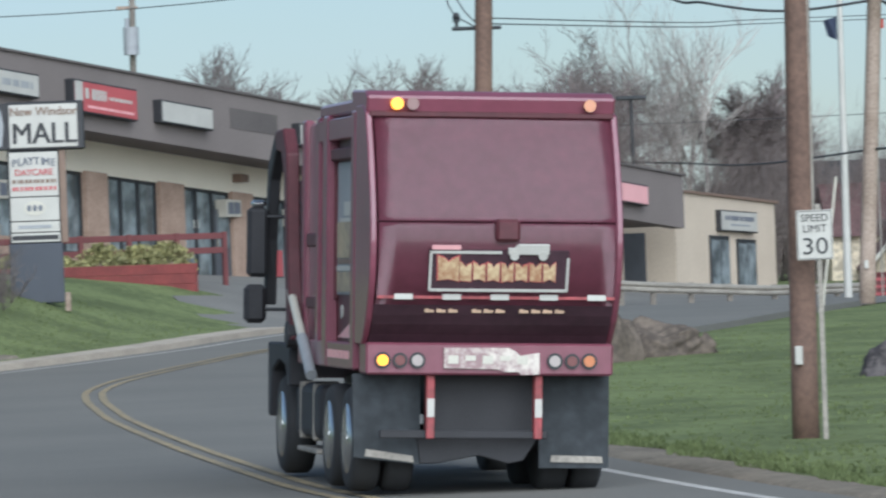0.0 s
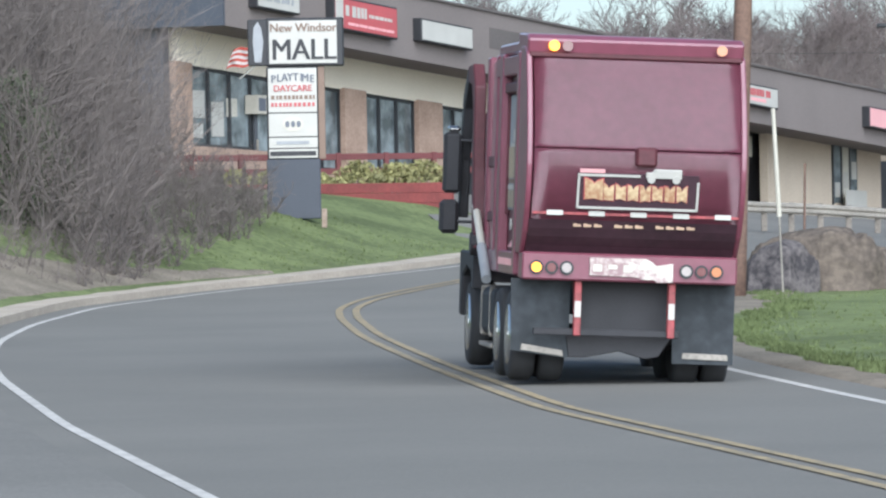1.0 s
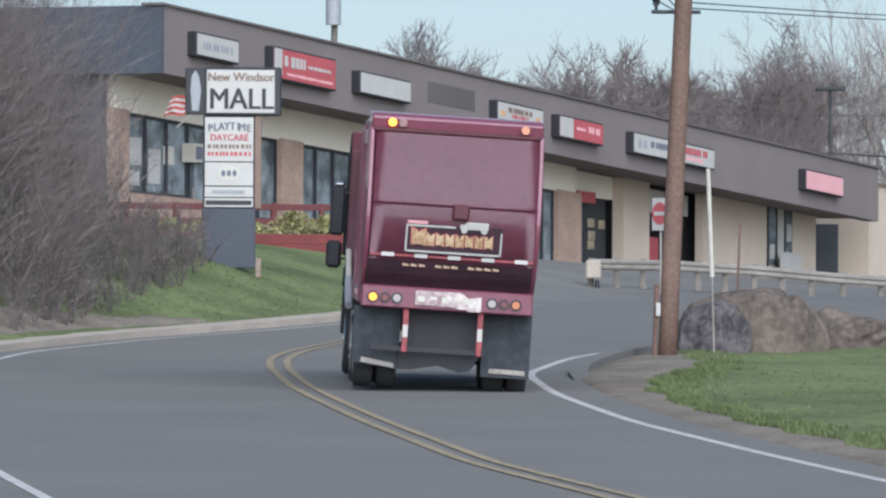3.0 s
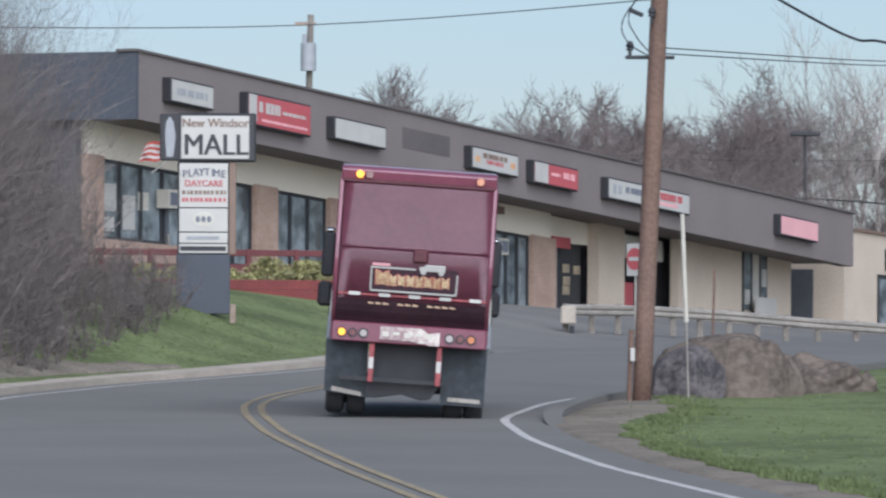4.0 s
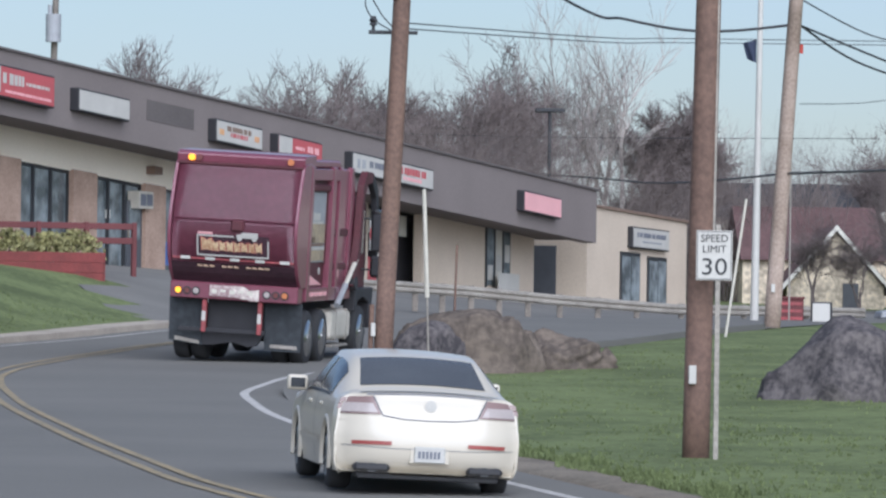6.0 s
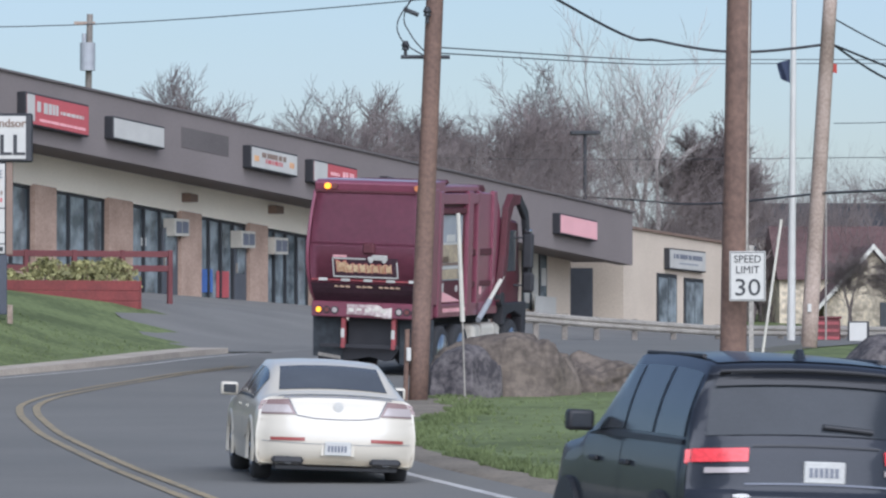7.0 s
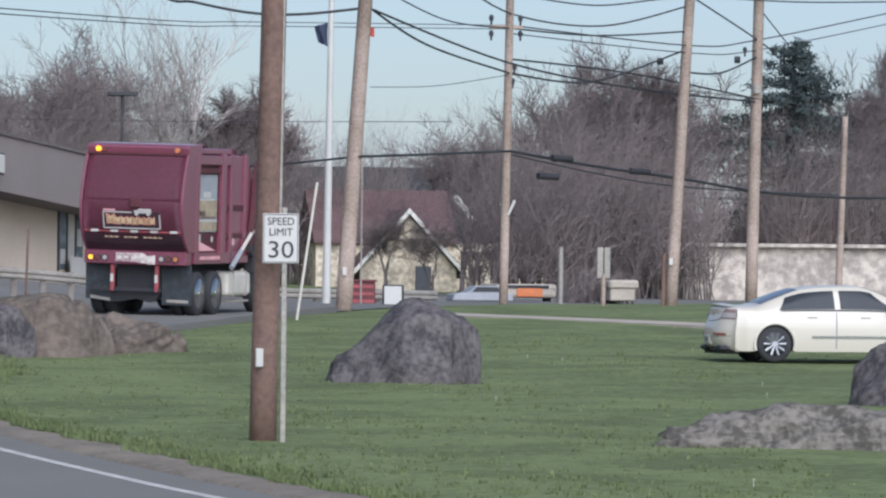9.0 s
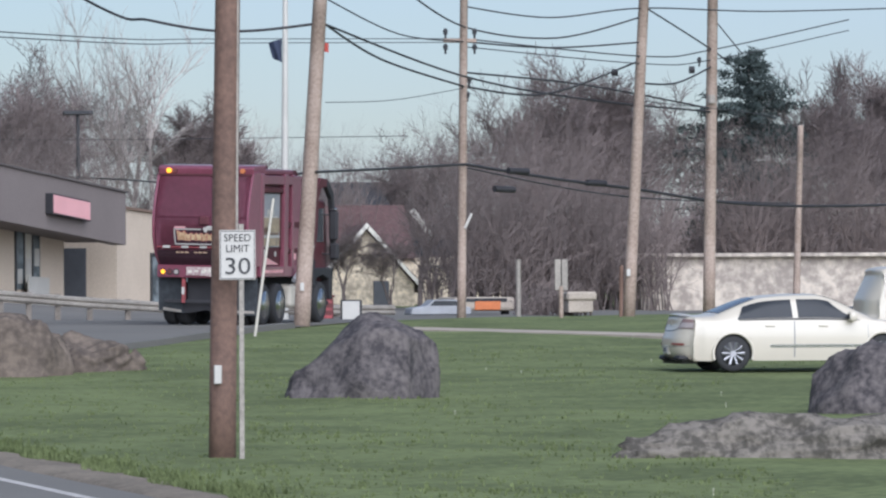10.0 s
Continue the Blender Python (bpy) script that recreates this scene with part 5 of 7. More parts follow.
    for s in (-1, 1):
        def skin(x0, x1):
            """Two distances out from the truck's middle, in rising order on this side."""
            return (x0, x1) if s > 0 else (-x1, -x0)

        for y0, y1, o in ((0.9, 1.16, 1.245), (2.9, 3.25, 1.235), (3.6, 3.8, 1.225), (4.75, 5.0, 1.21)):
            part("rib", box(*skin(1.11, o), y0, y1, 1.2, 3.74, 0.02), MAROON, t)
        part("side_beam", box(*skin(1.11, 1.225), 1.1, 5.1, 1.2, 1.46, 0.015), MAROON, t)
        part("side_beam", box(*skin(1.11, 1.225), 1.1, 3.7, 3.48, 3.7, 0.015), MAROON, t)
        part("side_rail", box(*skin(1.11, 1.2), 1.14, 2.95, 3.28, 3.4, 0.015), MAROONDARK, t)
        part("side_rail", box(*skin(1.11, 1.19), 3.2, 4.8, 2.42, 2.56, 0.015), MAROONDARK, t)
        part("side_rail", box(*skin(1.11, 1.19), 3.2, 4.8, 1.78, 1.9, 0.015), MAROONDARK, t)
        # the printed poster in its bay
        panel = part("poster_panel", box(*skin(1.12, 1.135), 1.28, 2.82, 1.93, 3.26, 0.01), GREYPAINT, t, "pale printed panel on the truck's side")
        for z0, z1, y0, y1, mt in ((1.96, 2.16, 1.32, 2.78, TANPAINT), (2.17, 2.22, 1.3, 2.8, SIGNWHITE), (2.3, 2.66, 1.32, 2.78, TANPAINT), (2.66, 2.7, 1.4, 2.6, SIGNWHITE), (2.24, 2.29, 1.5, 2.7, SIGNBROWN), (2.72, 2.86, 1.75, 2.3, SIGNWHITE), (2.3, 2.42, 1.35, 1.9, SIGNBROWN)):
            part("poster_band", box(*skin(1.133, 1.145), y0, y1, z0, z1), mt, panel)
        for y0 in (1.2, 2.84):
            part("poster_frame", box(*skin(1.12, 1.16), y0, y0 + 0.06, 1.88, 3.3, 0.008), MAROONDARK, panel)
        # decals and small print below the poster
        part("decal", prism([(1.4, 1.5), (2.8, 1.5), (1.75, 1.68), (1.5, 1.72)], *skin(1.122, 1.13), "x"), SIGNPINK, t)
        part("decal", box(*skin(1.122, 1.13), 1.45, 1.62, 1.7, 1.88), SIGNWHITE, t)
        part("decal", rod((s * 1.122, 2.5, 1.76), (s * 1.135, 2.5, 1.76), 0.07, n=12), SIGNWHITE, t)
        part("decal", box(*skin(1.165, 1.172), 3.95, 4.12, 1.62, 1.82), SIGNPINK, t)
        part("decal", box(*skin(1.226, 1.232), 0.95, 1.05, 1.5, 1.62), SIGNPINK, t)
        for k in range(12):
            y0 = 1.3 + k * 0.13
            part("lettering_bar", box(*skin(1.226, 1.234), y0, y0 + rng.uniform(0.06, 0.1), 1.3, 1.38), SIGNPINK, t)
        # fork arm: an arch from the chassis over the cab
        rear = [(4.95, 1.45), (5.2, 1.38), (5.5, 2.2), (5.62, 3.15), (5.85, 3.42), (6.3, 3.46), (6.36, 3.66), (5.75, 3.68), (5.42, 3.4), (5.28, 2.4)]
        front = [(6.3, 3.46), (6.75, 3.15), (6.98, 2.5), (7.05, 1.8), (7.22, 1.8), (7.17, 2.6), (6.92, 3.32), (6.36, 3.66)]
        part("fork_arm", prism(rear, *skin(1.18, 1.32), "x", 0.015), MAROONDARK, t)
        part("fork_arm", prism(front, *skin(1.2, 1.32), "x", 0.015), BLACKMETAL, t)
        part("arm_pivot", rod((s * 1.16, 5.1, 1.5), (s * 1.35, 5.1, 1.5), 0.14, n=16), BLACKMETAL, t)
        ram = part("arm_ram", rod((s * 1.28, 3.7, 1.14), (s * 1.28, 5.28, 1.96), 0.045), SIGNCREAM, t, "pale hydraulic ram")
        part("ram_sleeve", rod((s * 1.28, 3.62, 1.1), (s * 1.28, 4.35, 1.475), 0.06), GREYPAINT, ram)
        # mirrors
        out = 1.42 if s < 0 else 1.33
        part("mirror_arm", rod((s * 1.08, 6.75, 1.75), (s * out, 6.85, 1.75), 0.02), BLACKMETAL, t)
        mir = part("mirror_arm", rod((s * 1.08, 6.75, 2.75), (s * out, 6.85, 2.75), 0.02), BLACKMETAL, t)
        part("mirror_case", box(s * (out + 0.02) - 0.11, s * (out + 0.02) + 0.11, 6.78, 6.95, 2.1, 2.85, 0.04), BLACKMETAL, mir)
        part("mirror_case", box(s * (out + 0.04) - 0.12, s * (out + 0.04) + 0.12, 6.78, 6.95, 1.6, 2.02, 0.05), BLACKMETAL, mir)
        part("mirror_cap", box(s * (out + 0.01) - 0.08, s * (out + 0.01) + 0.08, 6.77, 6.96, 2.85, 2.93, 0.03), CHROME, mir)
        tank = part("fuel_tank", box(s * 0.98 - 0.2, s * 0.98 + 0.2, 3.7, 5.55, 0.42, 1.0, 0.1, seg=3), CREAMPAINT if s > 0 else BLACKMETAL, t)
        for y in (4.1, 5.1):
            part("tank_strap", box(*skin(0.77, 1.19), y, y + 0.07, 0.41, 1.01, 0.02), STEEL, tank)
        part("step", box(s * 1.0 - 0.18, s * 1.0 + 0.18, 3.9, 5.4, 0.28, 0.33, 0.01), STEEL, t)
        part("wheel_guard", prism([(5.5, 0.95), (5.65, 1.15), (6.2, 1.22), (6.75, 1.1), (6.85, 0.6), (7.05, 0.6), (7.1, 1.4), (5.35, 1.4), (5.35, 0.95)], *skin(1.05, 1.28), "x", 0.02), BLACKMETAL, t)
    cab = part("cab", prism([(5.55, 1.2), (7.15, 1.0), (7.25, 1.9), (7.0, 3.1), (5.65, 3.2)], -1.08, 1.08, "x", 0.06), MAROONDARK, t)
    for s in (-1, 1):
        part("cab_window", box(s * 1.085 - 0.006, s * 1.085 + 0.006, 5.95, 6.85, 2.05, 2.9, 0.004), REARGLASS, cab)
        part("cab_step", box(s * 1.0 - 0.12, s * 1.0 + 0.16, 6.9, 7.15, 0.45, 0.55, 0.02), BLACKMETAL, cab)
        part("door_edge", box(s * 1.085 - 0.008, s * 1.085 + 0.008, 5.86, 5.92, 1.3, 2.95), GREYPAINT, cab)
    part("exhaust_stack", rod((-1.0, 5.52, 1.2), (-1.0, 5.52, 3.75), 0.06), STEEL, t)
    return t


truck = build_truck(pose(2.2, 55.7, 0.0))
white_saloon = build_sedan(pose(3, 50, 0), "saloon_car", "pearl white four-door saloon car with tinted rear window", SEDAN, 5, 0)
suv = build_suv(pose(3, 48, 0))
build_sedan(pose(17.42, 100.9, grade(100.9) + 0.03, 0, 0, -86), "saloon_car", "clean white saloon car parked beyond the lawn", [(y, z * 1.01, w) for y, z, w in SEDAN], 10, 1)


# ---------- rocks ----------
def build_rock(m, size, seed, material, label, outline, rough=0.2, facets=7, name="boulder", grain=0.02):
    """A boulder. outline: its height across the width, as (place from -1 to 1, share of the full height)."""
    bm = bmesh.new()
    bmesh.ops.create_icosphere(bm, subdivisions=5, radius=1)
    off = Vector((seed * 7.1, seed * 3.3, seed * 1.7))
    rng = random.Random(seed)
    cuts = [(Vector((rng.gauss(0, 1), rng.gauss(-0.4, 1), rng.gauss(0.3, 0.7))).normalized(), rng.uniform(0.7, 0.9)) for _ in range(facets)]
    ox, oz = zip(*outline)
    for v in bm.verts:
        p = v.co.copy()
        for n, h in cuts:
            d = p.dot(n) - h
            if d > 0:
                p -= n * d * 0.97
        p += v.co * rough * (noise.fractal(p * 1.2 + off, 1.0, 2.0, 2) * 0.5) + v.co * grain * noise.fractal(p * 4 + off, 0.7, 2.0, 5)
        v.co = p
    lo, hi = min(v.co.x for v in bm.verts), max(v.co.x for v in bm.verts)
    tops = [0.05] * 25
    for v in bm.verts:
        j = int(round((v.co.x - lo) / (hi - lo) * 24))
        tops[j] = max(tops[j], v.co.z)

    def crest(x):
        return max(0.12, float(np.interp(x, np.linspace(-1, 1, 25), tops)))

    for v in bm.verts:
        p = v.co.copy()
        p.x = (p.x - lo) / (hi - lo) * 2 - 1
        k = float(np.interp(p.x, ox, oz)) / crest(p.x)
        if p.z > 0:
            p.z = p.z * k
        v.co = Vector((p.x * size[0], p.y * size[1], max(p.z, -0.25) * size[2]))
    return solo(name, bm, material, label, "boulder", m, group="boulders on the lawn", smooth=True)


build_rock(pose(5.3, 101.6, 0.62, 0, 0, 4), (1.48, 1.0, 1.13), 3, ROCK, "large rounded brown-grey boulder on the lawn corner", ((-1, 0.25), (-0.85, 0.7), (-0.4, 0.92), (0.1, 1.0), (0.5, 0.95), (0.8, 0.7), (1, 0.35)), 0.16, 12, grain=0.045)
build_rock(pose(4.5, 100.7, 0.55, 0, 0, -14), (0.72, 0.8, 0.98), 23, ROCKDARK, "dark blue-grey boulder leaning against the brown one", ((-1, 0.3), (-0.8, 0.65), (-0.4, 0.88), (0.1, 1.0), (0.6, 0.95), (1, 0.6)), 0.15, 7)
build_rock(pose(7.2, 103.4, 0.72, 0, 0, -8), (0.95, 0.7, 0.7), 5, ROCK, "low jagged boulder beside the larger one", ((-1, 0.5), (-0.5, 1.0), (0, 0.75), (0.4, 0.7), (0.8, 0.5), (1, 0.2)), 0.35, 14, grain=0.07)
build_rock(pose(10.32, 87.6, 0.3, 0, 0, 3), (1.26, 1.0, 1.46), 8, ROCKDARK, "dark angular boulder leaning to a peak on the lawn", ((-1, 0.2), (-0.85, 0.36), (-0.6, 0.5), (-0.25, 0.78), (0.0, 0.97), (0.2, 1.0), (0.4, 0.94), (0.7, 0.84), (0.92, 0.72), (1, 0.5)), 0.14, 12, grain=0.03)
build_rock(pose(12.6, 64.4, 0.05, 0, 0, 10), (2.35, 1.0, 0.6), 11, SLABROCK, "long flat grey stone slab in the lawn", ((-1, 0.2), (-0.92, 0.32), (-0.88, 0.5), (-0.7, 0.56), (-0.62, 0.78), (-0.4, 0.85), (-0.3, 1.0), (0.1, 0.95), (0.2, 0.85), (0.6, 0.98), (1, 0.8)), 0.4, 9, grain=0.11)
build_rock(pose(16.95, 80.0, 0.28, 0, 0, 0), (1.05, 0.9, 1.08), 14, ROCKDARK, "rounded near-black boulder on the lawn", ((-1, 0.2), (-0.9, 0.5), (-0.6, 0.8), (0, 1.0), (1, 0.4)), 0.15, 5)


# ---------- poles, wires, signs ----------
def utility_pole(base, top, r0, r1, wood, label):
    b, t_ = Vector(base), Vector(top)
    d = t_ - b
    t = thing("utility_pole", Matrix.Translation(b), label, "utility pole", "utility poles")
    bm = bmesh.new()
    n = 7
    for i in range(n):
        rod(d * (i / n) - Vector((0, 0, 0.3 if i == 0 else 0)), d * ((i + 1) / n), r0 + (r1 - r0) * i / n, r0 + (r1 - r0) * (i + 1) / n, 14, bm, caps=i in (0, n - 1))
    bmesh.ops.remove_doubles(bm, verts=bm.verts, dist=0.002)
    part("shaft", bm, wood, t, smooth=True)
    return t


def insulator(parent, at, h=0.28):
    p = Vector(at)
    part("insulator", lathe([(0, 0.03), (h * 0.4, 0.03), (h * 0.45, 0.07), (h * 0.6, 0.05), (h * 0.7, 0.075), (h * 0.9, 0.05), (h, 0.04)], 10, axis="z"), DARKSTEEL, parent).location = p


def build_poles():
    p = utility_pole((3.58, 97.5, 0.5), (4.02, 97.5, 11.2), 0.17, 0.145, WOODPOLE, "red-brown wooden utility pole at the lawn corner")
    part("pole_tag", box(-0.2, -0.12, -0.2, -0.1, 0.75, 0.98, 0.01), SIGNWHITE, p)
    part("guy_stub", rod((-0.22, -0.05, -0.2), (-0.18, -0.05, 1.3), 0.045), WOODPOLE, p)
    part("bracket", rod((-0.3, 0, 6.02), (0.55, 0, 6.02), 0.035), DARKSTEEL, p)
    insulator(p, (-0.22, 0, 6.02))
    insulator(p, (0.15, -0.2, 6.6))
    part("bracket", rod((0.0, 0, 6.75), (-0.25, -0.05, 6.85), 0.04), DARKSTEEL, p)
    p = utility_pole((6.13, 65.9, 0.08), (6.27, 65.9, 8.5), 0.163, 0.14, WOODPOLE, "brown wooden utility pole beside the speed sign")
    part("pole_tag", box(-0.105, -0.015, -0.2, -0.13, 0.9, 1.12, 0.01), SIGNWHITE, p)
    part("conduit", rod((0.17, -0.08, 2.3), (0.22, -0.08, 8.4), 0.022), STEEL, p)
    p = utility_pole((14.53, 137.0, 1.1), (15.1, 137.0, 10.2), 0.205, 0.17, GREYPOLE, "weathered tan utility pole leaning slightly")
    part("pole_tag", box(-0.03, 0.06, -0.24, -0.2, 1.05, 1.25), SIGNWHITE, p)
    p = utility_pole((20.5, 152.0, 1.3), (20.63, 152.0, 11.4), 0.125, 0.105, GREYPOLE, "slim pale grey utility pole with cross-arm fittings")
    part("crossarm", box(-0.45, 0.45, -0.06, 0.06, 7.62, 7.72, 0.01), GREYPOLE, p)
    for x, z in ((-0.4, 7.72), (-0.4, 7.3), (0.4, 7.72), (0.4, 7.3), (0.25, 6.4), (0.2, 6.0)):
        insulator(p, (x, 0, z))
    part("bracket", rod((0.1, -0.1, 2.55), (0.28, -0.1, 2.95), 0.04), SIGNWHITE, p)
    p = utility_pole((25.94, 157.0, 1.35), (26.52, 157.0, 12.2), 0.17, 0.14, GREYPOLE, "pale grey utility pole with heavy cable fittings")
    part("pole_tag", box(-0.08, 0.02, -0.22, -0.16, 1.2, 1.4), SIGNWHITE, p)
    part("guy_stub", rod((-0.22, 0, 0.0), (-0.2, 0, 1.5), 0.06), WOODPOLE, p)
    part("splice_can", rod((-0.45, 0, 6.95), (-0.28, 0, 6.95), 0.1), BLACKMETAL, p)
    p = utility_pole((29.67, 165.0, 1.4), (29.86, 165.0, 12.2), 0.185, 0.15, GREYPOLE, "tall grey utility pole with iron collar")
    part("collar", rod((0.08, -0.18, 6.3), (0.08, -0.18, 6.55), 0.12), STEEL, p)
    part("splice_can", rod((-0.55, 0, 7.3), (-0.4, 0, 7.3), 0.11), BLACKMETAL, p)
    insulator(p, (-0.25, 0, 7.4))
    utility_pole((38.35, 196.0, 1.4), (38.55, 196.0, 8.0), 0.13, 0.1, GREYPOLE, "far grey utility pole by the road")
    # pole with a transformer behind the mall
    p = utility_pole((-4.92, 214.0, 3.0), (-4.72, 214.0, 13.5), 0.15, 0.12, RAILPOST, "grey utility pole with a transformer behind the mall")
    part("transformer", rod((0.12, -0.3, 8.35), (0.12, -0.3, 9.4), 0.29, n=16), GREYPAINT, p)
    part("bushing", rod((-0.02, -0.3, 9.4), (-0.02, -0.3, 9.75), 0.08), GREYPAINT, p)
    part("crossarm", box(-0.4, 0.4, -0.06, 0.06, 10.1, 10.22), GREYPOLE, p)
    # lot lamp
    t = thing("parking_lamp", pose(15.3, 232.0, 2.0), "tall dark parking lot lamp with a flat head", "street lamp")
    part("mast", rod((0, 0, 0), (0, 0, 7.55), 0.09, 0.07), DARKSTEEL, t)
    part("head", box(-0.62, 0.62, -0.25, 0.25, 7.55, 7.72, 0.04), DARKSTEEL, t)


def cable(pts, r, label="", name="overhead_wire"):
    """An overhead wire through the given places, rounded between them."""
    bm = bmesh.new()
    q = [Vector(spline(pts, i / 8)) for i in range(8 * (len(pts) - 1) + 1)]
    n = 5
    rings = []
    for i, p in enumerate(q):
        d = (q[min(i + 1, len(q) - 1)] - q[max(i - 1, 0)]).normalized()
        s = d.cross(Vector((0, 0, 1))).normalized()
        u = s.cross(d)
        rings.append([bm.verts.new(p + s * math.cos(a) * r + u * math.sin(a) * r) for a in [2 * math.pi * k / n for k in range(n)]])
    for a, b in zip(rings, rings[1:]):
        for k in range(n):
            bm.faces.new((a[k], a[(k + 1) % n], b[(k + 1) % n], b[k]))
    return solo(name, bm, WIRE, label or "black overhead wire between utility poles", "wire", group="overhead wires", smooth=True)


def build_wires():
    cable([(5.0, 262.0, 8.2), (15.9, 230.0, 6.9), (15.9, 185.0, 5.75), (14.89, 136.8, 5.05)], 0.03, "thick black telephone cable between poles")
    cable([(14.89, 136.8, 5.05), (17.6, 144.0, 5.3), (20.61, 151.9, 5.59)], 0.035, "thick black telephone cable between poles")
    cable([(20.61, 151.9, 5.59), (26.04, 160.0, 5.14), (36.04, 175.0, 4.8), (60.0, 190.0, 6.0)], 0.045, "thick black telephone cable between poles")
    cable([(20.61, 151.9, 5.5), (27.66, 168.0, 4.99), (39.2, 200.0, 5.3)], 0.022)
    cable([(4.0, 125.0, 11.2), (9.6, 137.0, 9.1), (10.84, 137.0, 8.77), (12.23, 137.0, 8.53), (13.47, 137.0, 8.52), (15.04, 137.0, 8.7)], 0.035, "thick sagging black cable")
    cable([(15.04, 137.0, 8.76), (17.26, 143.0, 8.07), (20.62, 152.0, 7.71)], 0.03)
    cable([(20.62, 152.0, 7.71), (23.3, 155.0, 7.62), (26.21, 157.0, 8.6)], 0.03)
    cable([(15.1, 137.0, 9.35), (17.94, 145.0, 8.82), (20.61, 152.0, 8.94)], 0.02)
    cable([(20.61, 152.0, 8.94), (23.45, 155.0, 8.91), (26.38, 157.0, 9.16)], 0.025)
    cable([(3.72, 97.5, 6.7), (9.5, 125.0, 7.75), (13.37, 150.0, 8.91), (20.61, 152.0, 9.02)], 0.012)
    cable([(3.72, 97.5, 6.6), (9.5, 125.0, 7.65), (13.37, 150.0, 8.8), (20.61, 152.0, 8.92)], 0.012)
    cable([(20.61, 152.0, 9.02), (26.38, 157.0, 8.76), (29.8, 165.0, 9.3), (37.02, 180.0, 10.95)], 0.02)
    cable([(20.61, 152.0, 8.8), (26.38, 157.0, 8.55), (29.8, 165.0, 9.0), (37.02, 180.0, 10.6)], 0.016)
    cable([(17.2, 138.0, 9.6), (20.66, 152.0, 9.33), (23.61, 155.0, 9.18), (26.37, 157.0, 9.88)], 0.025)
    cable([(15.16, 137.0, 6.76), (17.8, 145.0, 7.1), (20.59, 152.0, 7.67)], 0.01)
    cable([(20.61, 152.0, 9.9), (23.4, 155.0, 9.75), (26.37, 157.0, 10.12), (32.0, 168.0, 10.6), (40.0, 185.0, 11.6)], 0.022)
    cable([(26.37, 157.0, 10.2), (29.8, 165.0, 9.3), (31.5, 170.0, 8.9)], 0.025)
    cable([(20.62, 152.0, 8.1), (25.2, 160.0, 8.06), (29.81, 165.0, 7.54)], 0.028)
    cable([(26.39, 157.0, 7.49), (32.0, 168.0, 7.45), (39.3, 200.0, 8.1)], 0.012)
    cable([(29.79, 165.0, 10.31), (30.74, 165.0, 9.15)], 0.02)
    cable([(15.04, 137.0, 8.72), (20.24, 150.0, 7.94), (24.88, 158.0, 7.58), (29.81, 165.0, 7.45)], 0.03)
    cable([(26.3, 157.0, 8.0), (28.0, 161.0, 8.15), (29.8, 165.0, 8.8)], 0.03)
    cable([(2.0, 236.0, 8.9), (14.0, 238.0, 8.7), (30.0, 240.0, 8.9)], 0.016)
    cable([(-24.0, 200.0, 12.3), (-5.0, 214.0, 13.1), (14.0, 180.0, 12.9), (24.0, 172.0, 13.6)], 0.02)
    # slack loop at the corner pole
    cable([(3.8, 97.4, 7.9), (3.25, 97.4, 7.2), (3.3, 97.4, 6.8), (3.66, 97.4, 6.55)], 0.012, "slack wire loop at a pole top")
    cable([(3.85, 97.4, 8.2), (3.35, 97.4, 7.3), (3.45, 97.4, 6.9), (3.68, 97.4, 6.62)], 0.012, "slack wire loop at a pole top")
    for x, y, z in ((21.9, 153.4, 4.95), (22.3, 153.5, 5.45), (25.3, 158.7, 5.22)):
        t = thing("splice_case", pose(x, y, z, 0, 0, 30), "black splice case hanging on the cable", "cable case", "splice cases")
        part("shell", rod((-0.35, 0, 0), (0.35, 0, -0.02), 0.09, n=12), BLACKMETAL, t)


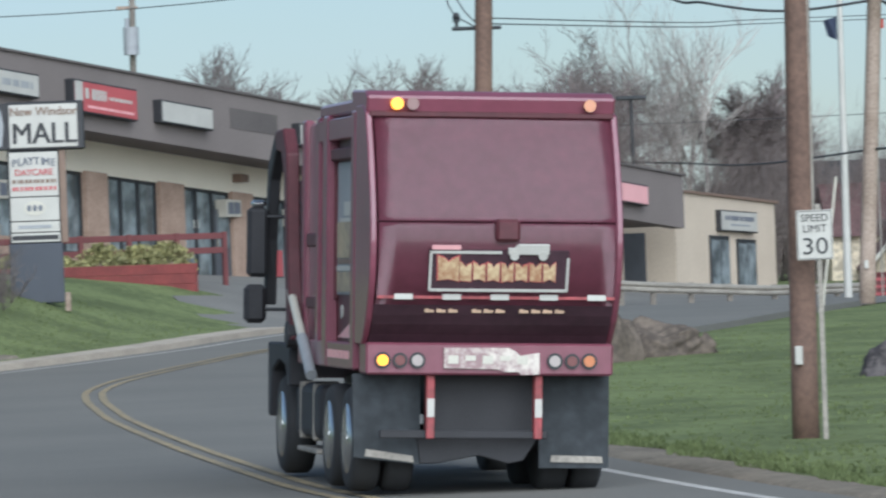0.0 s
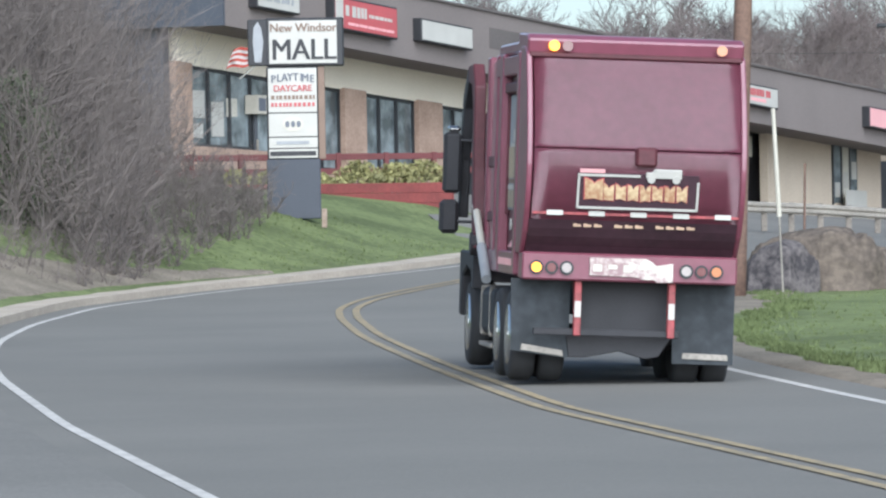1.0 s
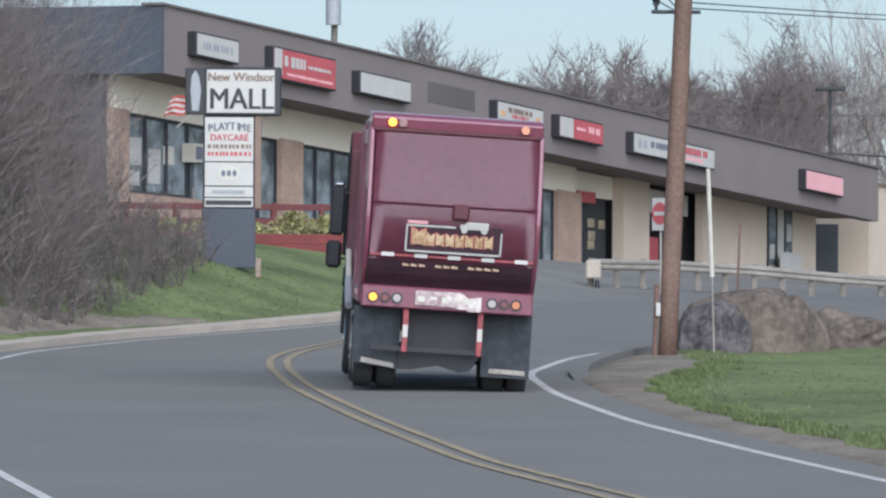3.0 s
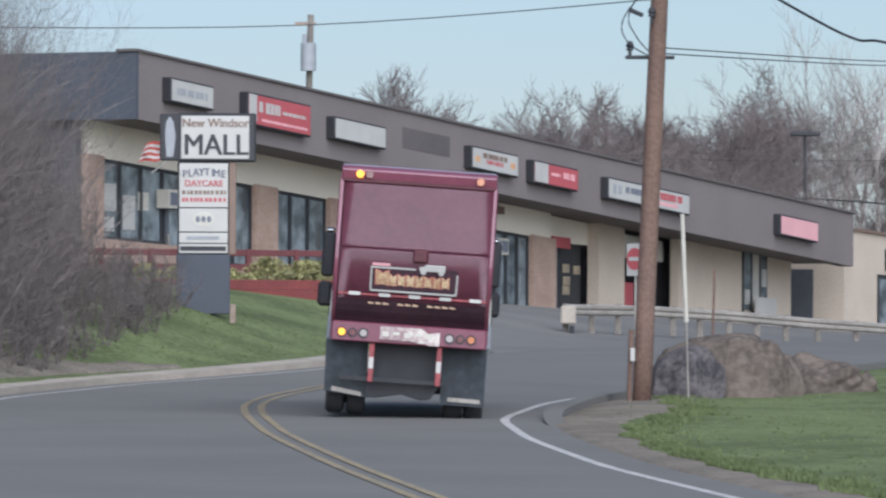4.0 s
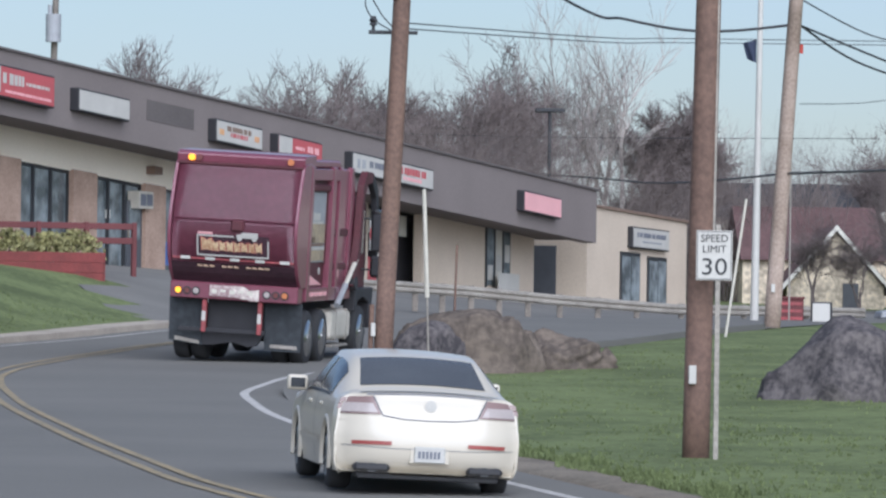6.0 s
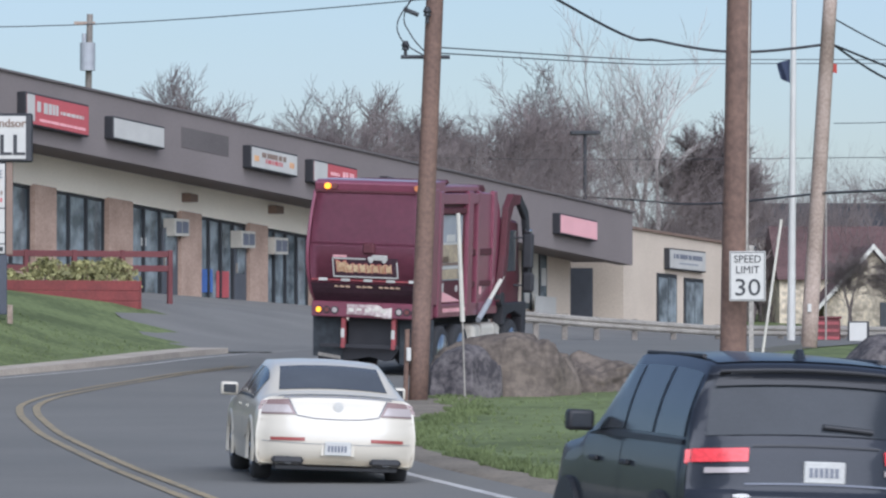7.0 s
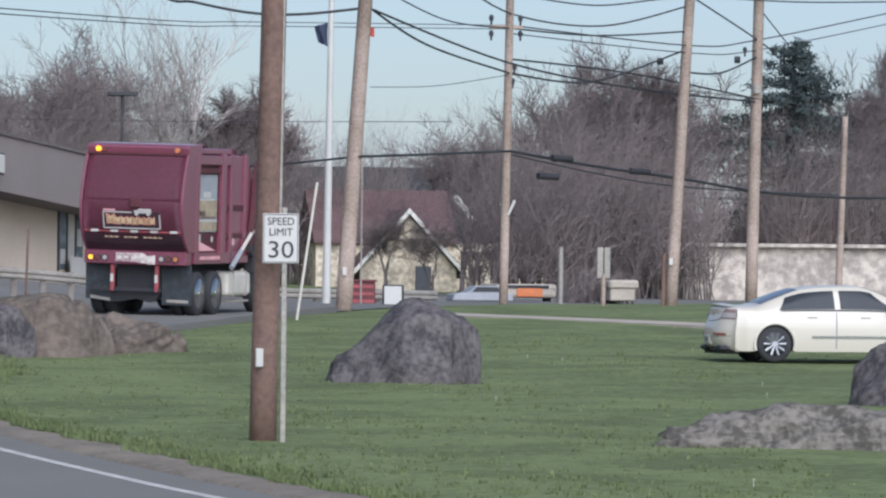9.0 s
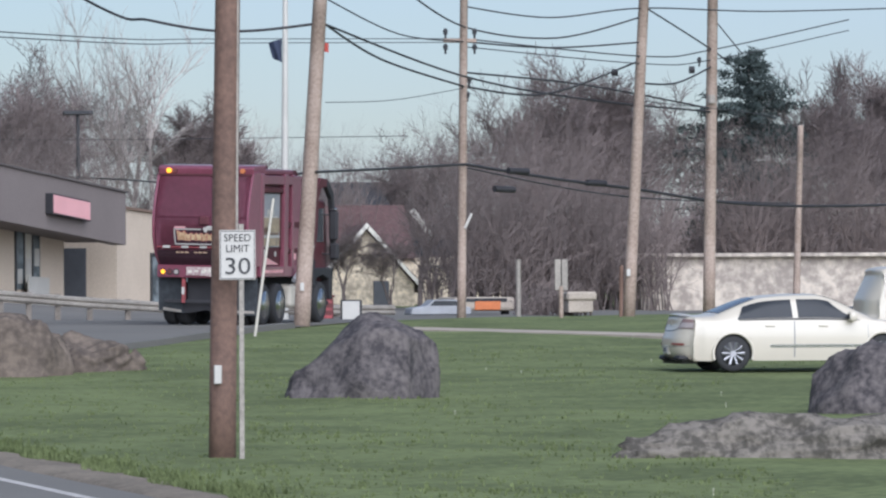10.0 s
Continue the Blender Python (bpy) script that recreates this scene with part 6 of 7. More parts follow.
def build_road_signs():
    t = thing("speed_sign", pose(6.32, 65.4, 0.1, 0, 0, -3), "white speed limit sign on a galvanised post", "road sign")
    part("post", box(-0.03, 0.03, -0.02, 0.02, -0.3, 2.75, 0.006), STEEL, t)
    part("board", box(-0.255, 0.165, -0.034, -0.026, 2.1, 2.68, 0.003), SIGNWHITE, t)
    for a, b, c, d in ((-0.245, 0.155, 2.11, 2.118), (-0.245, 0.155, 2.662, 2.67), (-0.245, -0.238, 2.11, 2.67), (0.148, 0.155, 2.11, 2.67)):
        part("border", box(a, b, -0.037, -0.033, c, d), SIGNBLACK, t)
    lettering("lettering", "SPEED", 0.125, SIGNBLACK, t, pose(-0.045, -0.038, 2.585), 0.006, 0.95)
    lettering("lettering", "LIMIT", 0.125, SIGNBLACK, t, pose(-0.045, -0.038, 2.46), 0.006, 0.95)
    lettering("lettering", "30", 0.28, SIGNBLACK, t, pose(-0.045, -0.038, 2.25), 0.008, 1.15)
    t = thing("marker_stake", pose(12.21, 125.0, 1.0), "slim leaning cream marker pole on the lawn edge", "pole")
    part("shaft", rod((0, 0, -0.1), (0.46, 0, 3.2), 0.034, 0.03), CREAMPAINT, t)
    t = thing("marker_stake", pose(4.5, 99.6, 0.55), "slim leaning cream marker tube on a thin rod before the boulder", "pole")
    part("shaft", rod((-0.05, 0, 1.38), (-0.13, 0, 3.3), 0.044, 0.036), CREAMPAINT, t)
    part("rod", rod((0, 0, -0.15), (-0.05, 0, 1.4), 0.018), STEEL, t)
    t = thing("marker_stake", pose(7.17, 145.0, 1.3), "thin brown bare stake by the guardrail", "pole")
    part("shaft", rod((0, 0, -0.1), (0.05, 0, 1.97), 0.035, 0.03), WOODPOLE, t)
    t = thing("no_entry_sign", pose(5.2, 146.0, 1.2, 0, 0, -50), "red and white no-entry sign on a post", "road sign")
    part("post", rod((0, 0.03, -0.1), (0, 0.03, 2.7), 0.03), STEEL, t)
    part("board", box(-0.3, 0.3, -0.012, 0.012, 1.9, 2.74, 0.006), SIGNWHITE, t)
    part("disc", rod((0, -0.02, 2.34), (0, -0.012, 2.34), 0.29, n=24), SIGNRED, t)
    part("bar", box(-0.2, 0.2, -0.03, -0.02, 2.29, 2.39), SIGNWHITE, t)
    # flagpole with two flags
    t = thing("flagpole", pose(15.45, 150.0, 1.3), "tall white flagpole with a dark blue flag", "flagpole")
    part("mast", rod((0, 0, 0), (0.08, 0, 10.5), 0.115, 0.06, 14), SIGNWHITE, t)
    part("flag", grid(lambda u, v: (-0.03 - 0.36 * u + 0.1 * v * u, 0.07 * math.sin(u * 7 + 3 * v), 7.62 - 0.1 * u - v * (0.42 + 0.22 * (1 - u))), steps(0, 1, 0.1), steps(0, 1, 0.25)), FLAGBLUE, t, smooth=True)
    t = thing("flag", pose(16.6, 152.0, 8.7), "small red flag on a far staff", "flag")
    part("cloth", grid(lambda u, v: (u * 0.3, 0.05 * math.sin(u * 9), v * 0.25 - 0.06 * u), steps(0, 1, 0.2), (0, 0.5, 1)), FLAGRED, t)
    part("staff", rod((0, 0, -7.4), (0, 0, 0.4), 0.025), STEEL, t)


build_poles()
build_wires()
build_road_signs()


# ---------- houses and small things beyond the lawn ----------
def build_house():
    t = thing("house", pose(27.0, 230.0, 1.3), "stone-gabled house with a maroon roof behind bare trees", "house")
    part("gable_wall", prism([(-2.0, -0.6), (2.0, -0.6), (2.0, 1.2), (0.0, 3.42), (-2.0, 1.2)], 0, 0.3, "y"), FIELDSTONE, t)
    part("door", box(0.3, 0.95, -0.05, 0.02, -0.3, 1.35, 0.02), DOORGREY, t)
    for s in (-1, 1):
        part("barge_board", prism([(0, 3.5), (s * 2.35, 0.9), (s * 2.35, 1.12), (0, 3.74)], -0.35, -0.2, "y"), WHITETRIM, t)
        part("roof", prism([(0, 3.52), (s * 2.4, 0.86), (s * 2.4, 1.0), (0, 3.7)], -0.2, 8, "y"), ROOF, t)
    part("roof", prism([(4.0, 2.3), (8.2, 4.6), (12.0, 2.3)], -3.5, 2.6, "x"), ROOF, t, "maroon shingle roof across")
    part("wall", box(-3.4, 6.5, 4.3, 12, -0.6, 2.35), FIELDSTONE, t)
    part("roof_edge", prism([(2.3, 4.25), (3.1, 3.2), (3.3, 3.3), (2.5, 4.4)], 3.8, 4.0, "y"), WHITETRIM, t)
    part("lean_to_roof", prism([(4.0, 1.9), (8.0, 3.2), (12, 1.9)], 2.7, 7.0, "x"), DARKSTEEL, t)
    t = thing("house", pose(30.5, 285.0, 2.5), "grey far house behind the trees", "house")
    part("wall", box(-4.5, 4.5, 0, 6, -1, 3.6), CONCRETE, t)
    part("roof", prism([(-0.4, 3.6), (3.0, 5.4), (6.4, 3.6)], -4.8, 4.8, "x"), DARKSTEEL, t)
    for x in (-3.2, -1.6, 0.0, 1.6, 3.2):
        part("window", box(x - 0.35, x + 0.35, -0.04, 0.02, 2.2, 3.2), PANE, t)
    t = thing("shed", pose(39.9, 199.0, 1.4), "long low white building behind bare trees", "building")
    part("wall", box(-6.6, 26, 0, 6, -0.3, 1.95), PALEWALL, t)
    part("roof", box(-6.9, 26.3, -0.3, 6.3, 1.955, 2.1, 0.03), PALEWALL, t)


def build_far_clutter():
    t = thing("sign_box", pose(17.26, 150.0, 1.3), "white box sign with a dark edge by the road", "sign")
    part("case", box(-0.27, 0.29, 0.0, 0.25, 0.0, 0.62, 0.02), SIGNBLACK, t)
    part("face", box(-0.25, 0.22, -0.02, 0.005, 0.08, 0.58, 0.01), SIGNWHITE, t)
    t = thing("red_crate", pose(16.75, 153.0, 1.3), "red metal box by the road", "box")
    part("body", box(-0.34, 0.34, -0.2, 0.2, 0, 0.68, 0.03), REDRAIL, t)
    part("lid", box(-0.37, 0.37, -0.23, 0.23, 0.68, 0.75, 0.02), REDRAIL, t)
    for i in range(3):
        part("slat", box(-0.3, 0.3, -0.215, -0.2, 0.12 + i * 0.2, 0.2 + i * 0.2), REDDUST, t)
    t = thing("delivery_van", pose(23.9, 172.0, 1.35), "far van in cream and orange", "van")
    part("body", box(-0.95, 0.95, 0, 4.2, 0.2, 0.62, 0.1, seg=2), CONCRETE, t)
    part("stripe", box(-0.3, 0.5, -0.03, 0.01, 0.22, 0.5, 0.02), ORANGEPAINT, t)
    part("rear_window", box(-0.7, 0.7, -0.02, 0.02, 0.48, 0.58), CARGLASS, t)
    for x in (-0.75, 0.75):
        part("tyre", rod((x - 0.1, 0.8, 0.2), (x + 0.1, 0.8, 0.2), 0.25, n=14), RUBBER, t)
    t = thing("road_sign", pose(22.95, 150.0, 1.3), "grey back of a double road sign", "road sign")
    part("post", rod((0, 0, -0.1), (0, 0, 0.95), 0.06), GREYPOLE, t)
    for x in (-0.17, 0.02):
        part("board", box(x, x + 0.16, -0.02, 0.02, 0.85, 1.68, 0.01), STEEL, t)
    t = thing("post", pose(23.23, 160.0, 1.3), "slim grey metal post", "post")
    part("shaft", rod((0, 0, 0), (0, 0, 1.75), 0.07), STEEL, t)
    t = thing("trailer", pose(25.85, 165.0, 1.4), "cream covered trailer by the brush", "trailer")
    part("cover", box(-0.45, 0.45, 0, 2.0, 0.45, 0.72, 0.06), CONCRETE, t)
    part("frame", box(-0.4, 0.35, 0.05, 1.9, 0.1, 0.45, 0.03), CONCRETE, t)
    t = thing("parked_car", pose(22.0, 168.0, 1.35), "low grey parked car far off", "car")
    part("body", prism([(-0.9, 0.1), (-0.85, 0.3), (-0.4, 0.36), (-0.2, 0.55), (0.5, 0.55), (0.75, 0.36), (0.95, 0.3), (0.95, 0.1)], 0, 1.6, "y", 0.03), GREYPAINT, t)
    part("window", prism([(-0.3, 0.37), (-0.16, 0.52), (0.46, 0.52), (0.64, 0.37)], -0.01, 0.02, "y"), CARGLASS, t)
    for y, label, c in ((106.0, "white car parked behind another", WHITEPAINT), (108.5, "dark car parked behind others", NAVYPAINT)):
        t = thing("parked_car", pose(21.9 + (y - 106) * 0.1, y, grade(y) + 0.03, 0, 0, -88), label, "car")
        sh = Shell(SUV if y < 107 else SEDAN, 0.93, 1.0 if y > 107 else 1.14, 0.25)
        part("body", sh.skin(50), c, t, smooth=True)
        for s in (-1, 1):
            part("side_window", sh.side_patch(10.6, 13.2, 0.15, 0.9, s, lean1=0.5), CARGLASS, t)
        for x in (1, -1):
            for yy in (1.0, 3.85):
                part("tyre", lathe([(x * 0.82 - 0.11, 0.3), (x * 0.82 - 0.1, 0.35), (x * 0.82 + 0.1, 0.35), (x * 0.82 + 0.11, 0.3)], 20), RUBBER, t).location = (0, yy, 0.35)


build_house()
build_far_clutter()


# ---------- trees and brush ----------
class Twigs:
    """Collects thin tapering three-sided stems into one mesh."""

    def __init__(self):
        self.v, self.f = [], []

    def stem(self, a, b, ra, rb, n=3):
        d = b - a
        if d.length < 1e-4:
            return
        d = d.normalized()
        s = d.cross(Vector((0.31, 0.87, 0.2))).normalized()
        u = s.cross(d)
        i = len(self.v)
        for p, r in ((a, ra), (b, rb)):
            for k in range(n):
                c = 2 * math.pi * k / n
                q = p + s * (math.cos(c) * r) + u * (math.sin(c) * r)
                self.v.append((q.x, q.y, q.z))
        for k in range(n):
            j = (k + 1) % n
            self.f.append((i + k, i + j, i + n + j, i + n + k))

    def grow(self, rng, p, d, length, r, depth, bend, spread, up, kids):
        """A limb of a few bent pieces that bears smaller limbs."""
        n = 4 if depth > 1 else 3
        for k in range(n):
            q = p + d * (length / n)
            rb = r * (1 - 0.55 * (k + 1) / n)
            self.stem(p, q, r * (1 - 0.55 * k / n), rb, 5 if depth > 3 else 3)
            if depth > 0 and (k > 0 or depth < 3):
                for _ in range(kids):
                    s = Vector((rng.gauss(0, 1), rng.gauss(0, 1), rng.gauss(0, 0.6)))
                    e = (d + s.normalized() * spread + Vector((0, 0, up))).normalized()
                    self.grow(rng, q, e, length * rng.uniform(0.42, 0.68), max(rb * rng.uniform(0.45, 0.7), 0.012), depth - 1, bend, spread, up, kids)
            p = q
            d = (d + Vector((rng.gauss(0, bend), rng.gauss(0, bend), rng.gauss(0, bend) + up * 0.15))).normalized()


def tree_mesh(name, seed, height, depth=4, spread=0.75, up=0.12, kids=2, r=None, bark=None, trunk=0.28):
    rng = random.Random(seed)
    g = Twigs()
    r = r or height * 0.016
    base = Vector((0, 0, -0.3))
    top = Vector((rng.uniform(-0.2, 0.2), 0, height * trunk))
    stem = Twigs()
    stem.stem(base, top, r * 1.3, r * 1.05, 9)
    for k in range(rng.choice((3, 4))):
        a = rng.uniform(0, 6.28)
        e = Vector((math.cos(a) * 0.4, math.sin(a) * 0.4, 1.0)).normalized()
        g.grow(rng, top - Vector((0, 0, height * 0.08 * k)), e, height * (1 - trunk) * rng.uniform(0.55, 0.75), r * 0.72, depth, 0.16, spread, up, kids)
    zmax = max(v[2] for v in g.v)
    k = height / zmax
    g.v = [(x * k, y * k, z * k) for x, y, z in g.v]
    stem.v = [(x * k, y * k, z * k) for x, y, z in stem.v]
    return soup("trunk", stem.v, stem.f, bark or BARK, True), soup("crown", g.v, g.f, bark or BARK)


def thicket(name, label, box_, count, height, seed, material, r=0.016, lean=0.12, twigs=3, ground=None, kind="stuff", inside=None):
    """Close-set thin stems with side twigs over a rectangle (x0, x1, y0, y1)."""
    rng = random.Random(seed)
    g = Twigs()
    for _ in range(count):
        x, y = rng.uniform(box_[0], box_[1]), rng.uniform(box_[2], box_[3])
        if inside and not inside(x, y):
            continue
        h = height(x) * rng.uniform(0.55, 1.05)
        p = Vector((x, y, (ground(x, y) if ground else grade(y)) - 0.1))
        d = Vector((rng.gauss(0, lean), rng.gauss(0, lean), 1)).normalized()
        n = 6
        for k in range(n):
            q = p + d * (h / n)
            ra, rb = r * (1.6 - 1.3 * k / n), r * (1.6 - 1.3 * (k + 1) / n)
            g.stem(p, q, ra, rb)
            for _ in range(twigs):
                e = (d * 0.8 + Vector((rng.gauss(0, 0.6), rng.gauss(0, 0.6), rng.gauss(0.2, 0.4)))).normalized()
                l = h * rng.uniform(0.08, 0.22)
                m = q + e * l
                g.stem(q, m, rb * 0.7, rb * 0.35)
                for _ in range(2):
                    e2 = (e + Vector((rng.gauss(0, 0.6), rng.gauss(0, 0.6), rng.gauss(0.1, 0.5)))).normalized()
                    g.stem(m, m + e2 * l * 0.7, rb * 0.4, rb * 0.2)
            p = q
            d = (d + Vector((rng.gauss(0, 0.14), rng.gauss(0, 0.14), rng.gauss(0, 0.05)))).normalized()
    return tagged(new(name, soup(name, g.v, g.f, material)), label, "brush", kind=kind)


def bare_tree(mesh, x, y, z, turn, scale, label, group="bare trees"):
    t = thing("tree", pose(x, y, z, 0, 0, turn), label, "tree", group)
    for name, me in zip(("trunk", "crown"), mesh):
        ob = new(name, me)
        ob.parent = t
        ob.scale = (scale, scale, scale)


def build_trees():
    pale = tree_mesh("branches", 12, 12.0, 3, 0.62, 0.16, 2, 0.2, BARKPALE, 0.22)
    kinds = [tree_mesh("branches", s, 9.0, 4, sp, u, 2, 0.13) for s, sp, u in ((3, 0.75, 0.1), (9, 0.85, 0.06), (14, 0.65, 0.14))]
    fine = tree_mesh("branches", 31, 9.0, 4, 0.8, 0.1, 3, 0.1)
    bare_tree(pale, 18.9, 240.0, 2.2, 20, 1.16, "tall pale-barked bare sycamore with a wide crown")
    bare_tree(pale, 23.0, 262.0, 2.4, 160, 0.8, "pale-barked bare sycamore behind another")
    for i, (x, y, top) in enumerate(((-9.6, 245, 12.5), (-7.2, 246, 12.0), (-0.4, 240, 12.9), (1.0, 244, 12.2), (3.2, 244, 12.6), (4.6, 241, 12.2), (7.0, 243, 12.3), (8.9, 250, 12.2), (11.8, 240, 13.2), (13.5, 246, 13.6), (15.2, 252, 12.0), (20.8, 250, 11.8), (24.6, 256, 10.5), (30.0, 243, 9.6), (-2.0, 252, 10.6))):
        bare_tree((kinds + [fine])[i % 4], x, y, 2.0, i * 67, (top - 2) / 9.0, "bare grey-brown tree in early spring behind the mall")
    for i, (x, y, top) in enumerate(((31.0, 212, 10.8), (33.2, 213, 11.9), (35.0, 222, 10.6), (37.2, 218, 10.8), (43.3, 217, 11.6), (45.5, 220, 12.0), (28.2, 222, 9.6), (47.0, 214, 10.0))):
        bare_tree((kinds + [fine])[(i + 2) % 4], x, y, 1.5, i * 83 + 20, (top - 1.5) / 9.0, "bare tree with upright branches above the brush")
    for x, y, h in ((36.9, 213.0, 3.3), (38.6, 213.2, 3.0), (40.3, 212.8, 3.4), (42.0, 213.4, 3.2), (25.6, 226.0, 3.4), (27.6, 226.5, 3.0)):
        bare_tree(kinds[1], x, y, 1.4, x * 50, h / 9.0 * 1.2, "small bare ornamental tree before a building")
    thicket("brush", "dense brown leafless brush behind the mall", (6.6, 16.4, 228, 240), 430, lambda x: 7.6, 41, TWIG, 0.02)
    thicket("brush", "dense brown leafless brush by the flagpole", (18.5, 27.5, 236, 246), 290, lambda x: 6.4, 42, TWIG, 0.02)
    thicket("brush", "tall dense grey-brown thicket beyond the road", (26.4, 34.2, 196, 208), 420, lambda x: 6.6 - 0.12 * abs(x - 30) ** 1.4, 43, TWIG, 0.02)
    thicket("brush", "tall dense brown thicket behind the parked cars", (37.6, 47.5, 204, 212), 420, lambda x: 6.3, 44, TWIG, 0.02)
    thicket("brush", "dim far woodland", (-45.0, 75.0, 262, 280), 700, lambda x: 7.0, 45, TWIG, 0.035, twigs=2)
    thicket("hedge", "low dark leafless hedge beside the far road", (24.4, 26.4, 166, 169), 90, lambda x: 1.0, 47, TWIG, 0.02)
    # evergreens: tiers of drooping boughs clad in needles
    rng = random.Random(6)
    for x, y, tall, wide, label in ((40.6, 217.0, 10.3, 2.7, "broad dark blue-green conifer above the brush"), (48.6, 216.0, 9.0, 2.2, "dark conifer at the wood's edge")):
        t = thing("evergreen_tree", pose(x, y, 1.5), label, "tree", "evergreens")
        part("trunk", rod((0, 0, -0.2), (0, 0, tall - 0.5), 0.2, 0.03), BARK, t)
        verts, faces = [], []
        for k in range(210):
            z = rng.uniform(2.5, tall - 0.3)
            reach = min(wide, (tall + 0.3 - z) * 0.75) * rng.uniform(0.55, 1.15) + 0.2
            a = rng.uniform(0, 6.28)
            out = Vector((math.cos(a), math.sin(a), 0))
            for _ in range(int(25 + reach * 40)):
                d = rng.random() ** 0.7 * reach
                c = out * d + Vector((rng.gauss(0, 0.13), rng.gauss(0, 0.13), z - 0.2 * d + 0.1 * d * d / max(reach, 0.3) + rng.gauss(0, 0.08)))
                u = Vector((rng.gauss(0, 1), rng.gauss(0, 1), rng.gauss(0.4, 1))).normalized() * 0.17
                v = Vector((rng.gauss(0, 1), rng.gauss(0, 1), rng.gauss(0, 1))).normalized() * 0.075
                n = len(verts)
                verts += [tuple(c - u), tuple(c + v), tuple(c + u)]
                faces.append((n, n + 1, n + 2))
        ob = new("crown", soup("crown", verts, faces, EVERGREEN))
        ob.parent = t
    # the overgrown bank on the left
    thicket("brush", "overgrown tangle of leafless vines and saplings on the bank", (-17.5, -5.6, 107, 125), 1600, lambda x: 6.5 if x < -9.6 else max(1.4, 6.5 - (x + 9.6) * 2.2), 51, BRAMBLE, 0.012, 0.22, 4, land, inside=lambda x, y: x < x_left(y) - 1.8 - max(0, y - 107) * 0.2)
    thicket("brush", "low brown brambles at the kerb", (-14.0, -6.0, 103.0, 122), 760, lambda x: 1.3, 52, BRAMBLE, 0.009, 0.5, 4, land, inside=lambda x, y: x < x_left(y) - 1.7 - max(0, y - 107) * 0.4)
    verts, faces = [], []
    for _ in range(16000):
        x = rng.uniform(-12.0, -7.4)
        y = 106.6 + (x + 11) * 2.3 + rng.random() ** 2 * 2.5
        if x > x_left(y) - 1.9:
            continue
        h = max(0.25, 3.3 - (x + 10.6) * 1.15 + 0.5 * math.sin(x * 3.1)) * rng.random() ** 1.1
        c = Vector((x, y, land(x, y) + h + 0.1))
        u = Vector((rng.gauss(0, 1), rng.gauss(0, 1), rng.gauss(0, 1))).normalized() * 0.07
        v = Vector((rng.gauss(0, 1), rng.gauss(0, 1), rng.gauss(0, 1))).normalized() * 0.05
        i = len(verts)
        verts += [tuple(c - u), tuple(c + v), tuple(c + u), tuple(c - v)]
        faces.append((i, i + 1, i + 2, i + 3))
    tagged(new("ivy", soup("ivy", verts, faces, VINE)), "dull green ivy over the tangled bank", "ivy", kind="stuff")


def build_backdrop():
    """A low wooded rise that closes the distance."""
    rng = random.Random(12)
    us = steps(-260, 320, 2.5)
    top = [6.0 + 1.2 * math.sin(u * 0.05) + 0.7 * math.sin(u * 0.21 + 1) + rng.uniform(-0.5, 0.5) for u in us]
    bm = grid(lambda u, v: (u, 290 + v * 30 + 0.0004 * (u - 20) ** 2, (2.2 if v == 0 else top[min(len(us) - 1, int(round((u + 260) / 2.5)))] if v == 1 else 3.0)), us, (0, 1, 2))
    tagged(part("backdrop", bm, TWIG, None), "low wooded rise in the distance", "hill", kind="structure")


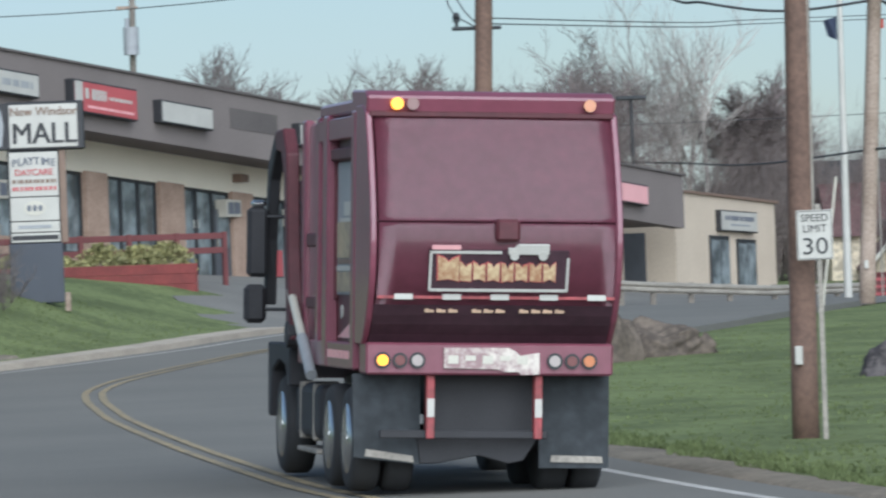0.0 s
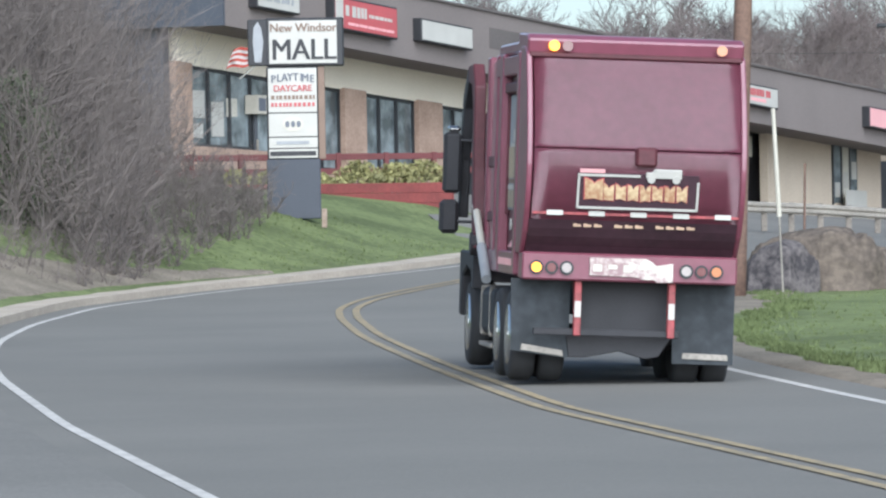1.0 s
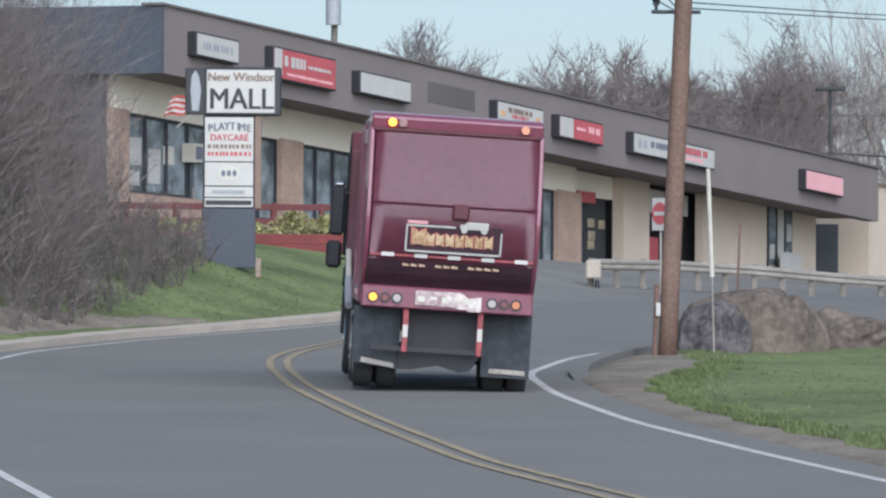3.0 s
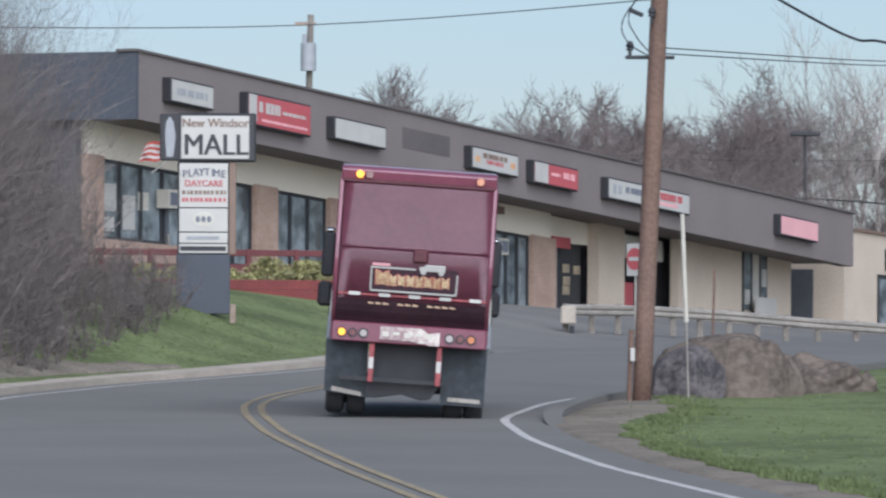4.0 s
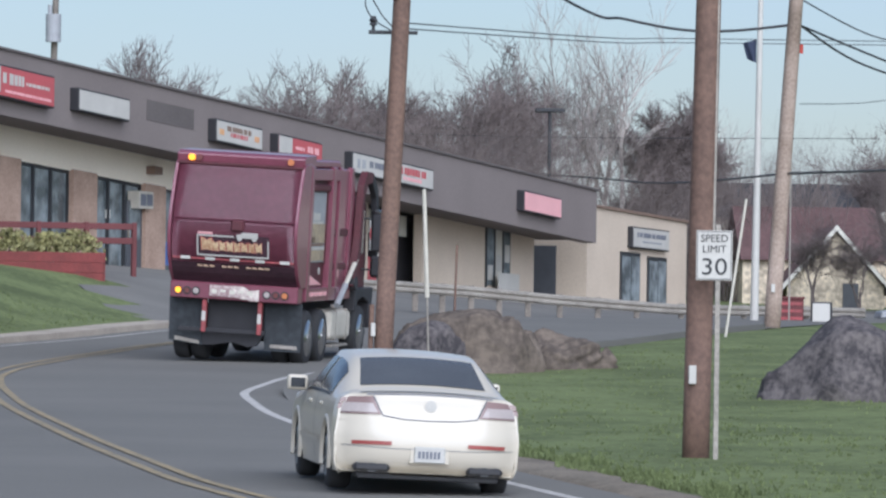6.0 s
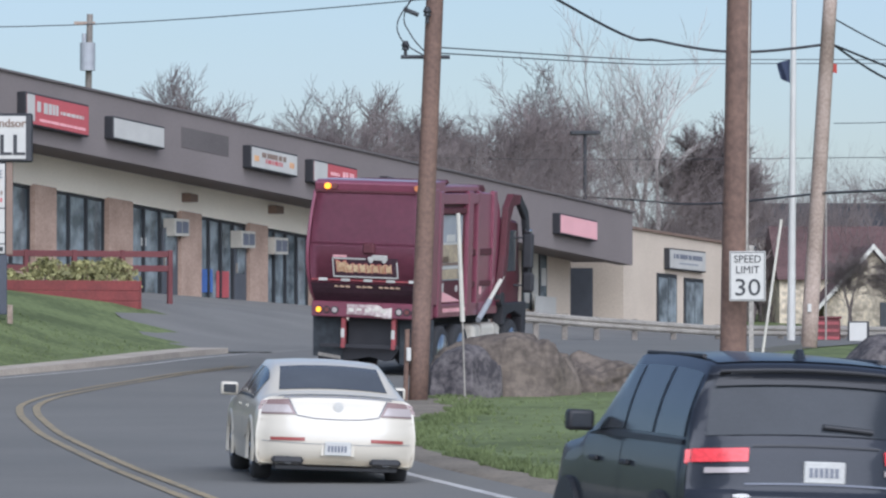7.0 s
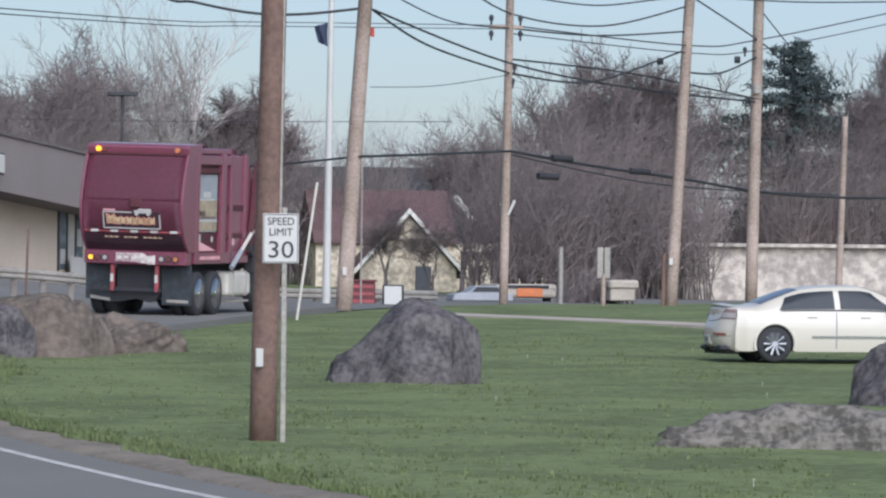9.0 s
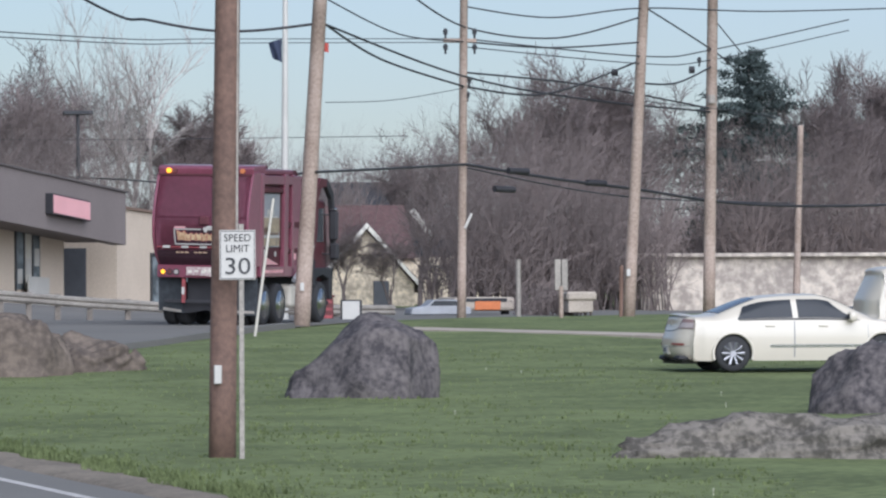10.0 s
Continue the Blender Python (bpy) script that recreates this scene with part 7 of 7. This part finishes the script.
def build_grass():
    """Grass tufts on the lawns that lie nearest."""
    rng = random.Random(19)
    verts, faces = [], []

    def tuft(x, y, z, h):
        for _ in range(3):
            a = rng.uniform(0, 6.28)
            w = rng.uniform(0.012, 0.022)
            dx, dy = math.cos(a) * w, math.sin(a) * w
            lx, ly = rng.gauss(0, 0.4) * h, rng.gauss(0, 0.4) * h
            i = len(verts)
            verts.extend(((x - dx, y - dy, z - 0.02), (x + dx, y + dy, z - 0.02), (x + lx, y + ly, z + h * rng.uniform(0.6, 1.2))))
            faces.append((i, i + 1, i + 2))

    for _ in range(2200):
        y = rng.uniform(108, 128)
        x = x_left(y) - 1.6 - rng.random() * 7.5
        tuft(x, y, land(x, y) + 0.1, rng.choice((0.04, 0.06, 0.08)))

    def lawn(o, y):
        return grade(y) + 0.01 + min(o, 2.5) * 0.01 + (0.03 * math.sin(y * 0.21 + o) if 1 < o < 100 else 0)

    # clumps over the near lawn, and a ragged fringe towards the shoulder
    for _ in range(3000):
        y = 48 + 70 * rng.random() ** 1.3
        o = 0.8 + rng.random() * (4 + (y - 48) * 0.22)
        cx, n = x_right(y) + 0.7 + o, rng.choice((1, 2, 4))
        for _ in range(n):
            dx, dy = rng.gauss(0, 0.07), rng.gauss(0, 0.15)
            tuft(cx + dx, y + dy, lawn(o + dx, y + dy), rng.uniform(0.02, 0.05))
    for _ in range(5200):
        y = rng.uniform(46, 106)
        o = 0.7 + 1.3 * math.exp(-((y - 91) / 7) ** 2) + abs(rng.gauss(0, 0.3)) + 0.15 * math.sin(y * 1.7) - 0.1
        tuft(x_right(y) + 0.7 + o, y, lawn(o, y) + 0.02, rng.uniform(0.03, 0.075))
    fv, ff = [], []
    for _ in range(16):
        y = 52 + 70 * rng.random()
        o = 1.6 + rng.random() * (4 + (y - 50) * 0.3)
        c = Vector((x_right(y) + o, y, grade(y) + 0.09))
        i = len(fv)
        fv.extend(tuple(c + Vector(d) * 0.015) for d in ((1, 0, 0), (0, 0, 1), (-1, 0, 0), (0, 0, -1), (0, -1, 0.3)))
        ff.extend(((i, i + 1, i + 4), (i + 1, i + 2, i + 4), (i + 2, i + 3, i + 4), (i + 3, i, i + 4)))
        fv.extend((tuple(c + Vector((-0.004, 0, 0))), tuple(c + Vector((0.004, 0, 0))), tuple(c + Vector((0, 0, -0.15)))))
        ff.append((i + 5, i + 6, i + 7))
    tagged(new("lawn_flowers", soup("lawn_flowers", fv, ff, FLOWER)), "small pale flowers scattered in the lawn", "flowers", kind="stuff")
    tagged(new("grass", soup("grass", verts, faces, BLADE)), "short spring grass with longer tufts", "grass", kind="stuff")


build_backdrop()
build_trees()
build_grass()


# ---------- what moves ----------
def drive(ob, track):
    """Key a vehicle along its track: rows (t, x, y, heading right of +y, lean to the right); the height follows the road."""
    ts = [r[0] for r in track]
    cols = [[r[i] for r in track] for i in range(1, 5)]

    def soft(u, k):
        """The column k at the time u, rounded between the rows."""
        out = 0.0
        for o, w in ((-0.3, 1), (-0.15, 2), (0, 3), (0.15, 2), (0.3, 1)):
            v = u + o
            q = float(np.interp(v, ts, cols[k]))
            if v < ts[0] or v > ts[-1]:
                q = 2 * float(np.interp(u, ts, cols[k])) - float(np.interp(u - o, ts, cols[k]))
            out += q * w / 9
        return out

    rows = []
    for t in steps(ts[0], ts[-1], 0.25):
        x, y, a, lean = (soft(t, k) for k in range(4))
        pitch = math.degrees(math.atan2(grade(y + 3 * math.cos(radians(a))) - grade(y), 3))
        rows.append((t, pose(x, y, grade(y) + 0.012, pitch, lean, -a)))
    walk(ob, rows)
    # the wheels roll with the distance driven
    way = [0.0]
    for (_, a), (_, b) in zip(rows, rows[1:]):
        way.append(way[-1] + (b.translation - a.translation).length)
    for w in ob.children:
        if w.name.startswith("wheel") and w.type == "EMPTY":
            r = w.location.z
            place = w.location.copy()
            fine = []
            n = int(way[-1] / r / radians(60)) + 2
            for i in range(n + 1):
                dist = way[-1] * i / n
                tt = float(np.interp(dist, way, [q[0] for q in rows]))
                fine.append((tt, pose(*place, -math.degrees(dist / r))))
            fine[0], fine[-1] = (rows[0][0], fine[0][1]), (rows[-1][0], fine[-1][1])
            seen = {}
            for tt, mm in fine:
                seen[frame(tt)] = (tt, mm)
            walk(w, [seen[k] for k in sorted(seen)])


def motions():
    drive(truck, [(0, 1.98, 54.34, -7.3, 2.6), (0.5, 1.49, 58.64, -6.6, 2.7), (1, 1.04, 62.88, -5.8, 2.8), (1.5, 0.62, 66.98, -5.3, 3.0), (2, 0.28, 71.1, -4.7, 3.1), (2.5, -0.04, 75.24, -3.8, 3.1), (3.25, -0.39, 81.6, -2.4, 3.5), (4, -0.52, 87.86, -0.4, 3.8), (4.5, -0.46, 92.21, 2.4, 3.7), (5, -0.19, 96.42, 5.7, 3.6), (5.5, 0.2, 100.47, 9.6, 3.4), (6, 0.92, 104.49, 13.2, 2.8), (6.5, 1.88, 108.45, 16.8, 2.4), (7, 3.0, 112.4, 19.6, 2.1), (7.5, 4.25, 116.38, 21.6, 1.8), (8, 5.68, 120.09, 22.6, 1.6), (8.5, 7.17, 123.88, 22.4, 1.5), (9, 8.7, 128.0, 21.9, 1.4), (9.5, 10.33, 132.31, 21.4, 1.3), (10, 12.05, 136.86, 22.6, 1.3)])
    drive(white_saloon, [(0, 10.9, 4.0, -9, 0), (2, 7.6, 21.5, -8, 1), (4, 4.85, 38.5, -6, 2), (4.5, 4.21, 42.56, -5.3, 2.2), (5, 3.63, 46.63, -4.9, 2.2), (5.5, 3.05, 50.7, -4.6, 2.2), (6, 2.51, 55.24, -4.7, 2.2), (6.2, 2.29, 57.05, -4.7, 2.2), (7.3, 1.15, 66.95, -4.4, 2.2), (7.5, 0.93, 68.78, -4.3, 2.2), (8, 0.39, 73.36, -3.9, 2.2), (9, -0.25, 82.8, -2.5, 2.6), (10, -0.5, 92.3, 0.0, 3.0)])
    drive(suv, [(0, 17.0, -24.0, -10, 0), (3, 12.8, 1.0, -10, 0), (5, 8.9, 20.5, -9.5, 1), (6.5, 5.4, 35.2, -8.6, 2), (7.3, 3.75, 42.95, -9.9, 2.2), (7.5, 3.34, 45.01, -9.6, 2.2), (8, 2.43, 50.18, -8.6, 2.2), (8.5, 1.61, 55.2, -7.2, 2.2), (9, 0.9, 60.1, -6.4, 2.2), (10, -0.2, 70.0, -4.4, 2.6)])


motions()
